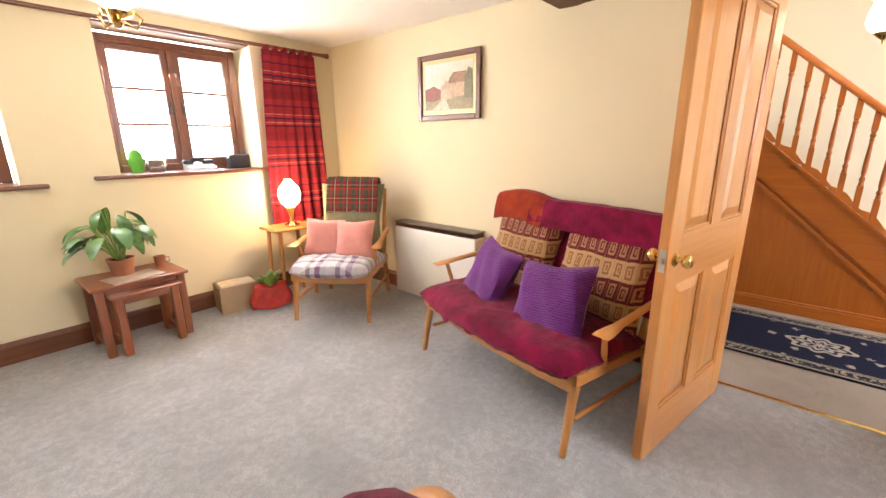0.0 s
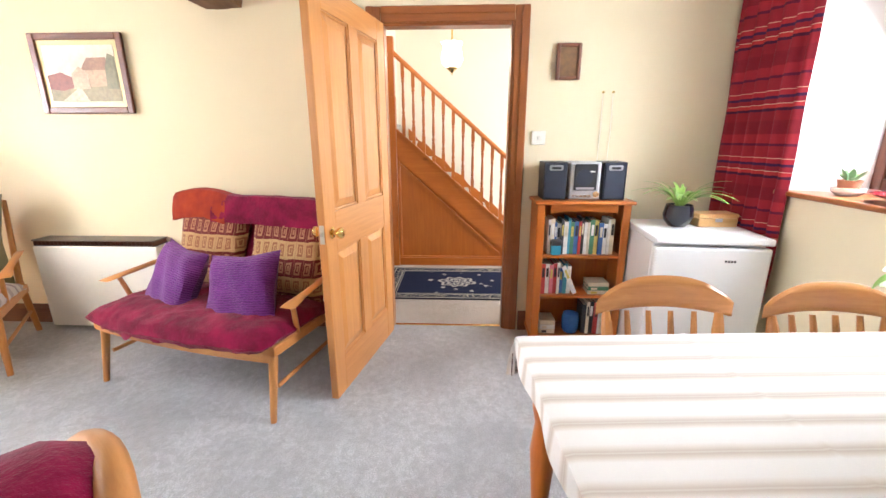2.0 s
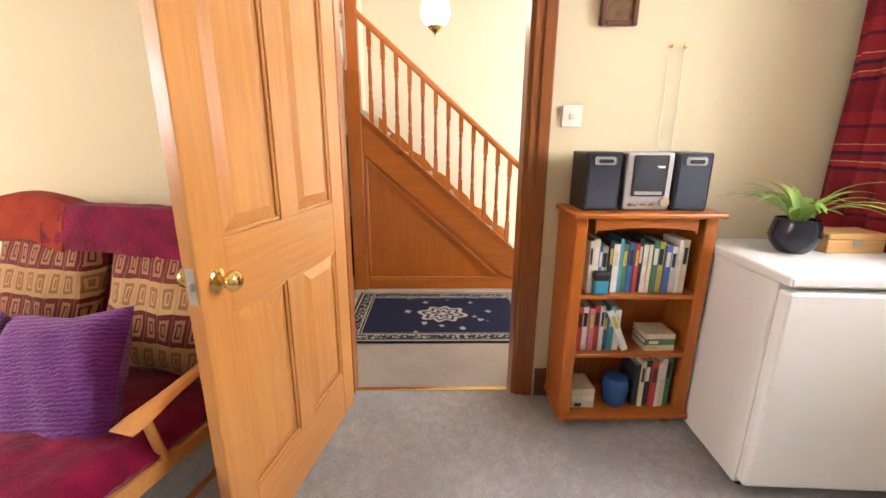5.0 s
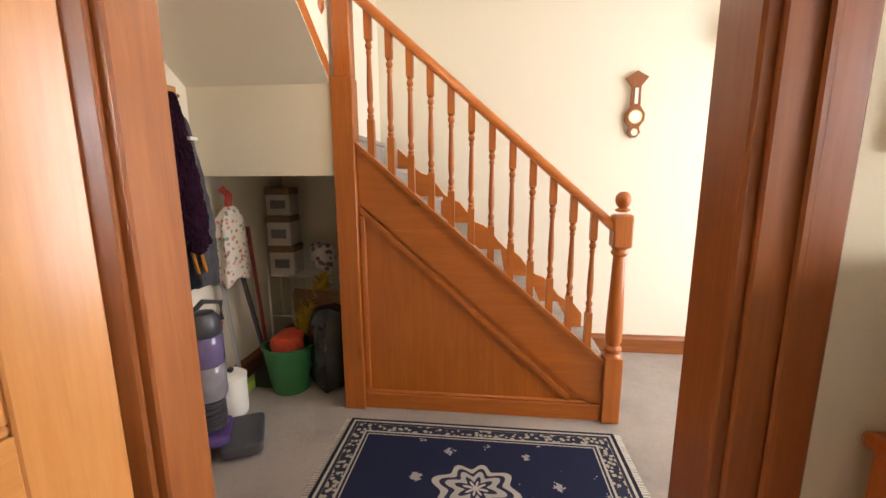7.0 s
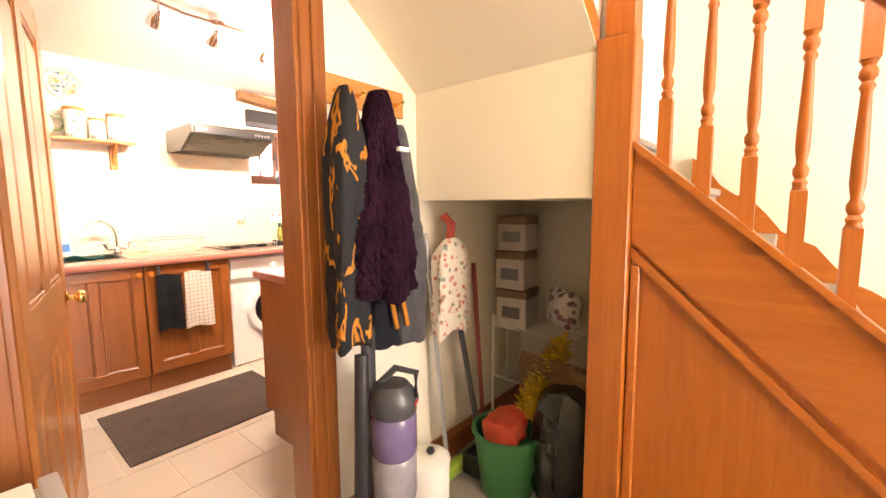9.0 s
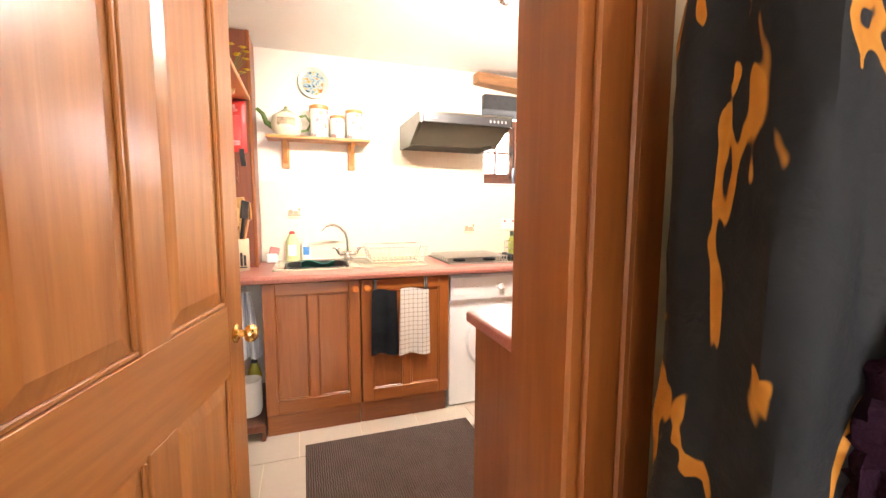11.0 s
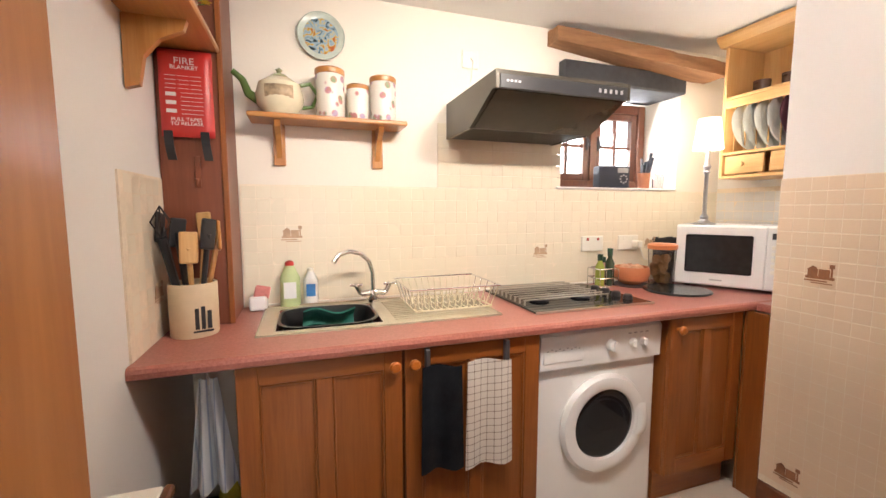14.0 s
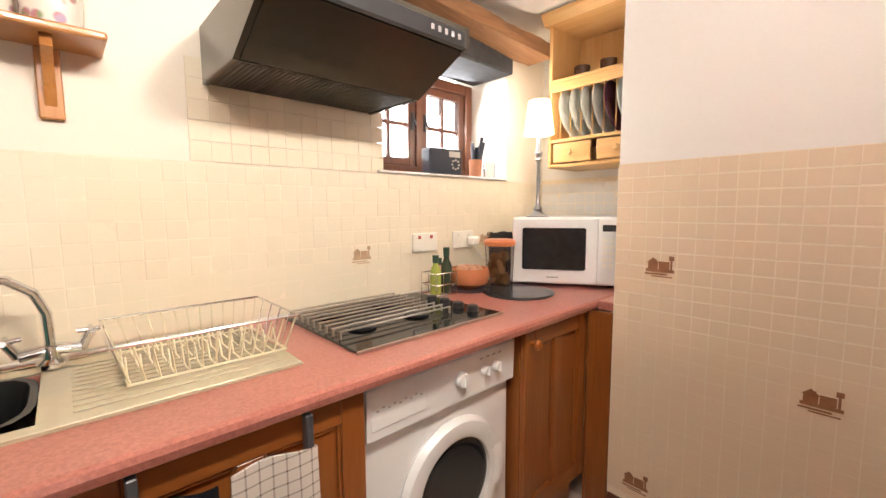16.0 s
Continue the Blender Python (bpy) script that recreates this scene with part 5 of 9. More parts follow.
bm = B(); lathe(bm, [(0, 0), (0.04, 0), (0.045, 0.03), (0.06, 0.08), (0.045, 0.14), (0.015, 0.17), (0, 0.172)], seg=16); bmesh.ops.scale(bm, vec=(1, 0.45, 1), verts=bm.verts); part("body", bm, plain("green_glass", (0.10, 0.42, 0.05), 0.12), gv, "", True)
bm = B(); lathe(bm, [(0, 0), (0.04, 0), (0.062, 0.018), (0.064, 0.034), (0.058, 0.036), (0.052, 0.012), (0, 0.010)], seg=24)
ob = part("bowl", bm, CERAMIC, None, "", True); ob.location = (3.36, -0.60, 1.07); tagged(ob, "small white glazed bowl under a succulent", "bowl")
small_pot(pose(3.36, -0.60, 1.0805), TERRA, 0.045, 0.06, "small succulent in a terracotta pot on the sill", LEAF_E, 14, 0.06, 0.022)
BURG = plain("burgundy_glaze", (0.20, 0.012, 0.022), 0.1, 0, 0.1, 12)
tr = thing("serving_plate", "round burgundy glazed plate under a bottle vase", "plate", pose(3.0, -0.61, 1.07) @ Matrix.Diagonal((1.32, 0.85, 1, 1)))
bm = B(); lathe(bm, [(0, 0), (0.08, 0), (0.10, 0.012), (0.165, 0.03), (0.17, 0.036), (0.16, 0.036), (0.1, 0.018), (0, 0.012)], seg=36); part("dish", bm, BURG, tr, "", True)
bv = thing("bottle_vase", "burgundy glazed onion-shaped bottle vase with a tall neck", "vase", pose(3.0, -0.61, 1.083) @ Matrix.Diagonal((0.90, 0.90, 1.06, 1)))
bm = B(); lathe(bm, [(0, 0), (0.10, 0), (0.118, 0.02), (0.125, 0.06), (0.105, 0.11), (0.06, 0.15), (0.03, 0.18), (0.021, 0.22), (0.017, 0.38), (0.019, 0.385), (0.015, 0.385), (0.012, 0.2), (0, 0.19)], seg=32); part("body", bm, BURG, bv, "", True)
small_pot(pose(2.63, -0.60, 1.07), plain("slate_glaze", (0.06, 0.07, 0.09), 0.3), 0.075, 0.11, "grey-leaved succulent in a dark glazed pot on the sill", plain("grey_succulent", (0.22, 0.24, 0.22), 0.6), 34, 0.10, 0.03)

# bookcase, books, stereo
bc = thing("bookcase", "small orange pine bookcase, full of books", "bookcase", pose(3.965, 0.455, 0, 0, 0, -90))
bw, bd, bh = 0.535, 0.22, 0.945
for x in (-1, 1):
    bm = B(); box(bm, x * bw / 2 - 0.012, -bd / 2, 0.05, x * bw / 2 + 0.012, bd / 2, bh, 0.003); part("side", bm, PINE[2], bc)
    bm = B(); box(bm, x * (bw / 2 - 0.012) - 0.024, -bd / 2 - 0.012, 0.075, x * (bw / 2 - 0.012) + 0.024, -bd / 2 - 0.0008, bh, 0.004); part("front_stile", bm, PINE[2], bc)
    for y in (-1, 1):
        bm = B(); lathe(bm, [(0, 0), (0.02, 0), (0.032, 0.02), (0.03, 0.045), (0.018, 0.05)], (x * 0.22, y * 0.07, 0), 14); part("bun_foot", bm, PINE[2], bc, "", True)
bm = B(); box(bm, -bw / 2 - 0.03, -bd / 2 - 0.04, bh, bw / 2 + 0.03, bd / 2, bh + 0.022, 0.008, 2); part("top", bm, PINE[0], bc)
bm = B(); box(bm, -bw / 2 - 0.02, -bd / 2 - 0.03, 0.05, bw / 2 + 0.02, bd / 2, 0.074, 0.007, 2); part("plinth", bm, PINE[0], bc)
bm = B()
arc = [(-0.20, bh - 0.001), (-0.20, bh - 0.065)] + [(-0.19 + i * 0.38 / 10, bh - 0.05 + 0.012 * math.sin(i * math.pi / 10)) for i in range(11)] + [(0.20, bh - 0.065), (0.20, bh - 0.001)]
prism(bm, [(a, c) for a, c in arc], 1, -bd / 2 - 0.011, -bd / 2 - 0.001); part("arched_rail", bm, PINE[0], bc)
bm = B(); box(bm, -bw / 2, bd / 2 - 0.008, 0.06, bw / 2, bd / 2 - 0.001, bh); part("back", bm, PINE[2], bc)
LEVELS = (0.076, 0.355, 0.622)
for z in LEVELS[1:]:
    bm = B(); box(bm, -bw / 2 + 0.013, -bd / 2 + 0.002, z - 0.019, bw / 2 - 0.013, bd / 2 - 0.01, z, 0.003); part("shelf", bm, PINE[0], bc)
BC_M = bc.matrix_basis.copy()
BOOKS = [plain("book_cover_" + n, c, 0.5, 0, 0.2, 40) for n, c in (("white", (0.68, 0.66, 0.62)), ("blue", (0.05, 0.12, 0.30)), ("red", (0.42, 0.04, 0.04)), ("black", (0.02, 0.02, 0.025)), ("green", (0.06, 0.18, 0.10)), ("teal", (0.06, 0.25, 0.32)), ("yellow", (0.55, 0.42, 0.10)), ("cream", (0.62, 0.54, 0.40)), ("pink", (0.55, 0.16, 0.2)))]
PAPER = plain("book_paper", (0.72, 0.66, 0.54), 0.8, 0, 0.1, 60)


def book(m, t, h, d, mat, label):
    e = thing("book", label, "book", m, "books in the pine bookcase")
    bm = B()
    box(bm, -t / 2, -d / 2, 0, -t / 2 + 0.002, d / 2, h); box(bm, t / 2 - 0.002, -d / 2, 0, t / 2, d / 2, h); box(bm, -t / 2 + 0.002, -d / 2, 0, t / 2 - 0.002, -d / 2 + 0.002, h)
    part("cover", bm, mat, e)
    bm = B(); box(bm, -t / 2 + 0.0022, -d / 2 + 0.0022, 0.003, t / 2 - 0.0022, d / 2 - 0.003, h - 0.003); part("page_block", bm, PAPER, e)
    if t > 0.014:
        bm = B(); box(bm, -t * 0.3, -d / 2 - 0.0006, h * 0.55, t * 0.3, -d / 2, h * 0.86); part("spine_label", bm, BOOKS[RND.choice((0, 3, 6, 7))], e)
    return e

names = ["white", "blue", "red", "black", "green", "teal", "yellow", "cream", "pink"]
def row(x0, x1, z, hmin, hmax, picks, tilt=0):
    x = x0
    k = 0
    while x < x1:
        t = RND.uniform(0.013, 0.027)
        i = picks[k % len(picks)]
        book(BC_M @ pose(x + t / 2, -0.012 + RND.uniform(-0.008, 0.008), z + 0.0005, 0, 0, 0), t, RND.uniform(hmin, hmax), 0.13, BOOKS[i], names[i] + "-spined paperback standing in the pine bookcase")
        x += t + 0.0012
        k += 1
row(-0.20, 0.20, LEVELS[2], 0.195, 0.23, (0, 7, 1, 0, 3, 0, 5, 4, 1, 2, 3, 0, 7, 4, 6, 1, 0))
row(-0.225, -0.05, LEVELS[1], 0.17, 0.21, (2, 0, 8, 2, 0, 1, 5, 0, 1))
book(BC_M @ pose(-0.005, -0.02, LEVELS[1] + 0.006, 0, -24, 0), 0.026, 0.20, 0.13, BOOKS[0], "white-spined book leaning against the others")
for k in range(3):
    book(BC_M @ pose(0.21, -0.02, LEVELS[1] + 0.012 + k * 0.0265, 0, -90, 0) @ pose(0, 0, 0), 0.024, 0.13, 0.12, BOOKS[(7, 4, 7)[k]], names[(7, 4, 7)[k]] + "-covered book lying flat in the bookcase")
row(0.06, 0.225, LEVELS[0], 0.20, 0.265, (3, 7, 3, 2, 0, 7, 4, 1))
for k in range(3):
    book(BC_M @ pose(-0.115, -0.02, LEVELS[0] + 0.014 + k * 0.0315, 0, -90, 0), 0.029, 0.10, 0.13, BOOKS[(7, 0, 7)[k]], "thick pale book lying flat on the bottom shelf")
bm = B(); lathe(bm, [(0, 0), (0.045, 0), (0.055, 0.02), (0.058, 0.10), (0.05, 0.13), (0.03, 0.14), (0, 0.14)], seg=18)
ob = part("jar", bm, plain("blue_glaze", (0.03, 0.10, 0.28), 0.2, 0, 0.2), None, "", True); ob.matrix_basis = BC_M @ pose(-0.005, -0.04, LEVELS[0] + 0.0005); tagged(ob, "squat blue glazed jar in the bookcase", "jar")
pch = thing("pouch", "small black and turquoise camera pouch in front of the books", "pouch", BC_M @ pose(-0.15, -0.098, LEVELS[2] + 0.001))
bm = B(); box(bm, -0.032, -0.018, 0, 0.032, 0.018, 0.085, 0.012, 2); part("body", bm, plain("turquoise_nylon", (0.03, 0.24, 0.36), 0.7), pch)
bm = B(); box(bm, -0.034, -0.021, 0.058, 0.034, 0.02, 0.1, 0.012, 2); part("flap", bm, BLACK, pch)

st = thing("stereo_unit", "silver and black stereo with two dark speakers beside it", "stereo", pose(3.962, 0.456, 0.967, 0, 0, -90) @ Matrix.Diagonal((1.07, 1.05, 1.07, 1)))
bm = B(); box(bm, -0.085, -0.08, 0.004, 0.085, 0.09, 0.21, 0.008, 2); part("case", bm, SILVER, st)
bm = B(); box(bm, -0.062, -0.083, 0.055, 0.062, -0.0805, 0.20, 0.004); part("front_panel", bm, BLACK, st)
bm = B(); box(bm, 0.0, -0.0845, 0.155, 0.05, -0.0832, 0.163); part("display", bm, IVORY, st)
bm = B(); lathe(bm, [(0, 0), (0.046, 0), (0.046, 0.004), (0, 0.005)], seg=24, m=pose(-0.006, -0.0805, 0.125, 90)); part("disc_window", bm, NAVY, st, "", True)
bm = B(); box(bm, -0.05, -0.0845, 0.06, 0.05, -0.0832, 0.072); part("cassette_slot", bm, SILVER, st)
bm = B(); rod(bm, (0.06, -0.08, 0.035), (0.06, -0.096, 0.035), 0.017, None, 18); part("volume_knob", bm, CHROME, st, "", True)
for k in range(5):
    bm = B(); box(bm, -0.07 + k * 0.022, -0.086, 0.02, -0.055 + k * 0.022, -0.08, 0.03, 0.002); part("button", bm, CHROME, st)
for x in (-0.165, 0.162):
    sp = thing("speaker", "dark navy bookshelf speaker with a silver lip", "speaker", pose(3.962, 0.456, 0.967, 0, 0, -90) @ Matrix.Diagonal((1.07, 1.05, 1.07, 1)) @ pose(x, 0, 0))
    bm = B(); box(bm, -0.065, -0.075, 0, 0.065, 0.085, 0.21, 0.005, 2); part("cabinet", bm, BLACK, sp)
    bm = B(); box(bm, -0.06, -0.081, 0.008, 0.06, -0.0755, 0.205, 0.006); part("grille", bm, NAVY, sp)
    bm = B(); box(bm, -0.038, -0.086, 0.165, 0.038, -0.0812, 0.195, 0.006); part("lip", bm, SILVER, sp)
    bm = B(); box(bm, -0.026, -0.089, 0.172, 0.026, -0.0862, 0.185, 0.004); part("port", bm, BLACK, sp)

# fridge and what stands on it
fr = thing("fridge", "plain white undercounter fridge beside the bookcase", "fridge", pose(3.71, -0.112, 0, 0, 0, -93.6) @ Matrix.Diagonal((1.03, 1, 1, 1)))
bm = B(); box(bm, -0.275, -0.21, 0.02, 0.275, 0.25, 0.80, 0.006); part("body", bm, WHITE, fr)
bm = B(); box(bm, -0.277, -0.265, 0.05, 0.277, -0.216, 0.785, 0.012, 2); part("door", bm, WHITE, fr)
bm = B(); box(bm, -0.28, -0.268, 0.80, 0.28, 0.255, 0.836, 0.008, 2); part("top", bm, WHITE, fr)
bm = B()
for k in range(4):
    box(bm, 0.06 + k * 0.014, -0.267, 0.71, 0.07 + k * 0.014, -0.2652, 0.722)
part("badge", bm, BLACK, fr)
bm = B(); box(bm, -0.25, -0.20, 0, 0.25, 0.2, 0.02); part("foot", bm, BLACK, fr)
leafy_pot("spider_plant", "spider plant in a round black glazed pot on the fridge", pose(3.76, -0.055, 0.836), plain("black_glaze", (0.015, 0.017, 0.028), 0.12), 0.075, 0.125, 30, 0.26, 0.022, LEAF_L, 0.75, 0.2, (0.4, 1.0), 0, 0.75)
wb = thing("wooden_box", "small pale wooden box on the fridge", "box", pose(3.79, -0.27, 0.836, 0, 0, -90))
bm = B(); box(bm, -0.11, -0.06, 0, 0.11, 0.06, 0.05, 0.004); part("body", bm, PALEPINE[0], wb)
bm = B(); box(bm, -0.113, -0.063, 0.052, 0.113, 0.063, 0.075, 0.005); part("lid", bm, PALEPINE[0], wb)
bm = B(); box(bm, -0.02, -0.066, 0.03, 0.02, -0.0635, 0.05, 0.001); part("clasp", bm, SILVER, wb)

# dining table, cloth, chairs, flowers
TM, TH = pose(2.074, 0.29, 0, 0, 0, 3.5), 0.745
dt = thing("dining_table", "wooden dining table under a cloth", "table", TM)
tw, tl = 0.48, 0.70
bm = B(); box(bm, -tw, -tl, TH - 0.028, tw, tl, TH, 0.006); part("tabletop", bm, PINE[1], dt)
for x in (-1, 1):
    for y in (-1, 1):
        bm = B(); lathe(bm, [(0.02, 0), (0.03, 0.06), (0.026, 0.2), (0.04, 0.4), (0.03, 0.5), (0.04, 0.55), (0.04, TH - 0.03)], (x * (tw - 0.07), y * (tl - 0.07), 0), 14); part("leg", bm, PINE[2], dt, "", True)
bm = B(); box(bm, -tw + 0.06, -tl + 0.06, TH - 0.12, tw - 0.06, tl - 0.06, TH - 0.03); part("apron", bm, PINE[1], dt)
CLOTH = banded("white_brown_banded_cloth", 0, 0.086, [(0.0, (0.84, 0.81, 0.77)), (0.38, (0.84, 0.81, 0.77)), (0.50, (0.70, 0.63, 0.55)), (0.60, (0.58, 0.50, 0.42)), (0.64, (0.68, 0.62, 0.55)), (0.68, (0.60, 0.52, 0.44)), (0.80, (0.74, 0.68, 0.61)), (0.92, (0.83, 0.80, 0.76))], 0.9, None, 0.3, 500, "LINEAR")
tc = thing("tablecloth", "white tablecloth with soft brown woven bands on the dining table", "tablecloth", TM @ pose(0, 0, TH))
bm = B()
def cloth(u, v):
    drop = 0.075
    def along(t, half):
        s = t * 2 * (half + drop) - (half + drop)
        if abs(s) <= half:
            return s, 0.0
        o = abs(s) - half
        return math.copysign(half + 0.006, s), o
    x, dx = along(u, tw + 0.008)
    y, dy = along(v, tl + 0.008)
    d = max(dx, dy)
    if dx > 0 and dy > 0:
        d = dx + dy
        x, y = x + math.copysign(0.16 * dy, x), y + math.copysign(0.16 * dx, y)
    wave = 0.007 * d / drop * math.sin(9 * (x if dy > dx else y) * 2.3)
    x, y = x + (wave if dx > 0 else 0), y + (wave if dy > 0 else 0)
    crease = 0.0035 * math.exp(-((x + 0.10) / 0.006) ** 2) + 0.003 * math.exp(-((y - 0.20) / 0.006) ** 2) + 0.0015 * (1 + noise.noise((x * 9, y * 9, 4)))
    return Vector((x, y, 0.0025 + crease - d))
grid_surface(bm, cloth, 90, 110, 0.0016)
part("cloth", bm, CLOTH, tc, "", True)
bm = B()
grid_surface(bm, lambda u, v: Vector((tw + 0.020 + 0.012 * math.sin(u * 5) * v, tl + 0.022 - u * 0.16, -0.055 - v * (0.085 - 0.05 * u))), 14, 8, 0.002)
part("hem", bm, banded("dark_check_hem", 2, 0.030, [(0, (0.62, 0.58, 0.54)), (0.45, (0.14, 0.09, 0.08)), (0.7, (0.40, 0.34, 0.30)), (0.85, (0.10, 0.07, 0.06))], 0.9, (1, 0.022, [(0, (0.6, 0.56, 0.52)), (0.5, (0.12, 0.08, 0.07))])), tc, "dark brown checked hem", True)


def spindle_chair(m):
    e = thing("dining_chair", "orange pine kitchen chair with turned back spindles, pushed to the table", "chair", m, "chairs at the dining table")
    bm = B()
    def seat(u, v, k):
        a, c = 2 * u - 1, 2 * v - 1
        w = 0.205 - 0.02 * v
        body = max(0, (1 - abs(a) ** 8) * (1 - abs(c) ** 8)) ** 0.5
        dish = 0.010 * (1 - a * a) * (1 - c * c) if k > 0 else 0
        return Vector((a * w, -0.2 + v * 0.4, 0.43 + k * 0.017 * body - dish))
    soft_slab(bm, seat, 16, 16); part("seat", bm, CHAIR_PINE[1], e, "", True)
    prof = [(0.013, 0), (0.018, 0.05), (0.014, 0.1), (0.02, 0.2), (0.014, 0.3), (0.018, 0.36), (0.015, 0.42)]
    for x in (-0.16, 0.16):
        for y in (-0.15, 0.15):
            bm = B(); lathe(bm, prof, seg=10); bmesh.ops.transform(bm, matrix=Matrix.Translation((x * 1.2, y * 1.2, 0)) @ Matrix.Shear("XY", 4, (-x * 0.5, -y * 0.5)), verts=bm.verts); part("leg", bm, CHAIR_PINE[2], e, "", True)
        bm = B(); rod(bm, (x * 1.12, -0.165, 0.17), (x * 1.12, 0.165, 0.17), 0.009); part("stretcher", bm, CHAIR_PINE[1], e, "", True)
    bm = B()
    def top(u, v, k):
        a = 2 * u - 1
        h = 0.105 * (1 - 0.55 * abs(a) ** 3)
        edge = max(0, (1 - abs(a) ** 14) * (1 - abs(2 * v - 1) ** 6)) ** 0.5
        return Vector((a * 0.205, 0.235 + 0.02 - 0.03 * (1 - a * a) * -1 + k * 0.012 * edge, 0.755 + v * h + 0.018 * (1 - a * a)))
    soft_slab(bm, top, 22, 8); part("top_rail", bm, CHAIR_PINE[0], e, "", True)
    for k in range(6):
        x = -0.165 + k * 0.066
        yt = 0.255 + 0.03 * (1 - (x / 0.205) ** 2)
        d = Vector((x * 1.04 - x * 0.92, yt - 0.172, 0.33))
        bm = B(); lathe(bm, [(0.008, 0), (0.008, 0.08), (0.011, 0.14), (0.008, 0.2), (0.010, 0.27), (0.008, 0.335)] if 0 < k < 5 else [(0.013, 0), (0.014, 0.1), (0.019, 0.17), (0.013, 0.2), (0.018, 0.25), (0.018, 0.28), (0.012, 0.335)], seg=8, m=Matrix.Translation((x * 0.92, 0.172, 0.444)) @ d.to_track_quat("Z", "Y").to_matrix().to_4x4())
        part("spindle", bm, CHAIR_PINE[2], e, "", True)
    return e

ch = spindle_chair(pose(2.352, 0.55, 0, 0, 0, -90) @ Matrix.Diagonal((1.05, 1.05, 1.03, 1)))
copy_thing(ch, pose(2.385, -0.017, 0, 0, 0, -90) @ Matrix.Diagonal((1.03, 1.05, 0.965, 1)))

jug = thing("flower_jug", "white ceramic jug of mixed green and mauve flowers on the tablecloth", "flowers", pose(2.148, 0.168, TH + 0.0065, 0, 0, 255) @ Matrix.Diagonal((0.88, 0.88, 0.9, 1)))
bm = B(); lathe(bm, [(0, 0), (0.066, 0), (0.073, 0.012), (0.074, 0.06), (0.063, 0.13), (0.049, 0.19), (0.047, 0.21), (0.053, 0.228), (0.049, 0.228), (0.043, 0.21), (0.045, 0.19), (0.058, 0.13), (0.068, 0.06), (0, 0.02)], seg=28)
for v in bm.verts:
    if v.co.z > 0.20 and v.co.x < -0.03:
        v.co.x -= 0.018 * (v.co.z - 0.20) / 0.028
tube(bm, [(0.046, 0.0, 0.205), (0.085, 0, 0.20), (0.098, 0, 0.15), (0.090, 0, 0.10), (0.068, 0, 0.07)], 0.008, 8); part("jug", bm, CERAMIC, jug, "", True)


def sprays(bm, bs, n, lean, reach, size, width, lift, seed, per=6):
    """Leafy sprays that leave the jug's mouth towards one side."""
    rnd = random.Random(seed)
    for k in range(n):
        a = lean + rnd.uniform(-1.1, 1.1)
        r = reach * rnd.uniform(0.45, 1.0)
        tip = Vector((r * math.cos(a), r * math.sin(a), 0.23 + lift * rnd.uniform(0.25, 1.0) * (1.15 - 0.5 * r / reach)))
        root = Vector((0.02 * math.cos(a), 0.02 * math.sin(a), 0.10))
        mid = Vector((tip.x * 0.45, tip.y * 0.45, 0.5 * (0.23 + tip.z) + 0.03))
        tube(bs, [root, Vector((0.03 * math.cos(a), 0.03 * math.sin(a), 0.22)), mid, tip], 0.0026, 5, 0.0014)
        for q in range(per):
            t = 0.3 + 0.7 * q / (per - 1)
            base = mid.lerp(tip, t) if t > 0.4 else Vector((0.03 * math.cos(a), 0.03 * math.sin(a), 0.24)).lerp(mid, t * 1.5)
            b2 = a + (1 if q % 2 else -1) * rnd.uniform(0.5, 1.5)
            out = Vector((math.cos(b2), math.sin(b2), rnd.uniform(-0.55, 0.45))).normalized()
            leaf(bm, base, base + out * size * rnd.uniform(0.7, 1.15), width * rnd.uniform(0.75, 1.1), rnd.uniform(0.02, 0.2), 0.2, 7)


def heads(bm, bs, n, centre, spread, grain, seed):
    """Clustered flower heads of many tiny buds."""
    rnd = random.Random(seed)
    for k in range(n):
        c = Vector(centre) + Vector((rnd.uniform(-1, 1) * spread, rnd.uniform(-1, 1) * spread, rnd.uniform(-0.6, 0.8) * spread))
        tube(bs, [(0, 0, 0.12), (c.x * 0.4, c.y * 0.4, 0.23), c], 0.0022, 5)
        for q in range(34):
            d = Vector((rnd.gauss(0, 1), rnd.gauss(0, 1), rnd.gauss(0.2, 0.7))).normalized() * rnd.uniform(0.014, 0.036)
            for w in range(3):
                e2 = Vector((rnd.gauss(0, 1), rnd.gauss(0, 1), rnd.gauss(0.5, 1))).normalized()
                leaf(bm, c + d, c + d + e2 * grain, grain * 0.8, 0.1, 0.3, 2)


bs, bl, be, bf, bg = B(), B(), B(), B(), B()
sprays(bl, bs, 9, 2.9, 0.17, 0.08, 0.045, 0.15, 3)
sprays(be, bs, 15, 0.1, 0.31, 0.105, 0.06, 0.20, 5)
heads(bf, bs, 7, (-0.055, 0.0, 0.365), 0.055, 0.010, 7)
heads(bg, bs, 6, (0.015, -0.02, 0.315), 0.055, 0.014, 8)
heads(bg, bs, 3, (0.20, -0.03, 0.30), 0.045, 0.013, 9)
part("stems", bs, LEAF, jug); part("green_leaves", bl, LEAF_L, jug, "", True); part("grey_green_leaves", be, LEAF_E, jug, "", True)
part("mauve_flowers", bf, plain("mauve_flower", (0.30, 0.20, 0.26), 0.8, 0, 0.4), jug, "dusty mauve flower heads"); part("green_flowers", bg, plain("lime_flower", (0.34, 0.47, 0.08), 0.8, 0, 0.3), jug, "lime green flower heads")

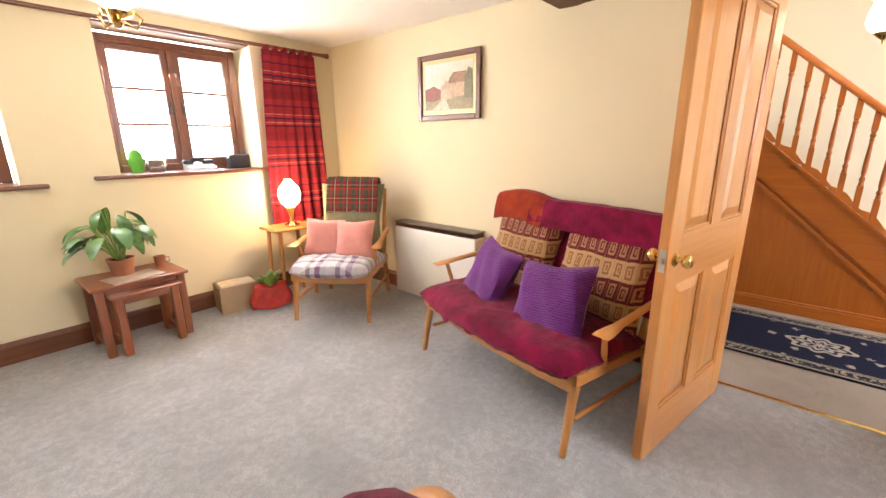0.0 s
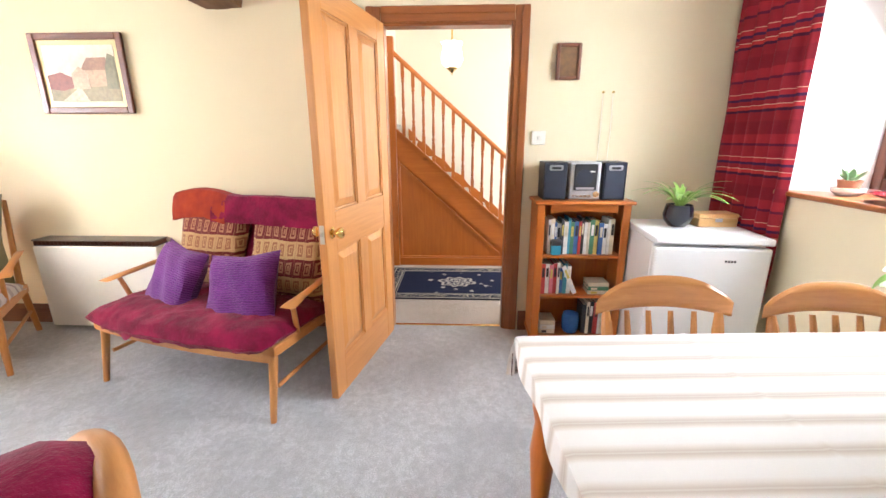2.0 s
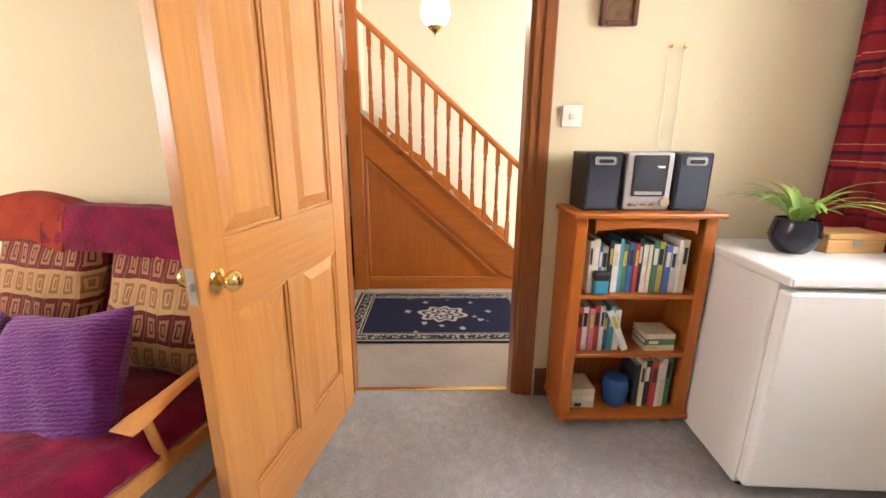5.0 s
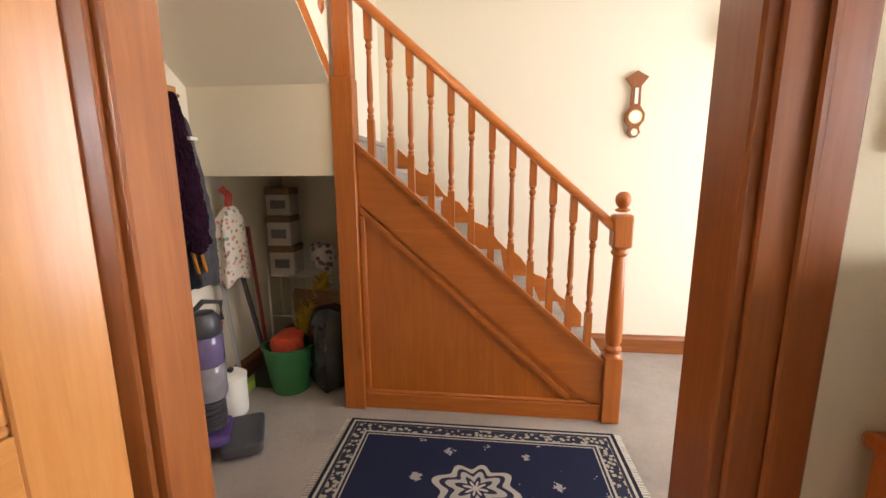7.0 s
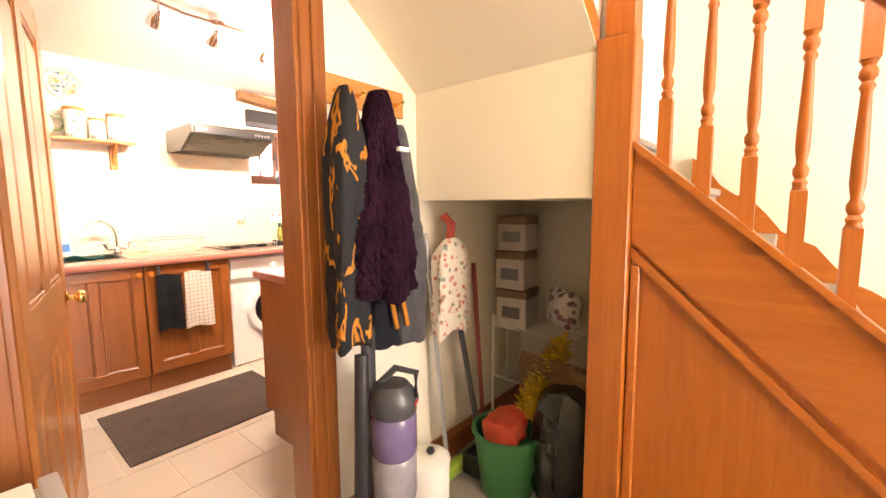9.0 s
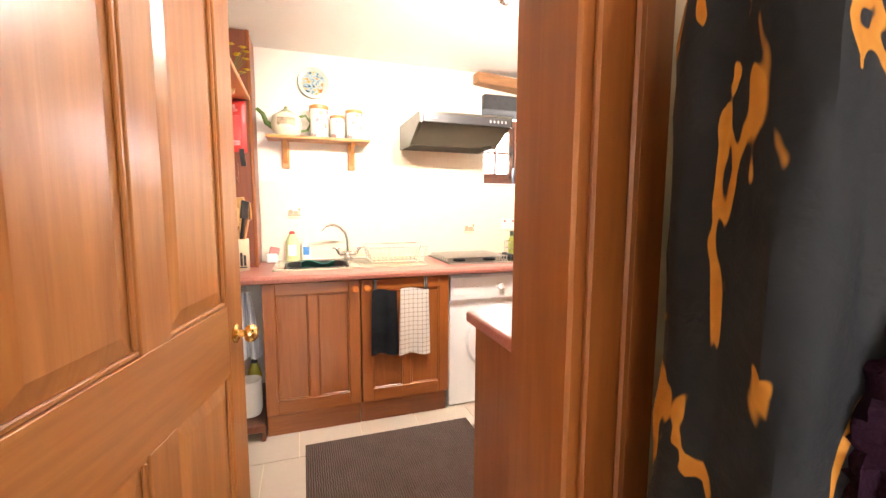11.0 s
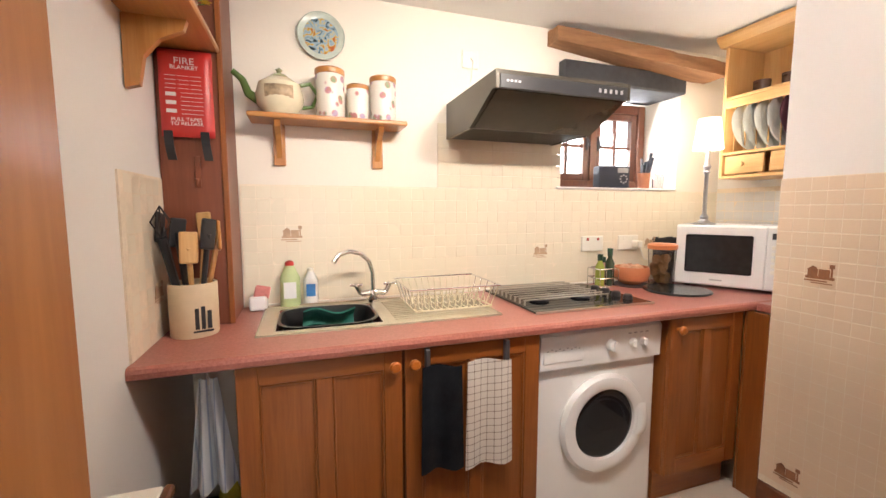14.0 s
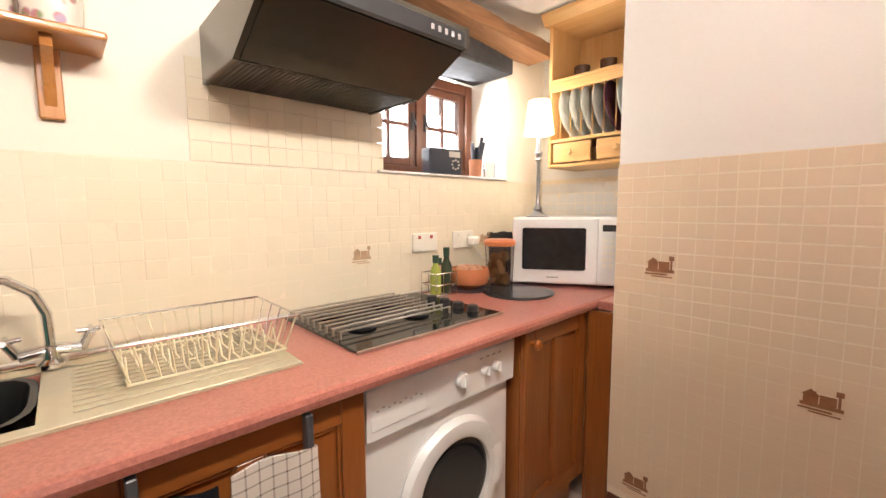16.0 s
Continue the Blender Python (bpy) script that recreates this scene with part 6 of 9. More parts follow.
# ---- hall things ----
def rug_mat(name, hw, hl):
    """Navy rug with a pale key border and a centre medallion; x runs across, y along."""
    m, nt, b = mat_base(name, 1.0, 0, 0.05)
    tc = nt.nodes.new("ShaderNodeTexCoord")
    sep = nt.nodes.new("ShaderNodeSeparateXYZ")
    nt.links.new(tc.outputs["Object"], sep.inputs[0])
    ax, ay = maths(nt, "ABSOLUTE", sep.outputs[0]), maths(nt, "ABSOLUTE", sep.outputs[1])
    edge = maths(nt, "MINIMUM", maths(nt, "SUBTRACT", hw, ax), maths(nt, "SUBTRACT", hl, ay))
    base = ramp(nt, maths(nt, "DIVIDE", edge, 0.2), [(0.0, (0.02, 0.022, 0.035)), (0.09, (0.50, 0.46, 0.38)), (0.15, (0.03, 0.032, 0.05)), (0.22, (0.40, 0.36, 0.28)), (0.5, (0.45, 0.42, 0.35)), (0.55, (0.02, 0.024, 0.045)), (0.6, (0.45, 0.42, 0.36)), (0.63, (0.018, 0.022, 0.05))], "CONSTANT")
    chk = nt.nodes.new("ShaderNodeTexVoronoi")
    chk.inputs["Scale"].default_value = 42
    nt.links.new(tc.outputs["Object"], chk.inputs["Vector"])
    inborder = maths(nt, "MULTIPLY", maths(nt, "GREATER_THAN", edge, 0.046), maths(nt, "LESS_THAN", edge, 0.10))
    motif = maths(nt, "MULTIPLY", inborder, maths(nt, "GREATER_THAN", chk.outputs["Distance"], 0.42))
    col = mixc(nt, motif, base, (0.03, 0.033, 0.055))
    rad = maths(nt, "SQRT", maths(nt, "ADD", maths(nt, "MULTIPLY", ax, ax), maths(nt, "MULTIPLY", maths(nt, "MULTIPLY", ay, ay), 0.55)))
    ang = maths(nt, "ARCTAN2", sep.outputs[1], sep.outputs[0])
    pet = maths(nt, "ADD", rad, maths(nt, "MULTIPLY", maths(nt, "SINE", maths(nt, "MULTIPLY", ang, 8.0)), 0.016))
    med = ramp(nt, maths(nt, "DIVIDE", pet, 0.2), [(0.0, (0.5, 0.46, 0.4)), (0.12, (0.03, 0.03, 0.06)), (0.25, (0.42, 0.4, 0.36)), (0.4, (0.03, 0.03, 0.06)), (0.5, (0.45, 0.42, 0.36)), (0.62, (0.018, 0.022, 0.05))], "CONSTANT")
    col = mixc(nt, maths(nt, "LESS_THAN", pet, 0.125), col, med)
    infield = maths(nt, "MULTIPLY", maths(nt, "GREATER_THAN", edge, 0.13), maths(nt, "GREATER_THAN", pet, 0.14))
    v2 = nt.nodes.new("ShaderNodeTexVoronoi")
    v2.inputs["Scale"].default_value = 9
    nt.links.new(tc.outputs["Object"], v2.inputs["Vector"])
    v3 = maths(nt, "ADD", v2.outputs["Distance"], maths(nt, "MULTIPLY", maths(nt, "SUBTRACT", noise_tex(nt, tc.outputs["Object"], 70, 2), 0.5), 0.5))
    col = mixc(nt, maths(nt, "MULTIPLY", infield, maths(nt, "LESS_THAN", v3, 0.2)), col, (0.38, 0.36, 0.33))
    n = noise_tex(nt, tc.outputs["Object"], 300, 3, 0.7)
    col = mixc(nt, maths(nt, "MULTIPLY", n, 0.3), col, (0.02, 0.02, 0.02))
    nt.links.new(col, b.inputs["Base Color"])
    bump(nt, b, n, 0.8, 0.004)
    return m

RW, RL = 0.43, 0.66
rg = thing("hall_rug", "navy patterned rug with a pale key border on the hall carpet", "rug", pose(5.05, 1.225, 0.0, 0, 0, 0))
bm = B(); box(bm, -RW, -RL, 0.0005, RW, RL, 0.011, 0.004); part("rug_weave", bm, rug_mat("navy_medallion_rug", RW, RL), rg)
bm = B()
for k in range(60):
    x = -RW + 0.006 + k * (2 * RW - 0.012) / 59
    for s in (-1, 1):
        rod(bm, (x, s * RL, 0.005), (x + 0.004 * math.sin(k * 5), s * (RL + 0.03), 0.002), 0.0022, None, 4)
ob = part("fringe", bm, IVORY, rg)
ob["kind"] = "stuff"
dm = thing("door_mat", "grey-brown door mat with a darker border", "mat", pose(6.02, -0.62, 0, 0, 0, 8))
bm = B(); box(bm, -0.46, -0.33, 0.0005, 0.46, 0.33, 0.008, 0.003); part("border", bm, carpet("dark_mat", (0.16, 0.13, 0.11), (0.09, 0.075, 0.065), (0.12, 0.1, 0.09)), dm)
bm = B(); box(bm, -0.38, -0.25, 0.0085, 0.38, 0.25, 0.011, 0.002); part("centre", bm, carpet("brown_mat", (0.36, 0.31, 0.26), (0.24, 0.2, 0.17), (0.3, 0.26, 0.22)), dm)
wl = thing("pendant_light", "hall pendant with a lit frilled glass shade over a brass cup", "ceiling light", pose(5.05, 1.28, 1.835))
bm = B(); lathe(bm, [(0, 0), (0.004, 0.004), (0.005, 0.018), (0.012, 0.026), (0.022, 0.034), (0.048, 0.058), (0.05, 0.062), (0, 0.064)], seg=20)
part("cup", bm, BRASS, wl, "polished brass cup with a pointed finial", True)
bm = B(); rod(bm, (0, 0, 0.06), (0, 0, 0.745), 0.007); part("stem", bm, BRASS, wl, "", True)
bm = B(); lathe(bm, [(0, 0.765), (0.05, 0.765), (0.052, 0.758), (0.03, 0.738), (0.012, 0.73), (0, 0.73)], seg=20); part("ceiling_rose", bm, BRASS, wl, "", True)
bm = B()
frill = []
for r, z, wave in ((0.046, 0.062, 0), (0.072, 0.085, 0), (0.088, 0.12, 0), (0.085, 0.16, 0.002), (0.07, 0.20, 0.004), (0.066, 0.225, 0.006), (0.082, 0.25, 0.011)):
    frill.append([bm.verts.new(((r + wave * math.sin(8 * k * math.pi / 24)) * math.cos(k * math.pi / 24), (r + wave * math.sin(8 * k * math.pi / 24)) * math.sin(k * math.pi / 24), z)) for k in range(48)])
for lo, hi in zip(frill, frill[1:]):
    for k in range(48):
        bm.faces.new((lo[k], lo[(k + 1) % 48], hi[(k + 1) % 48], hi[k]))
part("shade", bm, glow("lit_frilled_glass", (1.0, 0.88, 0.68), 5.0), wl, "glowing frilled glass shade", True).visible_shadow = False
ba = thing("barometer", "banjo barometer in dark wood with brass dials", "barometer", pose(6.495, 0.255, 1.50, 0, 0, -90))
bm = B()
prism(bm, [(-0.04, 0.03), (-0.015, 0.0), (0.015, 0), (0.04, 0.03), (0.03, 0.065), (0.06, 0.11), (0.062, 0.15), (0.03, 0.20), (0.028, 0.32), (0.07, 0.375), (0, 0.415), (-0.07, 0.375), (-0.028, 0.32), (-0.03, 0.20), (-0.062, 0.15), (-0.06, 0.11), (-0.03, 0.065)], 1, -0.025, -0.001); part("case", bm, CAB[2], ba)
for z, r in ((0.13, 0.045), (0.033, 0.024)):
    bm = B(); rod(bm, (0, -0.025, z), (0, -0.034, z), r, None, 24); part("bezel", bm, BRASS, ba, "", True)
    bm = B(); rod(bm, (0, -0.0342, z), (0, -0.0355, z), r * 0.85, None, 24); part("dial", bm, IVORY, ba)
bm = B(); box(bm, -0.012, -0.031, 0.21, 0.012, -0.0255, 0.31, 0.003); part("thermometer", bm, IVORY, ba)
ft = thing("door_stop", "small grey stone door stop by the skirting", "door stop", pose(6.42, -0.50, 0))
bm = B(); lathe(bm, [(0, 0), (0.05, 0), (0.055, 0.03), (0.04, 0.06), (0.045, 0.075), (0.02, 0.09), (0, 0.092)], seg=12); part("body", bm, plain("grey_stone", (0.2, 0.2, 0.2), 0.8, 0, 0.3), ft, "", True)
hh = thing("hall_heater", "low white storage heater in the hall", "heater", pose(4.192, 2.22, 0, 0, 0, 90))
bm = B(); box(bm, -0.37, -0.205, 0.02, 0.37, -0.003, 0.70, 0.008, 2); part("body", bm, IVORY, hh)
bm = B(); box(bm, -0.372, -0.17, 0.702, 0.372, -0.003, 0.715, 0.004); part("top", bm, IVORY, hh)
bm = B(); box(bm, -0.372, -0.208, 0.704, 0.372, -0.178, 0.717, 0.003); part("grille", bm, SILVER, hh)

# coat rack and coats
rk = thing("coat_rack", "honey pine coat rail with brass pegs", "coat rack", pose(5.31, 2.708, 1.585))
bm = B(); box(bm, -0.19, -0.018, 0, 0.19, -0.001, 0.10, 0.004); part("board", bm, HONEY[0], rk)
for k in range(4):
    bm = B(); tube(bm, [(-0.14 + k * 0.093, -0.018, 0.045), (-0.14 + k * 0.093, -0.05, 0.04), (-0.14 + k * 0.093, -0.066, 0.052)], 0.008, 8); part("peg", bm, BRASS, rk, "", True)


def hung_coat(label, m, w, h, d, mat, seed, name="coat", folds=5, shag=0.0, neck=0.16):
    """A coat hanging from a peg at the origin, falling in folds."""
    e = thing(name, label, "coat", m)
    bm = B()
    nv, nu = (30, 44) if not shag else (90, 110)
    rings = []
    for j in range(nv + 1):
        v = j / nv
        z = -v * h
        sh = min(1, (v / neck)) ** 0.6
        ww, dd = w * (0.22 + 0.78 * sh) * (1 + 0.12 * v), d * (0.35 + 0.65 * sh)
        ring = []
        for i in range(nu):
            a = 2 * math.pi * i / nu
            r = 1 + 0.13 * math.sin(folds * a + seed + 1.5 * v) * min(1, v * 3) + 0.10 * noise.noise((math.cos(a) * 2, math.sin(a) * 2 + seed, v * 5))
            r += 0.085 * noise.noise((math.cos(a) * 6, math.sin(a) * 6 + seed, v * 18)) * min(1, v * 6)
            r += shag * noise.noise((math.cos(a) * 22, math.sin(a) * 22 + seed, v * 62))
            zz = z + (0.035 * noise.noise((math.cos(a) * 1.5 + seed, math.sin(a) * 1.5, 3)) if j > nv - 3 else 0)
            ring.append(bm.verts.new((ww / 2 * math.cos(a) * r, -d * 0.62 + dd / 2 * math.sin(a) * r, zz)))
        rings.append(ring)
    for a, b in zip(rings, rings[1:]):
        for i in range(nu):
            bm.faces.new((a[i], b[i], b[(i + 1) % nu], a[(i + 1) % nu]))
    bm.faces.new(rings[0]); bm.faces.new(rings[-1][::-1])
    for v in bm.verts:
        v.co.y = min(v.co.y, 0.02)
    part("body", bm, mat, e, "", True)
    return e

DKC = fabric("black_waterproof", (0.016, 0.018, 0.022), (0.008, 0.009, 0.012), 60, 0.75, 0.0)
ORG = fabric("orange_trim", (0.55, 0.23, 0.03), (0.4, 0.15, 0.02), 90, 0.7, 0.1)
FLEECE = fabric("aubergine_fleece", (0.030, 0.008, 0.020), (0.010, 0.003, 0.008), 70, 1.0, 0.0, 1.0)
GREYC = fabric("grey_waterproof", (0.10, 0.095, 0.10), (0.05, 0.05, 0.055), 60, 0.6, 0.1)
def jacket_cloth():
    """Black shell cloth with torn-edged orange panels."""
    m, nt, b = mat_base("black_orange_shell", 0.7, 0, 0.2)
    v = coords(nt, (1, 1, 0.34))
    w = noise_tex(nt, v, 19, 2, 0.5, 1.2)
    f = noise_tex(nt, coords(nt), 70, 3)
    col = ramp(nt, w, [(0.0, (0.016, 0.018, 0.022)), (0.545, (0.012, 0.013, 0.016)), (0.56, (0.55, 0.23, 0.03)), (0.64, (0.48, 0.18, 0.02)), (0.66, (0.014, 0.015, 0.02))])
    col = mixc(nt, maths(nt, "MULTIPLY", f, 0.35), col, (0.01, 0.01, 0.012))
    nt.links.new(col, b.inputs["Base Color"])
    bump(nt, b, f, 0.5, 0.004)
    return m

c1 = hung_coat("black waterproof jacket with orange panels hanging from the rack", pose(5.107, 2.64, 1.605), 0.118, 0.81, 0.14, jacket_cloth(), 1.0, neck=0.25)
c2 = hung_coat("aubergine fleece jacket hanging from the rack", pose(5.208, 2.63, 1.602), 0.20, 0.65, 0.19, FLEECE, 2.3, shag=0.11, neck=0.75)
bm = B(); box(bm, 0.01, -0.200, -0.19, 0.055, -0.185, -0.176, 0.001); part("chest_logo", bm, IVORY, c2, "small pale chest badge")
c3 = hung_coat("grey waterproof coat hanging behind the fleece", pose(5.335, 2.655, 1.52), 0.18, 0.77, 0.15, GREYC, 4.0, neck=0.6)
c4 = hung_coat("black jacket with orange cords hanging low on the rack", pose(5.26, 2.665, 1.40), 0.22, 0.63, 0.15, DKC, 5.1, neck=0.5)
for x in (-0.02, 0.03):
    bm = B(); tube(bm, [(x - 0.03, -0.185, -0.42), (x - 0.02, -0.19, -0.50), (x, -0.186, -0.57)], 0.008, 6); part("cord", bm, ORG, c4, "orange cord")

# vacuum cleaner
vc = thing("vacuum_cleaner", "upright vacuum cleaner in black with a purple dust bin", "vacuum cleaner", pose(5.175, 2.45, 0, 0, 0, 28))
VIOLET = plain("violet_plastic", (0.10, 0.055, 0.19), 0.25, 0, 0.15)
SMOKE = plain("smoky_bin", (0.24, 0.22, 0.24), 0.10, 0, 0.4, 9)
GUN = plain("gunmetal_plastic", (0.05, 0.05, 0.055), 0.35, 0, 0.2)
bm = B(); box(bm, -0.145, -0.22, 0.015, 0.145, -0.04, 0.075, 0.025, 3); part("head", bm, GUN, vc)
bm = B(); box(bm, -0.10, -0.08, 0.06, 0.10, 0.06, 0.115, 0.02, 2); part("motor_cover", bm, VIOLET, vc)
for x in (-0.125, 0.125):
    bm = B(); rod(bm, (x - 0.02, 0.05, 0.06), (x + 0.02, 0.05, 0.06), 0.06, None, 20); part("wheel", bm, BLACK, vc, "", True)
for k in range(7):
    bm = B(); lathe(bm, [(0.052, 0), (0.062, 0.008), (0.062, 0.012), (0.052, 0.02)], (0, -0.01, 0.12 + k * 0.021), 20); part("hose_ring", bm, GUN, vc, "", True)
bm = B(); lathe(bm, [(0, 0.27), (0.068, 0.27), (0.074, 0.29), (0.074, 0.42), (0.068, 0.43), (0, 0.43)], (0, -0.01, 0), 24); part("dust_bin", bm, SMOKE, vc, "smoky clear dust bin", True)
bm = B(); lathe(bm, [(0.07, 0.431), (0.076, 0.44), (0.076, 0.56), (0.07, 0.57), (0, 0.57)], (0, -0.01, 0), 24); part("purple_canister", bm, plain("smoky_violet_bin", (0.14, 0.105, 0.20), 0.1, 0, 0.35, 9), vc, "smoky violet canister", True)
bm = B(); lathe(bm, [(0.072, 0.571), (0.078, 0.58), (0.074, 0.64), (0.05, 0.67), (0, 0.675)], (0, -0.01, 0), 24); part("canister_top", bm, GUN, vc, "", True)
bm = B(); tube(bm, [(0, 0.05, 0.65), (0.0, -0.02, 0.72), (0.0, -0.09, 0.71), (0, -0.085, 0.63)], 0.012, 8); part("carry_handle", bm, GUN, vc, "", True)
bm = B(); box(bm, -0.03, 0.055, 0.08, 0.03, 0.09, 0.85, 0.012, 2); part("spine", bm, GUN, vc)
bm = B(); tube(bm, [(-0.06, 0.07, 0.78), (-0.10, 0.06, 0.55), (-0.10, 0.07, 0.3), (-0.06, 0.06, 0.14)], 0.022, 10); part("hose", bm, BLACK, vc, "", True)
bm = B(); box(bm, -0.012, -0.088, 0.60, 0.03, -0.083, 0.612); part("red_mark", bm, plain("red_badge", (0.5, 0.04, 0.03), 0.4), vc)
bn = thing("pedal_bin", "small cream round bin with a black knob", "bin", pose(5.47, 2.56, 0))
bm = B(); lathe(bm, [(0, 0), (0.085, 0), (0.09, 0.01), (0.092, 0.20), (0, 0.2)], seg=28); part("body", bm, IVORY, bn, "", True)
bm = B(); lathe(bm, [(0.094, 0.201), (0.095, 0.215), (0.07, 0.232), (0, 0.238)], seg=28); part("lid", bm, IVORY, bn, "", True)
bm = B(); lathe(bm, [(0.01, 0.238), (0.018, 0.25), (0.014, 0.262), (0, 0.265)], (0, -0.02, 0), 12); part("knob", bm, BLACK, bn, "", True)

# understair store
def flower_print(name, base, scale, hues, rough, lo=0.30, hi=0.42):
    """Scattered blots of several hues on a plain ground."""
    m, nt, b = mat_base(name, rough)
    v = coords(nt)
    vo = nt.nodes.new("ShaderNodeTexVoronoi")
    vo.inputs["Scale"].default_value = scale
    nt.links.new(v, vo.inputs["Vector"])
    d = maths(nt, "ADD", vo.outputs["Distance"], maths(nt, "MULTIPLY", maths(nt, "SUBTRACT", noise_tex(nt, v, scale * 4, 2), 0.5), 0.3))
    blot = ramp(nt, d, [(lo, (1, 1, 1)), (hi, (0, 0, 0))])
    nt.links.new(mixc(nt, maths(nt, "MULTIPLY", blot, 0.85), base, ramp(nt, noise_tex(nt, v, scale * 0.6, 2), hues)), b.inputs["Base Color"])
    return m

OLDCARD = plain("dark_old_cardboard", (0.20, 0.13, 0.075), 0.9, 0, 0.3, 12)
def stick(name, label, cat, p0, p1, r, mat, head=None):
    e = thing(name, label, cat, Matrix.Translation(p0))
    d = Vector(p1) - Vector(p0)
    bm = B(); rod(bm, (0, 0, 0), d, r); part("handle", bm, mat, e, "", True)
    if head:
        bm = B(); box(bm, -head[0] / 2, -head[1] / 2, 0, head[0] / 2, head[1] / 2, head[2], 0.012, 2); part("head", bm, head[3], e)
    return e
TEAL = plain("teal_plastic", (0.02, 0.22, 0.26), 0.4)
LIME = plain("lime_plastic", (0.32, 0.48, 0.06), 0.4)
stick("broom", "broom with a steel handle leaning in the understair store", "broom", (5.66, 2.60, 0.0), (5.62, 2.69, 1.12), 0.011, SILVER, (0.24, 0.05, 0.06, LIME))
stick("mop", "dark mop with a teal grip leaning in the understair store", "mop", (5.83, 2.52, 0.0), (5.76, 2.68, 1.02), 0.014, GUN, (0.20, 0.12, 0.10, BLACK))
stick("dust_brush", "long brush with a red handle leaning in the understair store", "brush", (5.95, 2.60, 0.0), (5.98, 2.69, 0.95), 0.012, plain("dark_red_plastic", (0.25, 0.03, 0.03), 0.4), (0.16, 0.05, 0.05, BLACK))
ft2 = hung_coat("cream bag with red flowers hanging in the understair store", pose(5.70, 2.67, 1.10), 0.20, 0.42, 0.10, flower_print("cream_red_floral", (0.72, 0.66, 0.55), 36, [(0.40, (0.12, 0.26, 0.20)), (0.46, (0.55, 0.08, 0.07)), (0.58, (0.62, 0.22, 0.20))], 0.9), 1.1, "hanging_bag")
ft2["category"] = "bag"
bm = B(); tube(bm, [(0, -0.05, -0.02), (0.0, -0.06, 0.06), (-0.02, -0.03, 0.10)], 0.02, 8); part("strap", bm, plain("red_ribbon", (0.42, 0.05, 0.03), 0.7, 0, 0.5, 40), ft2, "red patterned strap", True)
bk = thing("bucket", "green plastic bucket holding cleaning things", "bucket", pose(5.77, 2.36, 0))
bm = B(); lathe(bm, [(0, 0), (0.11, 0), (0.145, 0.27), (0.155, 0.275), (0.155, 0.285), (0.138, 0.283), (0.105, 0.02), (0, 0.02)], seg=26); part("pail", bm, plain("green_plastic", (0.03, 0.16, 0.05), 0.4), bk, "", True)
bm = B(); pillow(bm, 0.20, 0.14, 0.16, pose(-0.02, 0, 0.22)); part("rag", bm, plain("red_cloth", (0.45, 0.05, 0.02), 0.8, 0, 0.4, 20), bk, "", True)
dust = thing("feather_duster", "yellow fluffy duster standing in the bucket", "duster", pose(5.83, 2.34, 0.22))
bm = B()
for k in range(420):
    t = k / 420
    a = k * 2.4
    c = Vector((0.02 + 0.16 * t, -0.02 - 0.10 * t, 0.10 + 0.28 * t))
    leaf(bm, c, c + Vector((0.06 * math.cos(a), 0.06 * math.sin(a), 0.02 + 0.05 * math.sin(k * 1.7))), 0.022, 0.1, n=3)
part("fluff", bm, plain("yellow_fluff", (0.62, 0.41, 0.02), 0.95, 0, 0.3), dust)
bm = B(); rod(bm, (0, 0, 0), (0.18, -0.12, 0.40), 0.008); part("handle", bm, BLACK, dust)
bbg = thing("bin_bag", "full dark plastic sack with yellow print in the understair store", "bag", pose(5.88, 2.12, 0))
bm = B(); soft_slab(bm, lambda u, v, k: Vector(((2 * u - 1) * 0.17 * (1 - 0.45 * v ** 3), k * 0.13 * max(0, (1 - abs(2 * u - 1) ** 4) * (1 - abs(2 * v - 1) ** 8)) ** 0.5 + 0.02 * noise.noise((u * 8, v * 8, k)), v * 0.50)), 20, 20); part("sack", bm, plain("black_polythene", (0.018, 0.02, 0.014), 0.22, 0, 0.4, 14, 0.7, 0.01), bbg, "", True)
bm = B(); grid_surface(bm, lambda u, v: Vector((-0.10 + u * 0.10, -0.135, 0.22 + v * 0.10 - u * 0.03)), 4, 4, 0.004); part("print", bm, plain("yellow_print", (0.42, 0.40, 0.05), 0.4, 0, 0.7, 80), bbg)
ws = thing("wire_shelf", "white wire shelf rack in the understair store", "shelf", pose(6.30, 2.44, 0))
for x in (-0.18, 0.18):
    for y in (-0.22, 0.22):
        bm = B(); rod(bm, (x, y, 0), (x, y, 0.66), 0.007, None, 8); part("leg", bm, IVORY, ws, "", True)
for z in (0.32, 0.60):
    bm = B()
    tube(bm, [(-0.18, -0.22, z), (0.18, -0.22, z), (0.18, 0.22, z), (-0.18, 0.22, z), (-0.18, -0.22, z)], 0.004, 6)
    part("shelf_rim", bm, IVORY, ws)
    for k in range(14):
        y = -0.20 + k * 0.0308
        bm = B(); rod(bm, (-0.18, y, z), (0.18, y, z), 0.0024, None, 5); part("wire", bm, IVORY, ws)
for k in range(6):
    bm = B(); rod(bm, (-0.18, -0.22 + k * 0.088, 0.32), (-0.18, -0.22 + k * 0.088, 0.60), 0.0022, None, 5); part("upright", bm, IVORY, ws)
PALECARD = plain("pale_printed_card", (0.50, 0.45, 0.38), 0.8, 0, 0.12, 12)
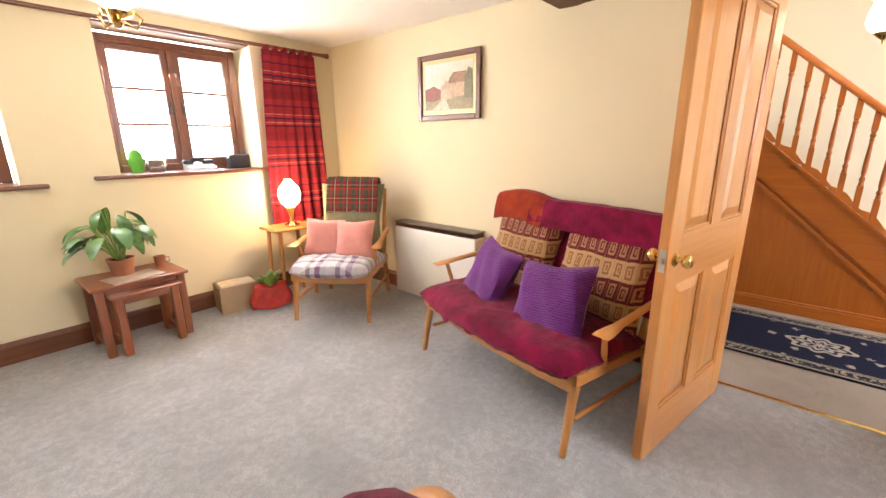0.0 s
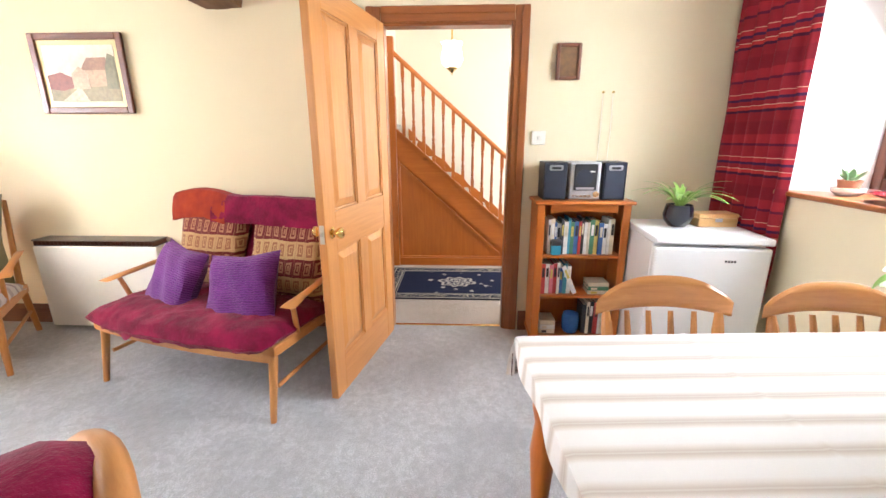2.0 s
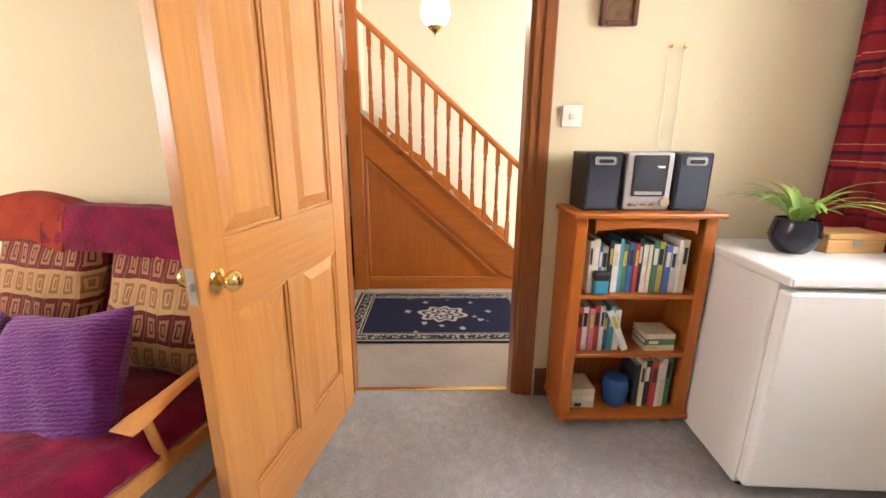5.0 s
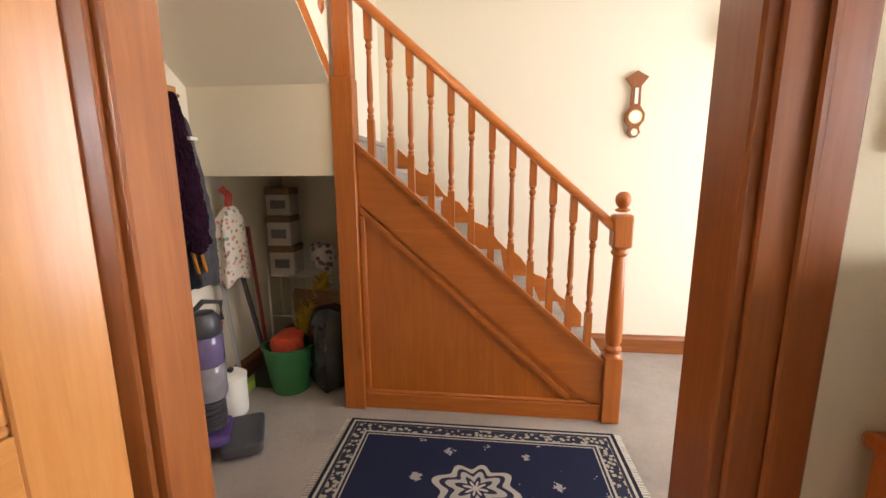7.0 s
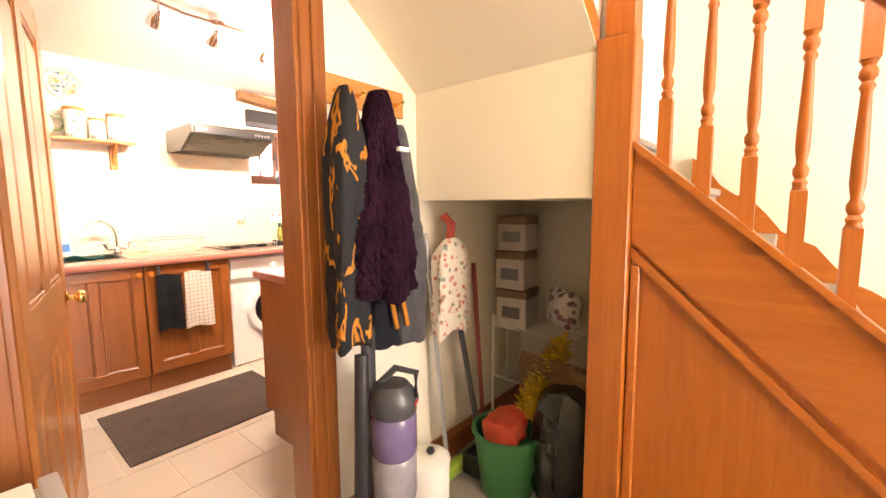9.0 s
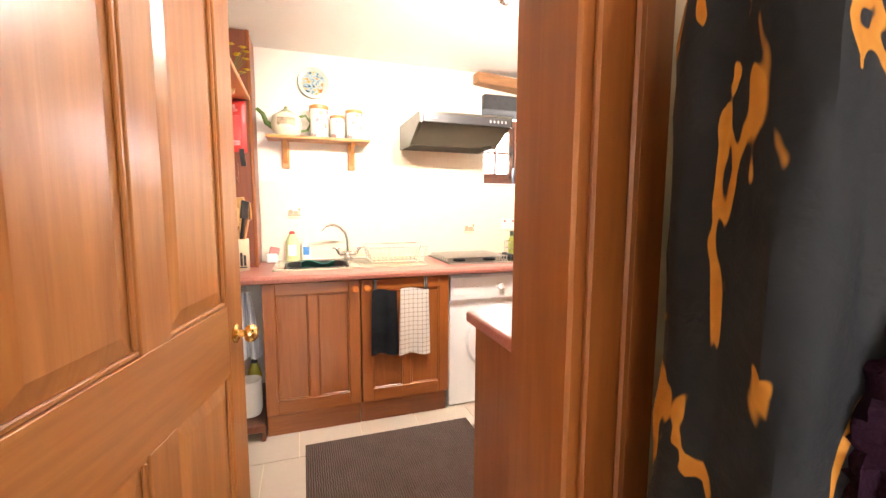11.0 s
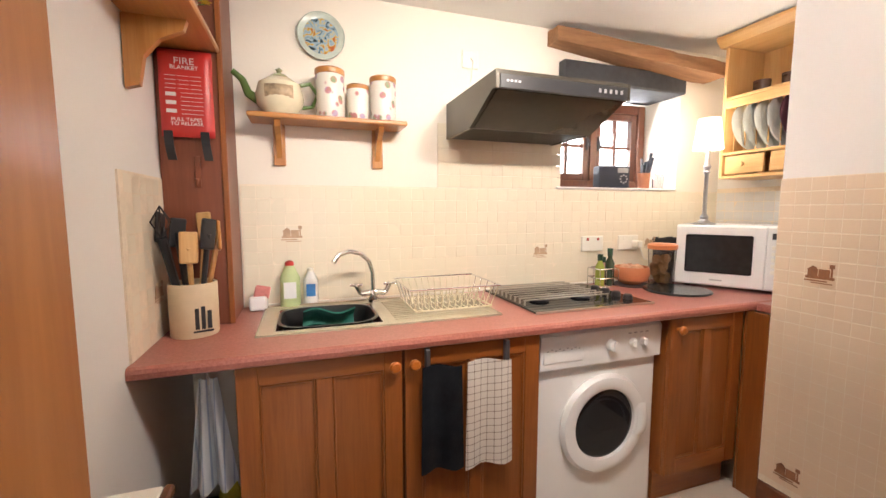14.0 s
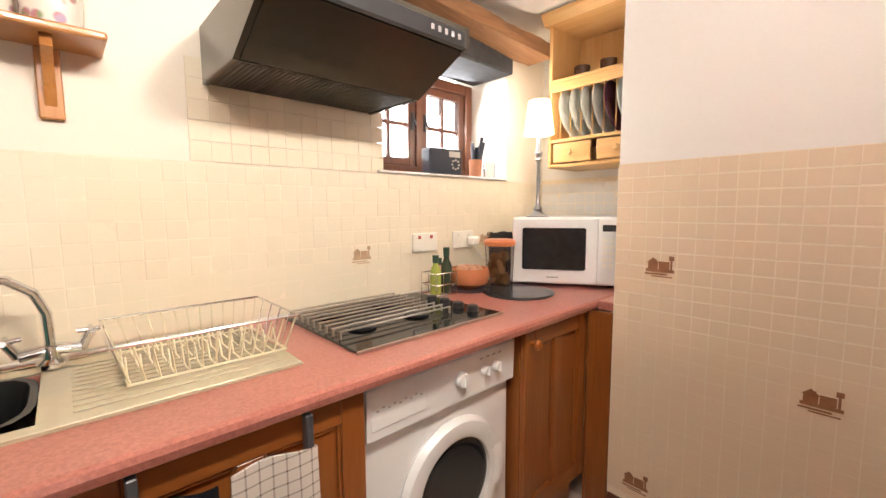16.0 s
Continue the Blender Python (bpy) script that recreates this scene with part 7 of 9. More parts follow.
for x, y, z, w, d, h in ((6.20, 2.56, 0.605, 0.16, 0.17, 0.20), (6.20, 2.57, 0.8055, 0.16, 0.16, 0.20), (6.21, 2.57, 1.006, 0.15, 0.16, 0.18)):
    o = thing("storage_box", "pale printed cardboard carton stacked on the wire shelf", "box", pose(x, y, z, 0, 0, 4), "stacked cartons")
    bm = B(); box(bm, -w / 2, -d / 2, 0, w / 2, d / 2, h - 0.03, 0.005); part("carton", bm, PALECARD, o)
    bm = B(); box(bm, -w / 2 - 0.003, -d / 2 - 0.003, h - 0.045, w / 2 + 0.003, d / 2 + 0.003, h - 0.001, 0.004); part("lid", bm, OLDCARD, o)
    bm = B(); box(bm, -w / 2 - 0.001, -0.05, h * 0.25, -w / 2, 0.05, h * 0.55); part("printed_panel", bm, plain("grey_carton_print", (0.16, 0.15, 0.15), 0.7, 0, 0.5, 60), o)
bm = B(); pillow(bm, 0.20, 0.20, 0.15)
ob = part("spotted_cushion", bm, flower_print("maroon_spotted_cloth", (0.66, 0.62, 0.58), 26, [(0.3, (0.22, 0.02, 0.05)), (0.6, (0.12, 0.02, 0.06))], 0.9, 0.40, 0.46), None, "", True); ob.matrix_basis = pose(6.31, 2.35, 0.606, 0, 0, 48)
tagged(ob, "white cloth bag with dark maroon spots on the wire shelf", "cushion")
wk = thing("wicker_mat", "rolled brown woven straw mat leaning on the shelf rack", "mat", pose(6.07, 2.17, 0.0, -14, 0, 84))
bm = B(); soft_slab(bm, lambda u, v, k: Vector(((u - 0.5) * 0.42, k * 0.075 * max(0, 1 - abs(2 * v - 1) ** 2) ** 0.5 * (1 - 0.15 * abs(2 * u - 1) ** 4) + 0.006 * noise.noise((u * 20, v * 20, k)), 0.004 + v * 0.58)), 26, 22); part("roll", bm, fabric("woven_straw", (0.22, 0.13, 0.06), (0.12, 0.065, 0.03), 120, 0.9, 0.0, 1.0, 34.0, 2), wk, "", True)
dp = thing("duster_pole", "pale metal extension pole leaning in the understair store", "pole", Matrix.Translation((5.96, 1.975, 0.012)))
bm = B(); rod(bm, (0, 0, 0), (0.36, 0.10, 0.62), 0.013, None, 12); part("tube", bm, SILVER, dp, "", True)
bm = B(); rod(bm, (0.18, 0.05, 0.31), (0.21, 0.058, 0.36), 0.018, None, 12); part("collar", bm, GUN, dp, "", True)

# ---- kitchen things ----
def laminate(name):
    m, nt, b = mat_base(name, 0.32)
    v = coords(nt)
    n1, n2, n3 = noise_tex(nt, v, 130, 3, 0.7), noise_tex(nt, v, 30, 4), noise_tex(nt, v, 3, 2)
    col = ramp(nt, n1, [(0.34, (0.33, 0.115, 0.085)), (0.5, (0.42, 0.155, 0.12)), (0.66, (0.49, 0.20, 0.155))])
    col = mixc(nt, maths(nt, "MULTIPLY", n2, 0.4), col, (0.40, 0.15, 0.115))
    col = mixc(nt, maths(nt, "MULTIPLY", n3, 0.2), col, (0.30, 0.10, 0.08))
    nt.links.new(col, b.inputs["Base Color"])
    bump(nt, b, n1, 0.08, 0.0006)
    return m

TOP = laminate("pink_terracotta_laminate")
CH = 0.905
wt = thing("worktop", "speckled pinkish terracotta laminate worktop", "worktop", pose(5.9, 4.9, 0))
def lip(bm, x0, x1, y_front, y_back):
    prism(bm, [(y_back, CH - 0.038), (y_back, CH), (y_front + 0.014, CH), (y_front + 0.004, CH - 0.005), (y_front, CH - 0.016), (y_front + 0.004, CH - 0.032), (y_front + 0.014, CH - 0.038)], 0, x0, x1)
bm = B(); lip(bm, 4.305 - 5.9, 4.60 - 5.9, 4.58 - 4.9, 5.233 - 4.9); part("left_run", bm, TOP, wt)
SX0, SX1, SY0, SY1 = 4.66, 5.03, 4.80, 5.12
bm = B()
for x0, x1, y0, y1 in ((4.60, SX0, 4.58, 5.233), (SX1, 7.245, 4.58, 5.233)):
    lip(bm, x0 - 5.9, x1 - 5.9, y0 - 4.9, y1 - 4.9)
lip(bm, SX0 - 5.9, SX1 - 5.9, 4.58 - 4.9, SY0 - 4.9)
box(bm, SX0 - 5.9, SY1 - 4.9, CH - 0.038, SX1 - 5.9, 5.233 - 4.9, CH)
part("long_run", bm, TOP, wt)
bm = B(); box(bm, 6.68 - 5.9, 4.508 - 4.9, CH - 0.038, 7.245 - 5.9, 4.579 - 4.9, CH, 0.006, 2); part("return", bm, TOP, wt)
bm = B(); box(bm, 4.56 - 5.9, 5.223 - 4.9, CH + 0.0005, 7.24 - 5.9, 5.231 - 4.9, CH + 0.012, 0.003); part("seal", bm, IVORY, wt)


def unit_door(parent, x0, x1, y, z0, z1, knob_x=None, knob_z=None):
    """A framed door with two sunk panels, facing -y."""
    s, g = 0.062, 0.05
    mid = (x0 + x1) / 2
    bm = B(); box(bm, x0 + 0.004, y + 0.0202, z0 + 0.004, x1 - 0.004, y + 0.0216, z1 - 0.004)
    d = part("door", bm, CAB[2], parent)
    for xa in (x0, x1 - s):
        bm = B(); box(bm, xa, y, z0, xa + s, y + 0.02, z1, 0.003); part("stile", bm, CAB[2], d)
    for za, zb in ((z0, z0 + s + 0.01), (z1 - s, z1)):
        bm = B(); box(bm, x0 + s, y + 0.0005, za, x1 - s, y + 0.0195, zb, 0.002); part("rail", bm, CAB[0], d)
    bm = B(); box(bm, mid - g / 2, y + 0.0008, z0 + s + 0.01, mid + g / 2, y + 0.019, z1 - s, 0.002); part("muntin", bm, CAB[2], d)
    for a, c in ((x0 + s, mid - g / 2), (mid + g / 2, x1 - s)):
        bm = B()
        za, zb = z0 + s + 0.01, z1 - s
        box(bm, a, y + 0.012, za, c, y + 0.018, zb)
        for q in ((a, za, a + 0.009, zb), (c - 0.009, za, c, zb), (a + 0.009, za, c - 0.009, za + 0.009), (a + 0.009, zb - 0.009, c - 0.009, zb)):
            box(bm, q[0], y + 0.004, q[1], q[2], y + 0.012, q[3], 0.003)
        part("door_panel", bm, CAB[2], d)
    if knob_x is not None:
        bm = B(); lathe(bm, [(0, 0), (0.009, 0), (0.008, 0.012), (0.018, 0.02), (0.02, 0.028), (0.014, 0.036), (0, 0.038)], seg=16, m=pose(knob_x, y, knob_z, 90))
        part("knob", bm, PINE[2], d, "", True)
    return d


def base_unit(x0, x1, y0, y1, label, knob_x):
    e = thing("base_cabinet", label, "cabinet", pose((x0 + x1) / 2, (y0 + y1) / 2, 0), "kitchen base cabinets")
    ox, oy = (x0 + x1) / 2, (y0 + y1) / 2
    bm = B(); box(bm, x0 - ox + 0.001, y0 - oy + 0.022, 0.145, x1 - ox - 0.001, y1 - oy, 0.70, 0.002); part("carcass", bm, CAB[2], e)
    for xa, xb in ((x0, x0 + 0.016), (x1 - 0.016, x1)):
        bm = B(); box(bm, xa - ox + 0.001, y0 - oy + 0.022, 0.70, xb - ox - 0.001, y1 - oy, 0.866); part("side", bm, CAB[2], e)
    bm = B(); box(bm, x0 - ox + 0.018, y0 - oy + 0.022, 0.80, x1 - ox - 0.018, y0 - oy + 0.04, 0.866); part("front_rail", bm, CAB[0], e)
    bm = B(); box(bm, x0 - ox, y0 - oy + 0.06, 0, x1 - ox, y0 - oy + 0.078, 0.144); part("plinth", bm, CAB[0], e)
    unit_door(e, x0 - ox + 0.002, x1 - ox - 0.002, y0 - oy, 0.15, 0.862, knob_x - ox if knob_x else None, 0.815)
    return e

base_unit(4.556, 5.060, 4.612, 5.22, "oak-fronted sink cabinet with a panelled door", 5.03)
base_unit(5.064, 5.585, 4.612, 5.22, "oak-fronted cabinet with towels hanging on its door", 5.095)
base_unit(6.222, 6.655, 4.612, 5.22, "oak-fronted corner cabinet beside the washing machine", 6.26)
cp = thing("corner_panel", "oak end panel of the worktop return", "panel", pose(6.68, 4.56, 0))
bm = B(); box(bm, -0.018, -0.05, 0, 0.0, 0.045, 0.866, 0.003); box(bm, -0.02, 0.046, 0, 0.0, 0.055, 0.866, 0.002); part("board", bm, CAB[2], cp)

# washing machine
wm = thing("washing_machine", "white front-loading washing machine under the worktop", "washing machine", pose(5.903, 4.93, 0))
bm = B(); box(bm, -0.298, -0.26, 0.015, 0.298, 0.28, 0.852, 0.008, 2); part("body", bm, WHITE, wm)
bm = B()
prism(bm, [(-0.285, 0.70), (-0.262, 0.70), (-0.262, 0.85), (-0.272, 0.85), (-0.29, 0.835)], 0, -0.297, 0.297); part("control_panel", bm, WHITE, wm)
bm = B(); box(bm, -0.285, -0.289, 0.725, -0.10, -0.2845, 0.815, 0.003); part("drawer", bm, WHITE, wm)
bm = B()
for k in range(9):
    box(bm, -0.27 + k * 0.018, -0.2905, 0.775 + (k % 2) * 0.006, -0.262 + k * 0.018, -0.2895, 0.779 + (k % 2) * 0.006)
part("programme_print", bm, SILVER, wm)
for x, r in ((0.035, 0.026), (0.145, 0.018), (0.20, 0.018)):
    bm = B(); lathe(bm, [(0, 0), (r, 0), (r * 0.95, 0.012), (r * 0.75, 0.02), (0, 0.022)], seg=20, m=pose(x, -0.287, 0.772, 90)); box(bm, x - 0.003, -0.312, 0.772 - r * 0.8, x + 0.003, -0.306, 0.772 + r * 0.8, 0.001); part("dial", bm, WHITE, wm, "", True)
for k in range(4):
    bm = B(); box(bm, 0.12 + k * 0.03, -0.292, 0.81, 0.134 + k * 0.03, -0.2865, 0.816, 0.001); part("button", bm, SILVER, wm)
DZ = 0.435
bm = B(); lathe(bm, [(0.205, 0), (0.213, 0.012), (0.20, 0.032), (0.165, 0.038), (0.150, 0.03), (0.146, 0.008)], seg=48, m=pose(0.02, -0.262, DZ, 90)); dr = part("door", bm, WHITE, wm, "", True)
bm = B(); lathe(bm, [(0.150, 0.016), (0.13, 0.024), (0.08, 0.01), (0, 0.004)], seg=40, m=pose(0.02, -0.262, DZ, 90)); part("door_glass", bm, plain("dark_door_glass", (0.012, 0.013, 0.016), 0.06, 0, 0.3, 6), dr, "dark round glass", True)
bm = B(); soft_slab(bm, lambda u, v, k: Vector((0.168 + u * 0.05 + 0.012 * math.sin(v * 3.1), -0.30 - k * 0.012 * (1 - abs(2 * v - 1) ** 4) * (1 - abs(2 * u - 1) ** 4), DZ - 0.07 + v * 0.14)), 6, 12); part("door_handle", bm, WHITE, dr, "", True)
for x in (-0.25, 0.25):
    for y in (-0.22, 0.24):
        bm = B(); rod(bm, (x, y, 0), (x, y, 0.016), 0.02); part("foot", bm, BLACK, wm)

# sink and tap
sk = thing("sink", "inset cream sink with black bowl and ribbed drainer", "sink", pose(5.04, 4.96, CH))
CRS = plain("cream_steel", (0.62, 0.56, 0.42), 0.25, 0.5, 0.06, 40)
x0, x1, y0, y1 = 4.60 - 5.04, 5.50 - 5.04, 4.755 - 4.96, 5.185 - 4.96
bx0, bx1, by0, by1 = SX0 - 5.04, SX1 - 5.04, SY0 - 4.96, SY1 - 4.96
bm = B()
for a in ((x0, y0, bx0, y1), (bx1, y0, x1, y1), (bx0, y0, bx1, by0), (bx0, by1, bx1, y1)):
    box(bm, a[0], a[1], 0.0005, a[2], a[3], 0.005)
for q in ((x0, y0, x1, y0 + 0.008), (x0, y1 - 0.008, x1, y1), (x0, y0 + 0.008, x0 + 0.008, y1 - 0.008), (x1 - 0.008, y0 + 0.008, x1, y1 - 0.008)):
    box(bm, q[0], q[1], 0.005, q[2], q[3], 0.009, 0.002)
part("surround", bm, CRS, sk)
bm = B()
for k in range(11):
    y = by0 + 0.01 + k * 0.03
    box(bm, bx1 + 0.05, y, 0.005, x1 - 0.03, y + 0.008, 0.008, 0.002)
part("drainer_ribs", bm, CRS, sk)
def bowl(r0, r1, z0, z1, n=32):
    bm = B()
    ps = []
    cx, cy = (bx0 + bx1) / 2, (by0 + by1) / 2
    hw, hl = (bx1 - bx0) / 2, (by1 - by0) / 2
    for s, z in ((1.0, 0.0095), (0.93, 0.0095), (0.90, -0.01), (0.84, -0.12), (0.4, -0.135)):
        ring = []
        for i in range(n):
            a = 2 * math.pi * i / n
            c, t = math.cos(a), math.sin(a)
            k = (abs(c) ** 4 + abs(t) ** 4) ** -0.25
            ring.append(bm.verts.new((cx + hw * s * c * k, cy + hl * s * t * k, z)))
        ps.append(ring)
    for a, b in zip(ps, ps[1:]):
        for i in range(n):
            bm.faces.new((a[i], a[(i + 1) % n], b[(i + 1) % n], b[i]))
    bm.faces.new(ps[-1])
    return bm
part("bowl", bowl(0, 0, 0, 0), plain("black_bowl_lining", (0.014, 0.015, 0.016), 0.35, 0, 0.2), sk, "black washing-up bowl", True)
bm = B(); grid_surface(bm, lambda u, v: Vector((bx0 + 0.09 + u * 0.20, by0 + 0.20 + 0.07 * math.sin(v * 2.6) - 0.02 * u, 0.02 - v * 0.08 + 0.012 * math.sin(u * 7))), 14, 12, 0.006)
dc = part("dish_cloth", bm, fabric("green_cloth", (0.05, 0.24, 0.19)), None, "", True); dc.matrix_basis = sk.matrix_basis.copy(); tagged(dc, "green dish cloth draped in the sink bowl", "cloth")
tp = thing("mixer_tap", "chrome mixer tap with a swan neck and cross handles", "tap", pose(5.05, 5.145, CH + 0.009))
bm = B(); lathe(bm, [(0.03, 0), (0.03, 0.01), (0.018, 0.02), (0.016, 0.05)], seg=18); tube(bm, [(-0.055, 0, 0.035), (0, 0, 0.042), (0.055, 0, 0.035)], 0.014, 10); part("body", bm, CHROME, tp, "", True)
bm = B(); tube(bm, [(0, 0, 0.05), (-0.002, -0.005, 0.13), (-0.02, -0.022, 0.185), (-0.06, -0.05, 0.222), (-0.11, -0.085, 0.236), (-0.155, -0.112, 0.226), (-0.178, -0.124, 0.195)], 0.0105, 10); part("spout", bm, CHROME, tp, "", True)
for s in (-1, 1):
    bm = B(); rod(bm, (s * 0.055, 0, 0.035), (s * 0.075, -0.005, 0.075), 0.011)
    for k in range(4):
        a = k * math.pi / 2
        rod(bm, (s * 0.075, -0.005, 0.075), (s * 0.075 + 0.028 * math.cos(a), -0.005 + 0.028 * math.sin(a), 0.078), 0.006)
    part("handle", bm, CHROME, tp, "", True)
# washing-up things
def bottle(label, m, r, h, mat, cap, cap_mat, lab=None):
    e = thing("bottle", label, "bottle", m)
    bm = B(); lathe(bm, [(0, 0), (r * 0.9, 0), (r, 0.01), (r * 0.96, h * 0.5), (r, h * 0.62), (r * 0.5, h * 0.86), (r * 0.4, h * 0.9), (0, h * 0.9)], seg=20); bmesh.ops.scale(bm, vec=(1, 0.65, 1), verts=bm.verts); part("body", bm, mat, e, "", True)
    bm = B(); lathe(bm, [(r * 0.45, h * 0.9), (r * 0.42, h * 0.97), (r * 0.2, h), (0, h)], seg=14); part("cap", bm, cap_mat, e, "", True)
    if lab:
        bm = B(); box(bm, -r * 0.6, -r * 0.68, h * 0.2, r * 0.6, -r * 0.66, h * 0.55); part("label", bm, lab, e)
    return e
bottle("pale green washing-up liquid bottle with a red cap", pose(4.70, 5.19, CH + 0.0005), 0.042, 0.20, plain("pale_green_liquid", (0.52, 0.62, 0.32), 0.2), 0, plain("red_cap", (0.5, 0.04, 0.03), 0.4), WHITE)
bottle("small white spray bottle with a blue label", pose(4.785, 5.205, CH + 0.0095), 0.032, 0.155, WHITE, 0, IVORY, plain("blue_label", (0.05, 0.22, 0.55), 0.4))
sh = thing("sponge_holder", "white plastic holder with a pink sponge", "sponge holder", pose(4.575, 5.17, CH + 0.0005))
bm = B(); box(bm, -0.035, -0.03, 0, 0.035, 0.03, 0.06, 0.01, 2); part("holder", bm, WHITE, sh)
bm = B(); box(bm, -0.03, -0.018, 0.05, 0.03, 0.018, 0.10, 0.006, 2, pose(0, 0, 0, 0, 12)); part("sponge", bm, plain("pink_sponge", (0.62, 0.22, 0.2), 0.9, 0, 0.2, 60, 0.5), sh)
dr2 = thing("dish_rack", "cream-coated wire dish rack on the drainer", "dish rack", pose(5.33, 4.97, CH + 0.0095))
CWIRE = plain("cream_coated_wire", (0.66, 0.60, 0.42), 0.4)
for z, sc in ((0.012, 0.86), (0.10, 1.0)):
    bm = B()
    hw, hl = 0.19 * sc, 0.15 * sc
    tube(bm, [(-hw, -hl, z), (hw, -hl, z), (hw, hl, z), (-hw, hl, z), (-hw, -hl, z)], 0.0032, 6); part("rim", bm, CHROME if z > 0.05 else CWIRE, dr2)
for k in range(13):
    x = -0.16 + k * 0.0267
    bm = B(); tube(bm, [(x * 1.15, -0.15, 0.10), (x, -0.125, 0.012), (x, -0.07, 0.012), (x, -0.05, 0.05), (x, -0.03, 0.012), (x, 0.03, 0.012), (x, 0.05, 0.05), (x, 0.07, 0.012), (x, 0.125, 0.012), (x * 1.15, 0.15, 0.10)], 0.0022, 5); part("wire", bm, CWIRE, dr2)
for y in (-0.09, -0.03, 0.03, 0.09):
    for s in (-1, 1):
        bm = B(); tube(bm, [(s * 0.163, y, 0.012), (s * 0.19, y * 1.1, 0.10)], 0.0022, 5); part("end_wire", bm, CHROME, dr2)

# hob
hb = thing("hob", "black glass gas hob with steel pan supports", "hob", pose(5.93, 4.963, CH))
bm = B(); box(bm, -0.30, -0.245, 0.0005, 0.30, 0.245, 0.008, 0.003); part("glass", bm, plain("black_hob_glass", (0.012, 0.012, 0.012), 0.08, 0, 0.2), hb)
bm = B(); box(bm, -0.303, -0.248, 0.0003, 0.303, -0.244, 0.01, 0.001); part("trim", bm, STEEL, hb)
for k in range(9):
    y = -0.12 + k * 0.042
    bm = B(); rod(bm, (-0.285, y, 0.03), (0.16, y, 0.03), 0.0034, None, 8); rod(bm, (-0.28, y, 0.006), (-0.28, y, 0.03), 0.004); rod(bm, (0.155, y, 0.006), (0.155, y, 0.03), 0.004); part("support_bar", bm, STEEL, hb)
for k in range(4):
    bm = B(); lathe(bm, [(0, 0.008), (0.022, 0.008), (0.02, 0.028), (0.015, 0.032), (0, 0.032)], (0.235, -0.16 + k * 0.075, 0), 16); part("control_knob", bm, BLACK, hb, "", True)
for x, y in ((-0.17, -0.06), (-0.17, 0.14), (0.05, -0.06), (0.05, 0.14)):
    bm = B(); lathe(bm, [(0.04, 0.008), (0.045, 0.016), (0.03, 0.022), (0, 0.022)], (x, y, 0), 18); part("burner", bm, BLACK, hb, "", True)

# cooker hood
hd = thing("cooker_hood", "dark bronze cooker hood on the tiled wall", "cooker hood", pose(5.73, 5.23, 1.66))
BRONZE = plain("dark_bronze_enamel", (0.085, 0.075, 0.058), 0.24, 0.5, 0.1, 30)
def hx(a):
    return -0.30 + a * 0.60
bm = B(); prism(bm, [(0.0, 0.0), (0.0, 0.165), (-0.535, 0.165), (-0.535, 0.10), (-0.50, 0.10), (-0.29, 0.0)], 0, -0.30, -0.285); part("side", bm, BRONZE, hd)
bm = B(); prism(bm, [(0.0, 0.0), (0.0, 0.165), (-0.535, 0.165), (-0.535, 0.10), (-0.50, 0.10), (-0.29, 0.0)], 0, 0.285, 0.30); part("side", bm, BRONZE, hd)
bm = B(); box(bm, -0.285, -0.534, 0.150, 0.285, 0, 0.165); part("top", bm, BRONZE, hd)
bm = B(); box(bm, -0.284, -0.540, 0.10, 0.284, -0.522, 0.1495, 0.002); part("fascia", bm, BLACK, hd)
bm = B()
for k in range(4):
    box(bm, -0.26 + k * 0.016, -0.5412, 0.122, -0.25 + k * 0.016, -0.5402, 0.13)
part("badge", bm, SILVER, hd)
for k in range(5):
    bm = B(); box(bm, 0.14 + k * 0.026, -0.545, 0.118, 0.152 + k * 0.026, -0.5405, 0.134, 0.002); part("button", bm, SILVER, hd)
bm = B(); prism(bm, [(-0.52, 0.098), (-0.30, 0.0), (-0.28, 0.008), (-0.50, 0.108)], 0, -0.284, 0.284); part("visor", bm, BRONZE, hd)
bm = B(); box(bm, -0.284, -0.278, 0.004, 0.284, -0.002, 0.012)
for k in range(40):
    box(bm, -0.27 + k * 0.0136, -0.27, 0.0005, -0.264 + k * 0.0136, -0.02, 0.004)
part("filter", bm, plain("dull_metal_mesh", (0.12, 0.11, 0.1), 0.5, 0.6), hd)["kind"] = "stuff"

# shelf with crockery
def bracket_shelf(m, w, d, label, mats):
    e = thing("wall_shelf", label, "shelf", m)
    bm = B(); box(bm, -w / 2, -d, -0.02, w / 2, -0.001, 0, 0.006, 2); part("board", bm, mats[0], e)
    for x in (-w * 0.33, w * 0.33):
        bm = B(); box(bm, x - 0.024, -0.016, -0.19, x + 0.024, -0.001, -0.0205, 0.003); part("back_plate", bm, mats[2], e)
        bm = B(); prism(bm, [(-0.017, -0.16), (-0.017, -0.021), (-d * 0.8, -0.021), (-d * 0.74, -0.045), (-0.07, -0.07), (-0.04, -0.11)], 0, x - 0.011, x + 0.011); part("bracket", bm, mats[2], e)
    return e
bracket_shelf(pose(4.885, 5.233, 1.70), 0.63, 0.16, "orange pine wall shelf holding a teapot and canisters", HONEY)
tpx = thing("teapot", "cream teapot with green spout and handle on the shelf", "teapot", pose(4.69, 5.14, 1.70) @ Matrix.Diagonal((1.16, 1.1, 1.22, 1)))
bm = B(); lathe(bm, [(0, 0), (0.05, 0), (0.075, 0.03), (0.08, 0.06), (0.068, 0.10), (0.04, 0.118), (0.03, 0.12), (0, 0.12)], seg=26); part("body", bm, plain("cream_glaze", (0.70, 0.64, 0.46), 0.18, 0, 0.08), tpx, "", True)
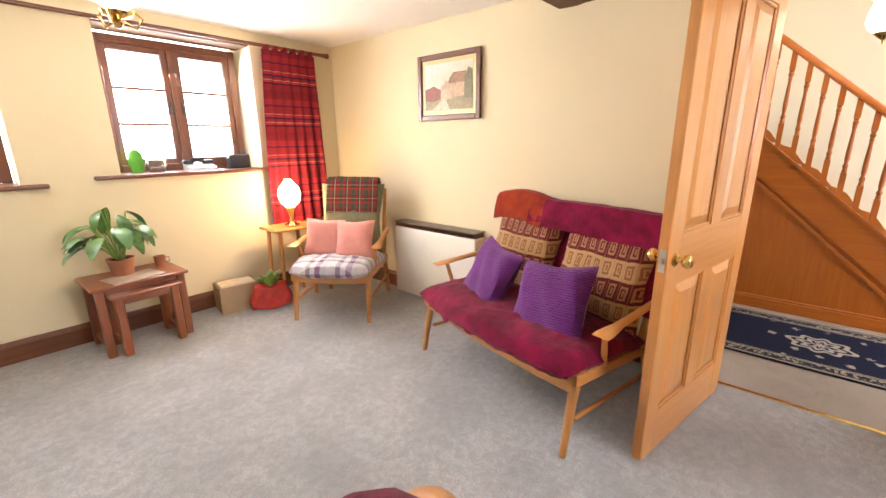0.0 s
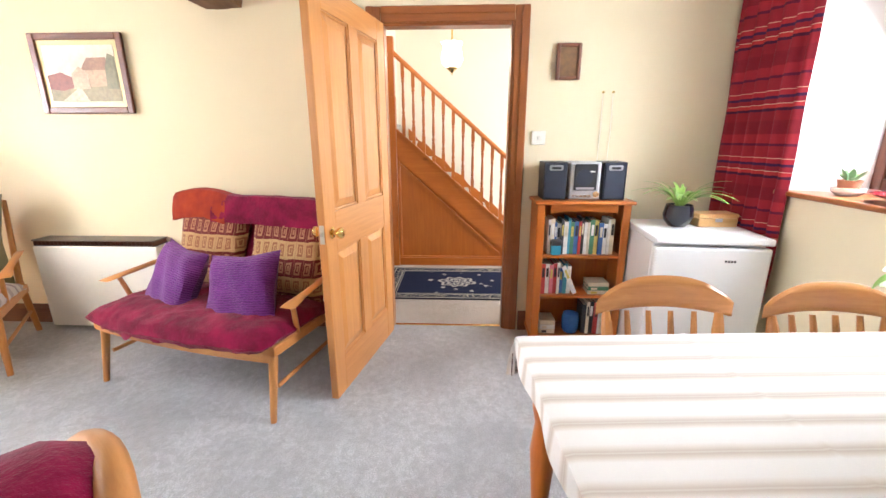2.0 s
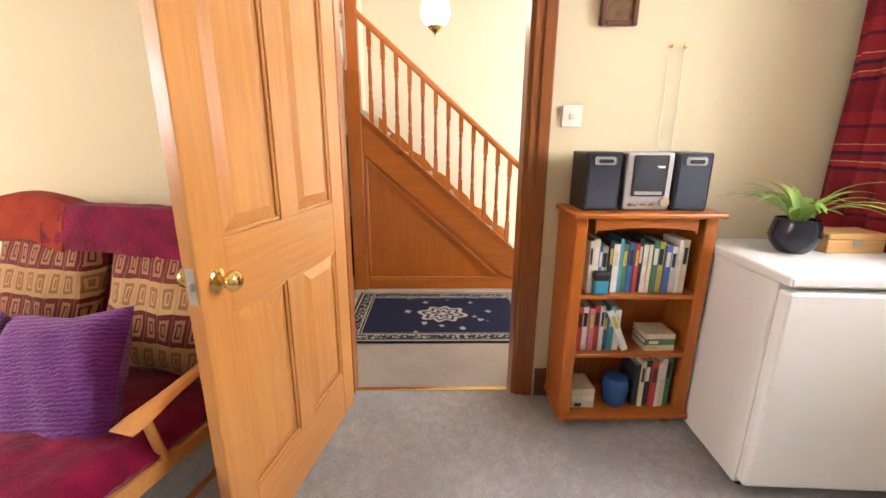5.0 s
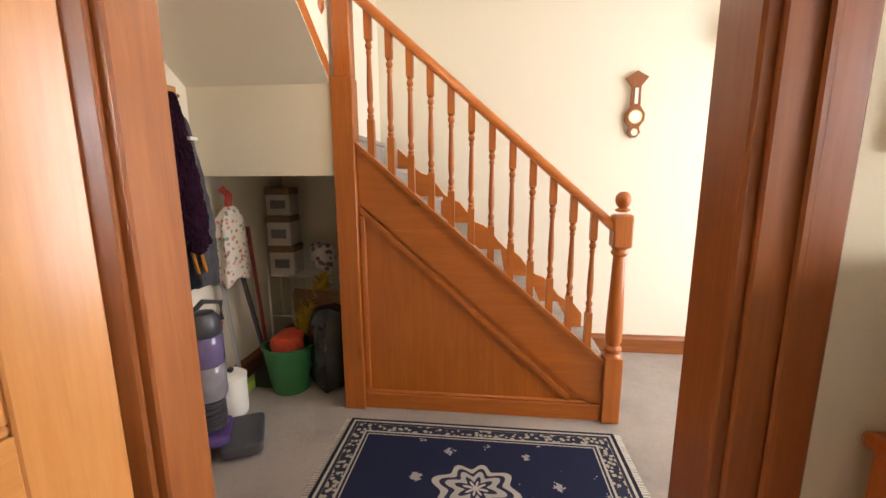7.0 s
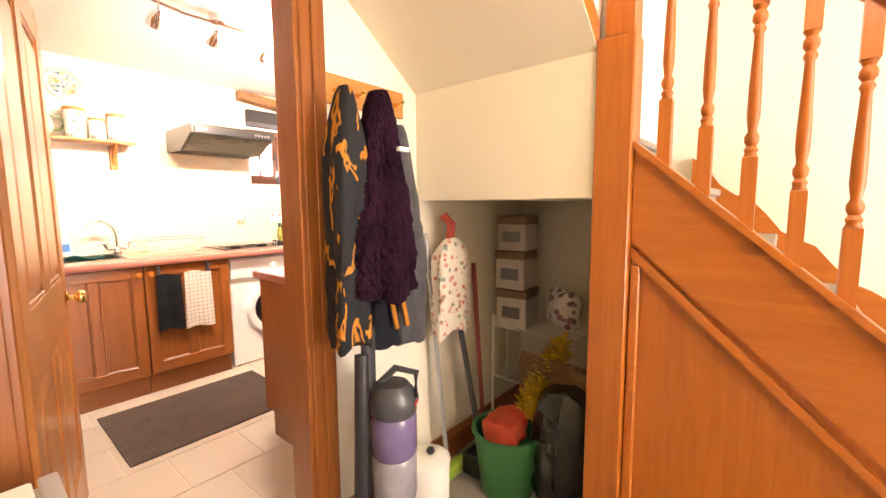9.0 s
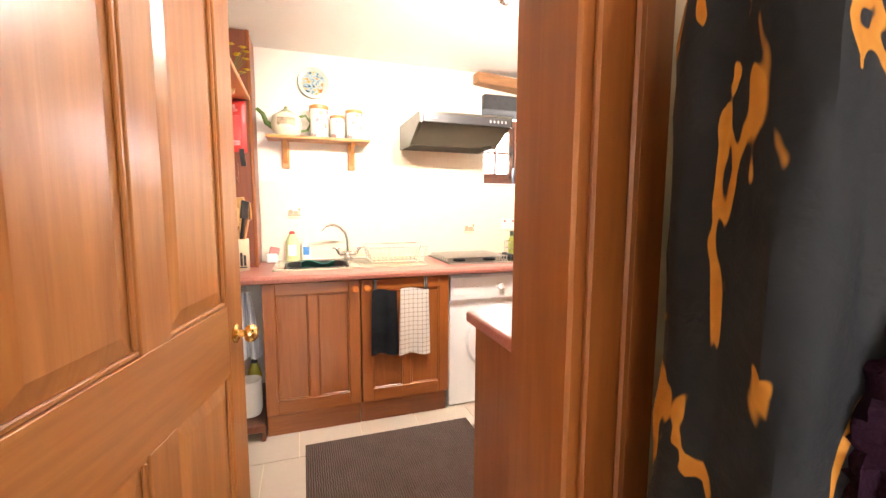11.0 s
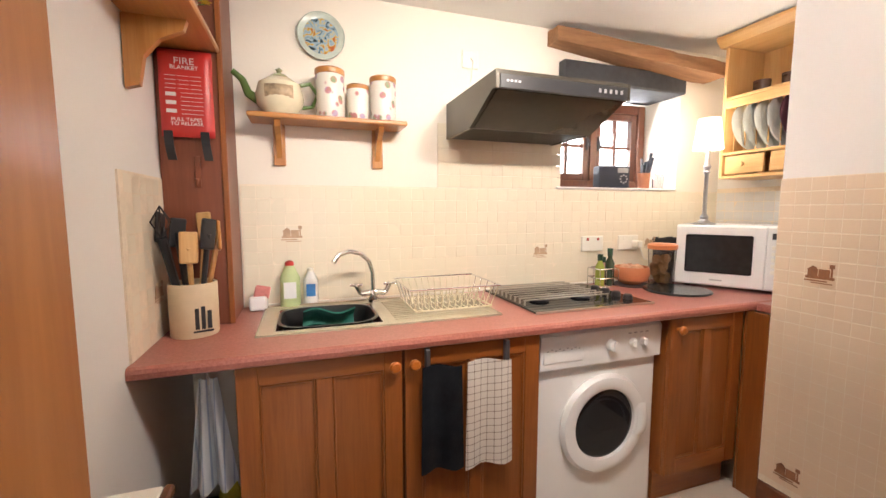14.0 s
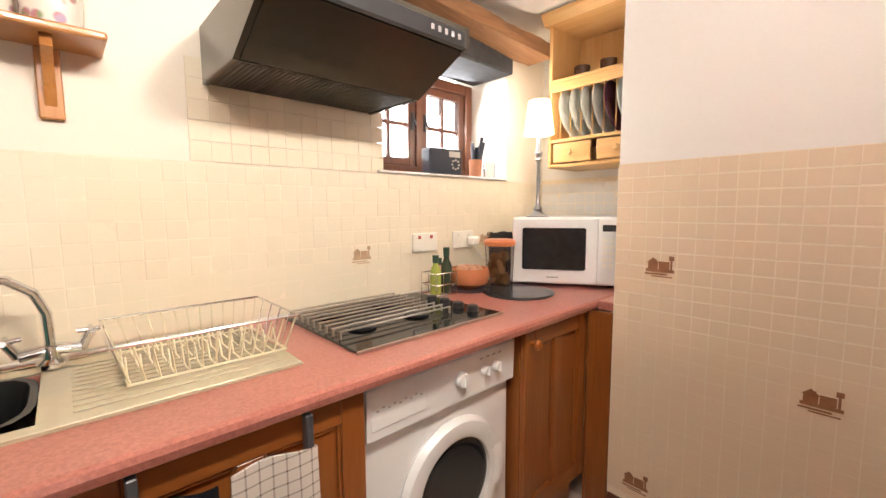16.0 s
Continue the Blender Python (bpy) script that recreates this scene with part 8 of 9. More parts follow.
bm = B(); lathe(bm, [(0.036, 0.12), (0.02, 0.132), (0.006, 0.136), (0.012, 0.146), (0, 0.154)], seg=16); part("lid", bm, plain("olive_glaze", (0.30, 0.33, 0.18), 0.2), tpx, "", True)
GREENG = plain("green_glaze", (0.10, 0.16, 0.045), 0.2)
bm = B(); tube(bm, [(-0.065, 0, 0.045), (-0.10, 0, 0.065), (-0.115, 0, 0.105), (-0.145, 0, 0.13)], 0.017, 10, 0.009); part("spout", bm, GREENG, tpx, "", True)
bm = B(); tube(bm, [(0.06, 0, 0.10), (0.10, 0, 0.11), (0.125, 0, 0.075), (0.105, 0, 0.035), (0.072, 0, 0.03)], 0.007, 8); part("handle", bm, GREENG, tpx, "", True)
bm = B(); grid_surface(bm, lambda u, v: Vector((-0.045 + u * 0.09, -0.0825 + 0.9 * (u - 0.5) ** 2 * 0.05 + (v - 0.5) ** 2 * 0.03, 0.045 + v * 0.04)), 8, 4, 0.0015); part("painted_scene", bm, plain("brown_painted_scene", (0.35, 0.26, 0.16), 0.3, 0, 0.8, 60), tpx, "brown painted scene", True)


def floral(name):
    m, nt, b = mat_base(name, 0.22)
    v = coords(nt)
    vo = nt.nodes.new("ShaderNodeTexVoronoi"); vo.inputs["Scale"].default_value = 26
    nt.links.new(v, vo.inputs["Vector"])
    spot = ramp(nt, vo.outputs["Distance"], [(0.30, (1, 1, 1)), (0.42, (0, 0, 0))])
    hue = ramp(nt, noise_tex(nt, v, 17, 2), [(0.38, (0.12, 0.24, 0.08)), (0.5, (0.45, 0.10, 0.12)), (0.6, (0.36, 0.25, 0.42))])
    nt.links.new(mixc(nt, maths(nt, "MULTIPLY", spot, 0.8), (0.74, 0.70, 0.62), hue), b.inputs["Base Color"])
    return m
FLOR = floral("floral_china")
for x, h, r in ((4.886, 0.20, 0.058), (5.000, 0.145, 0.046), (5.108, 0.188, 0.055)):
    e = thing("canister", "white floral china canister with a wooden lid", "canister", pose(x, 5.145, 1.70), "canisters on the shelf")
    bm = B(); lathe(bm, [(0, 0), (r * 0.95, 0), (r, 0.006), (r, h * 0.86), (r * 0.96, h * 0.88), (0, h * 0.88)], seg=26); part("body", bm, FLOR, e, "", True)
    bm = B(); lathe(bm, [(r * 1.02, h * 0.881), (r * 1.04, h * 0.9), (r * 1.04, h * 0.98), (r * 0.98, h), (0, h)], seg=26); part("lid", bm, HONEY[0], e, "", True)
pl = thing("wall_plate", "round painted plate with fishes hung on the wall", "plate", pose(4.86, 5.232, 2.06, 90))
bm = B(); lathe(bm, [(0, 0.002), (0.06, 0.002), (0.095, 0.018), (0.098, 0.02), (0.095, 0.022), (0.072, 0.012)], seg=40); part("rim", bm, plain("pale_teal_glaze", (0.45, 0.52, 0.46), 0.2, 0, 0.15), pl, "", True)
bm = B(); lathe(bm, [(0.074, 0.0125), (0.06, 0.006), (0, 0.0055)], seg=36)
def fish_paint():
    m, nt, b = mat_base("painted_fishes", 0.2)
    v = coords(nt)
    col = ramp(nt, noise_tex(nt, v, 30, 3, 0.5, 1.5), [(0.36, (0.03, 0.05, 0.06)), (0.43, (0.22, 0.34, 0.42)), (0.52, (0.34, 0.44, 0.48)), (0.58, (0.55, 0.40, 0.08)), (0.64, (0.40, 0.12, 0.04))])
    nt.links.new(col, b.inputs["Base Color"])
    return m
part("painting", bm, fish_paint(), pl, "painted fish scene", True)
sk2 = thing("wall_socket", "white wall switch above the cooker hood", "socket", pose(5.55, 5.232, 2.00))
bm = B(); box(bm, -0.043, -0.01, 0, 0.043, -0.001, 0.086, 0.004); part("plate", bm, IVORY, sk2)
bm = B(); tube(bm, [(0.0, -0.012, 0.05), (0.012, -0.02, 0.03), (0.004, -0.01, -0.06)], 0.004); part("flex", bm, IVORY, sk2)
for x, mt in ((6.29, BLACK), (6.54, IVORY)):
    e = thing("wall_socket", "white double wall socket above the worktop", "socket", pose(x, 5.222, 1.09))
    bm = B(); box(bm, -0.073, -0.012, 0, 0.073, -0.0012, 0.086, 0.004); part("plate", bm, IVORY, e)
    for s in (-0.035, 0.035):
        bm = B(); box(bm, s - 0.008, -0.016, 0.06, s + 0.008, -0.012, 0.075, 0.002); part("rocker", bm, plain("red_rocker", (0.4, 0.05, 0.04), 0.4) if mt is BLACK else IVORY, e)
bm = B(); box(bm, -0.02, -0.05, 0, 0.02, -0.001, 0.04, 0.006); tube(bm, [(0, -0.045, 0.005), (0.02, -0.06, -0.06), (0.12, -0.05, -0.1)], 0.004)
ob = part("plug", bm, IVORY, None); ob.location = (6.58, 5.21, 1.105); tagged(ob, "white plug with a trailing flex", "plug")

# corner things on the worktop
cd = thing("spice_caddy", "small wire caddy with bottles on the worktop", "caddy", pose(6.30, 5.13, CH + 0.0005))
for z in (0.005, 0.05, 0.10):
    bm = B(); tube(bm, [(-0.06, -0.05, z), (0.06, -0.05, z), (0.06, 0.05, z), (-0.06, 0.05, z), (-0.06, -0.05, z)], 0.003, 6); part("wire_ring", bm, CHROME, cd)
for x in (-0.06, -0.02, 0.02, 0.06):
    bm = B(); tube(bm, [(x, -0.05, 0.10), (x, -0.05, 0.005), (x, 0.05, 0.005), (x, 0.05, 0.10)], 0.002, 5); part("wire", bm, CHROME, cd)
for x, y, h, c, k in ((-0.03, -0.01, 0.17, (0.35, 0.40, 0.08), 0), (0.03, -0.015, 0.20, (0.05, 0.07, 0.04), 1), (0.02, 0.025, 0.15, (0.5, 0.25, 0.22), 2)):
    bm = B(); lathe(bm, [(0, 0), (0.024, 0), (0.024, h * 0.6), (0.012, h * 0.75), (0.012, h * 0.8), (0, h * 0.8)], (x, y, 0.008), 14); jb = part("bottle", bm, plain("sauce_bottle", c, 0.2), cd, "", True)
    bm = B(); lathe(bm, [(0.014, h * 0.8), (0.015, h), (0, h)], (x, y, 0.0085), 12); part("cap", bm, plain("dark_green_cap", (0.02, 0.06, 0.03), 0.4), jb, "", True)
bo = thing("egg_bowl", "round terracotta bowl on a dark mat", "bowl", pose(6.475, 5.11, CH + 0.0005) @ Matrix.Diagonal((1.12, 1.12, 1.1, 1)))
bm = B(); lathe(bm, [(0, 0), (0.085, 0), (0.09, 0.006), (0, 0.007)], seg=24); part("mat", bm, plain("slate_mat", (0.06, 0.05, 0.05), 0.5), bo, "dark round mat", True)
bm = B(); lathe(bm, [(0.04, 0.008), (0.075, 0.03), (0.085, 0.065), (0.078, 0.095), (0.072, 0.095), (0.075, 0.065), (0.06, 0.03), (0, 0.02)], seg=26); part("bowl", bm, plain("orange_terracotta", (0.50, 0.17, 0.07), 0.55), bo, "", True)
for k in range(6):
    bm = B(); bmesh.ops.create_uvsphere(bm, u_segments=10, v_segments=8, radius=0.022, matrix=Matrix.Translation((0.035 * math.cos(k * 1.05), 0.035 * math.sin(k * 1.05), 0.085))); part("egg", bm, plain("brown_egg", (0.5, 0.27, 0.16), 0.5), bo, "", True)
jr = thing("storage_jar", "clear plastic jar of biscuits with an orange lid", "jar", pose(6.635, 5.06, CH + 0.0005) @ Matrix.Diagonal((1.2, 1.2, 1.25, 1)))
bm = B(); lathe(bm, [(0, 0), (0.052, 0), (0.06, 0.16), (0.057, 0.16), (0.049, 0.005), (0, 0.005)], seg=24); part("body", bm, CLEAR, jr, "", True)
bm = B(); lathe(bm, [(0.062, 0.161), (0.064, 0.178), (0.055, 0.185), (0, 0.185)], seg=24); part("lid", bm, plain("orange_lid", (0.62, 0.20, 0.08), 0.35), jr, "", True)
for k in range(12):
    bm = B(); lathe(bm, [(0, 0), (0.02, 0), (0.02, 0.02), (0, 0.02)], seg=8, m=pose(0.022 * math.cos(k * 2.1), 0.022 * math.sin(k * 2.1), 0.01 + 0.01 * k, 40 * k, 30 * k)); part("biscuit", bm, plain("biscuit", (0.42, 0.24, 0.12), 0.8), jr)
bm = B(); lathe(bm, [(0, 0), (0.155, 0), (0.16, 0.005), (0.155, 0.011), (0, 0.011)], seg=48)
ob = part("worktop_saver", bm, plain("dark_speckled_glass", (0.03, 0.03, 0.032), 0.12, 0, 0.6, 90), None, "", True); ob.location = (6.57, 4.90, CH + 0.0005); tagged(ob, "round dark glass worktop saver", "worktop saver")

# microwave, lamp, rack behind
mw_m = Matrix.Translation((6.71, 5.04, CH + 0.001)) @ pose(0, 0, 0, 0, 0, -58) @ Matrix.Diagonal((1.1, 1, 1, 1))
mw = thing("microwave", "white microwave oven standing across the corner", "microwave", mw_m)
bm = B(); box(bm, 0, 0, 0.012, 0.47, 0.32, 0.335, 0.006, 2); part("case", bm, WHITE, mw)
bm = B(); box(bm, 0.003, -0.022, 0.02, 0.355, -0.0005, 0.33, 0.006, 2); dr = part("door", bm, WHITE, mw)
bm = B(); box(bm, 0.045, -0.0245, 0.085, 0.31, -0.0225, 0.285, 0.006); part("window", bm, plain("dark_oven_window", (0.02, 0.02, 0.022), 0.08, 0, 0.3), dr, "dark glass window")
bm = B(); box(bm, 0.15, -0.0235, 0.045, 0.20, -0.0225, 0.052); part("badge", bm, SILVER, dr)
bm = B(); box(bm, 0.358, -0.022, 0.02, 0.467, -0.0005, 0.33, 0.005, 2); cpn = part("control_panel", bm, WHITE, mw)
bm = B(); box(bm, 0.375, -0.024, 0.27, 0.45, -0.0225, 0.30); part("display", bm, BLACK, cpn)
for r in range(5):
    for c in range(3):
        bm = B(); box(bm, 0.376 + c * 0.026, -0.024, 0.10 + r * 0.03, 0.395 + c * 0.026, -0.0225, 0.118 + r * 0.03, 0.001); part("key", bm, IVORY, cpn)
for x in (0.05, 0.42):
    for y in (0.05, 0.27):
        bm = B(); rod(bm, (x, y, 0), (x, y, 0.013), 0.015); part("foot", bm, BLACK, mw)
bl = thing("buffet_lamp", "slim silver table lamp with a lit cream shade on the microwave", "lamp", pose(6.825, 4.975, CH + 0.3365))
bm = B(); lathe(bm, [(0, 0), (0.055, 0), (0.058, 0.006), (0.03, 0.016), (0.018, 0.03), (0.022, 0.04), (0.011, 0.06), (0.010, 0.27), (0.018, 0.28), (0.012, 0.29), (0.020, 0.31), (0.012, 0.325), (0.010, 0.40)], seg=18); part("stem", bm, plain("pewter", (0.36, 0.36, 0.37), 0.3, 0.9), bl, "", True)
bm = B(); lathe(bm, [(0.072, 0.40), (0.052, 0.56)], seg=28); bm.faces.ensure_lookup_table()
bmesh.ops.delete(bm, geom=[f for f in bm.faces if len(f.verts) > 4], context="FACES_ONLY")
part("shade", bm, glow("lit_cream_shade", (1.0, 0.82, 0.55), 2.2), bl, "glowing cream fabric shade", True).visible_shadow = False
tr2 = thing("black_tray", "black wire-edged tray leaning in the corner", "tray", pose(6.86, 5.205, CH + 0.001, -8))
bm = B(); box(bm, -0.13, -0.012, 0, 0.10, 0.0, 0.33, 0.01, 2); part("tray", bm, BLACK, tr2)
prk = thing("plate_rack", "pale pine wall plate rack with plates and two small drawers", "plate rack", pose(7.245, 4.76, 1.49, 0, 0, -90))
pw, pdp, phh = 0.48, 0.29, 0.70
for x in (-1, 1):
    bm = B(); box(bm, x * pw / 2 - 0.009, -pdp, 0, x * pw / 2 + 0.009, -0.001, phh, 0.003); part("side", bm, PALEPINE[2], prk)
bm = B(); box(bm, -pw / 2 + 0.009, -0.012, 0, pw / 2 - 0.009, -0.001, phh)
part("back", bm, PALEPINE[2], prk)
bm = B(); prism(bm, [(-0.001, phh), (-0.001, phh + 0.05), (-pdp - 0.05, phh + 0.05), (-pdp - 0.045, phh + 0.035), (-pdp - 0.015, phh)], 0, -pw / 2 - 0.03, pw / 2 + 0.03); part("cornice", bm, PALEPINE[0], prk)
for z in (0.0, 0.125, 0.42):
    bm = B(); box(bm, -pw / 2 + 0.009, -pdp + 0.002, z, pw / 2 - 0.009, -0.012, z + 0.016, 0.002); part("shelf", bm, PALEPINE[0], prk)
bm = B(); box(bm, -pw / 2 + 0.009, -pdp, 0.375, pw / 2 - 0.009, -pdp + 0.014, 0.4195, 0.003); part("rail", bm, PALEPINE[0], prk)
for k in range(8):
    x = -0.209 + k * 0.058
    bm = B(); rod(bm, (x, -pdp + 0.05, 0.141), (x, -pdp + 0.05, 0.420), 0.0038, None, 8); part("dowel", bm, PALEPINE[2], prk, "", True)
for k in range(2):
    x = -0.115 + k * 0.23
    bm = B(); box(bm, x - 0.10, -pdp - 0.003, 0.022, x + 0.10, -pdp + 0.012, 0.118, 0.005, 2); d2 = part("drawer", bm, PALEPINE[0], prk)
    bm = B(); lathe(bm, [(0, 0), (0.007, 0), (0.014, 0.014), (0.012, 0.022), (0, 0.024)], seg=14, m=pose(x, -pdp - 0.003, 0.07, 90)); part("knob", bm, PALEPINE[0], d2, "", True)
PR_M = prk.matrix_basis.copy()
for k in range(7):
    e = thing("dinner_plate", ("pale grey glazed plate standing in the pine rack", "plum glazed plate standing in the pine rack")[k == 4], "plate", PR_M @ pose(-0.18 + k * 0.058, -0.192, 0.268, 0, 79, 0), "plates in the pine rack")
    bm = B(); lathe(bm, [(0, -0.004), (0.062, -0.004), (0.120, 0.008), (0.127, 0.012), (0.120, 0.013), (0.062, 0.0), (0, 0.0)], seg=36); part("plate", bm, plain("plum_glaze", (0.13, 0.05, 0.07), 0.2) if k == 4 else plain("grey_glaze", (0.72, 0.74, 0.70), 0.2, 0, 0.1), e, "", True)
for k in range(3):
    e = thing("mug", "brown glazed mug on the plate rack shelf", "mug", PR_M @ pose(-0.15 + k * 0.14, -0.14, 0.4365))
    bm = B(); lathe(bm, [(0, 0), (0.036, 0), (0.04, 0.08), (0.036, 0.08), (0.033, 0.008), (0, 0.008)], seg=18); tube(bm, [(0, -0.038, 0.065), (0, -0.062, 0.06), (0, -0.062, 0.03), (0, -0.036, 0.018)], 0.005); part("body", bm, plain("dark_brown_glaze", (0.10, 0.05, 0.03), 0.25), e, "", True)
# on the window sill
dr3 = thing("digital_radio", "small black digital radio on the kitchen sill", "radio", pose(6.46, 5.27, 1.447, 0, 0, -4))
bm = B(); box(bm, -0.10, -0.025, 0, 0.10, 0.045, 0.125, 0.01, 2); part("case", bm, NAVY, dr3)
bm = B(); box(bm, 0.015, -0.027, 0.085, 0.085, -0.0255, 0.112); part("display", bm, SILVER, dr3)
for k in range(8):
    a = k * math.pi / 4
    bm = B(); rod(bm, (0.055 + 0.022 * math.cos(a), -0.0255, 0.05 + 0.022 * math.sin(a)), (0.055 + 0.022 * math.cos(a), -0.029, 0.05 + 0.022 * math.sin(a)), 0.005); part("button", bm, SILVER, dr3)
kb = thing("knife_pot", "terracotta pot of kitchen knives on the sill", "knife pot", pose(6.70, 5.28, 1.447))
bm = B(); lathe(bm, [(0, 0), (0.03, 0), (0.036, 0.09), (0.031, 0.09), (0.026, 0.01), (0, 0.01)], seg=18); part("pot", bm, TERRA, kb, "", True)
for k in range(6):
    a = k * 1.05
    bm = B(); rod(bm, (0.012 * math.cos(a), 0.012 * math.sin(a), 0.02), (0.03 * math.cos(a) + 0.02, 0.03 * math.sin(a), 0.14 + 0.02 * (k % 3) + (0.07 if k == 0 else 0)), 0.007, 0.009); part("knife", bm, NAVY, kb, "", True)
jm = thing("glass_jar", "small clear jar on the kitchen sill", "jar", pose(6.80, 5.27, 1.447))
bm = B(); lathe(bm, [(0, 0), (0.03, 0), (0.032, 0.07), (0.024, 0.085), (0.022, 0.085), (0.028, 0.07), (0.026, 0.006), (0, 0.006)], seg=16); part("body", bm, CLEAR, jm, "", True)

# left corner: boxing, blanket, shelf, crock, bin, freezer
bx2 = thing("pipe_boxing", "reddish-brown wooden pipe boxing in the corner", "boxing", pose(4.41, 5.11, CH + 0.0005))
REDW = [wood("red_brown_board_" + "xyz"[a], (0.25, 0.075, 0.035), (0.17, 0.045, 0.02), a, 0.4, 26, False, 0.05) for a in range(3)]
bm = B(); box(bm, -0.105, -0.13, 0, 0.10, 0.122, 1.342, 0.003); part("board", bm, REDW[2], bx2)
bm = B(); box(bm, 0.085, -0.139, 0, 0.104, -0.1305, 1.342, 0.003); part("edge_strip", bm, CAB[2], bx2)
fb = thing("fire_blanket", "red fire blanket pouch with white print and black tapes", "fire blanket", pose(4.402, 4.978, 1.570) @ Matrix.Diagonal((0.94, 1, 0.83, 1)))
bm = B(); soft_slab(bm, lambda u, v, k: Vector(((2 * u - 1) * 0.085, -0.016 + k * 0.014 * max(0, (1 - abs(2 * u - 1) ** 8) * (1 - abs(2 * v - 1) ** 8)) ** 0.5 + 0.002 * math.sin(v * 9), v * 0.345)), 12, 20); part("pouch", bm, plain("red_vinyl", (0.50, 0.03, 0.025), 0.3, 0, 0.08, 20, 0.2, 0.003), fb, "", True)


def words(txt, m, size, mat, parent, depth=0.0006):
    cu = bpy.data.curves.new("words", "FONT")
    cu.body, cu.size, cu.align_x, cu.extrude = txt, size, "CENTER", depth
    tmp = bpy.data.objects.new("words", cu)
    scene.collection.objects.link(tmp)
    me = bpy.data.meshes.new_from_object(tmp.evaluated_get(bpy.context.evaluated_depsgraph_get()))
    bpy.data.objects.remove(tmp)
    me.materials.clear()
    me.materials.append(mat)
    ob = new("lettering", me)
    ob.parent, ob.matrix_basis = parent, m
    return ob
PRINT = plain("white_print", (0.75, 0.72, 0.7), 0.5, 0, 0.02)
words("FIRE", pose(0, -0.0325, 0.285, 90), 0.036, PRINT, fb)
words("BLANKET", pose(0, -0.0325, 0.265, 90), 0.021, PRINT, fb)
for r in range(10):
    bm = B()
    for c in range(3):
        w = 0.05 if r < 4 else (0.09, 0.0, 0.0)[c]
        if r >= 4 and c:
            continue
        xa = (-0.062 + c * 0.04) if r < 4 else -0.015
        box(bm, xa, -0.0325, 0.238 - r * 0.0165, xa + (0.034 if r < 4 else 0.07), -0.0315, 0.2395 - r * 0.0165)
    if r >= 4 and r % 2 == 0:
        box(bm, -0.062, -0.0325, 0.225 - r * 0.0165, -0.03, -0.0315, 0.2395 - r * 0.0165)
    part("print_line", bm, PRINT, fb)
words("PULL TAPES", pose(0, -0.0325, 0.062, 90), 0.019, PRINT, fb)
words("TO RELEASE", pose(0, -0.0325, 0.045, 90), 0.019, PRINT, fb)
for x in (-0.06, 0.055):
    bm = B(); grid_surface(bm, lambda u, v: Vector((x + (u - 0.5) * 0.028 + 0.01 * v, -0.034 - 0.012 * math.sin(v * 3), 0.02 - v * 0.115)), 2, 8, 0.003); part("tape", bm, BLACK, fb, "black pull tape")
hk = thing("wall_hook", "small dark hook below the fire blanket", "hook", pose(4.42, 4.978, 1.40))
bm = B(); box(bm, -0.009, -0.008, 0, 0.009, -0.001, 0.11, 0.002); tube(bm, [(0, -0.008, 0.03), (0, -0.03, 0.01), (0, -0.035, 0.03)], 0.004); part("hook", bm, REDW[2], hk)
ls = thing("side_shelf", "pine shelf with curved brackets on the side wall", "shelf", pose(4.306, 4.52, 1.862))
bm = B(); box(bm, 0, -0.5, 0, 0.20, 0.455, 0.022, 0.005); part("board", bm, HONEY[1], ls)
for y in (-0.35, 0.21):
    bm = B(); prism(bm, [(0.001, -0.001), (0.16, -0.001), (0.15, -0.03), (0.09, -0.06), (0.05, -0.11), (0.035, -0.19), (0.001, -0.20)], 1, y - 0.012, y + 0.012); part("bracket", bm, HONEY[2], ls)
fj = thing("flower_jar", "yellow dried flowers in a small brown jar on the shelf", "flowers", pose(4.44, 4.84, 1.8845))
bm = B(); lathe(bm, [(0, 0), (0.03, 0), (0.042, 0.03), (0.03, 0.07), (0.034, 0.08), (0, 0.075)], seg=16); part("jar", bm, plain("brown_jar_glaze", (0.13, 0.05, 0.025), 0.3), fj, "", True)
bm, b2 = B(), B()
for k in range(16):
    a = k * 2.4
    tip = Vector((0.07 * math.cos(a), 0.07 * math.sin(a), 0.10 + 0.05 * (k % 3)))
    tube(b2, [(0, 0, 0.07), tip], 0.0015, 4)
    for q in range(6):
        leaf(bm, tip, tip + Vector((0.022 * math.cos(q * 1.05), 0.022 * math.sin(q * 1.05), 0.008)), 0.014, 0.1, n=3)
part("petals", bm, plain("yellow_petals", (0.55, 0.36, 0.02), 0.7, 0, 0.3), fj); part("stalk", b2, LEAF, fj)
ck = thing("utensil_crock", "cream crock of kitchen utensils on the worktop", "crock", pose(4.405, 4.88, CH + 0.0005))
bm = B(); lathe(bm, [(0, 0), (0.07, 0), (0.073, 0.006), (0.073, 0.172), (0.07, 0.178), (0.065, 0.176), (0.065, 0.01), (0, 0.01)], seg=30); part("pot", bm, plain("stoneware_cream", (0.60, 0.48, 0.32), 0.4, 0, 0.08), ck, "", True)
bm = B()
for k, (x, z, h) in enumerate(((0.0, 0.03, 0.07), (0.018, 0.03, 0.075), (0.036, 0.03, 0.06))):
    box(bm, x - 0.006, -0.0735, z, x + 0.006, -0.070, z + h, 0.001)
box(bm, -0.012, -0.0735, 0.02, 0.046, -0.070, 0.026)
bmesh.ops.rotate(bm, verts=bm.verts, matrix=Matrix.Rotation(radians(18), 3, "Z")); part("printed_motif", bm, BLACK, ck)
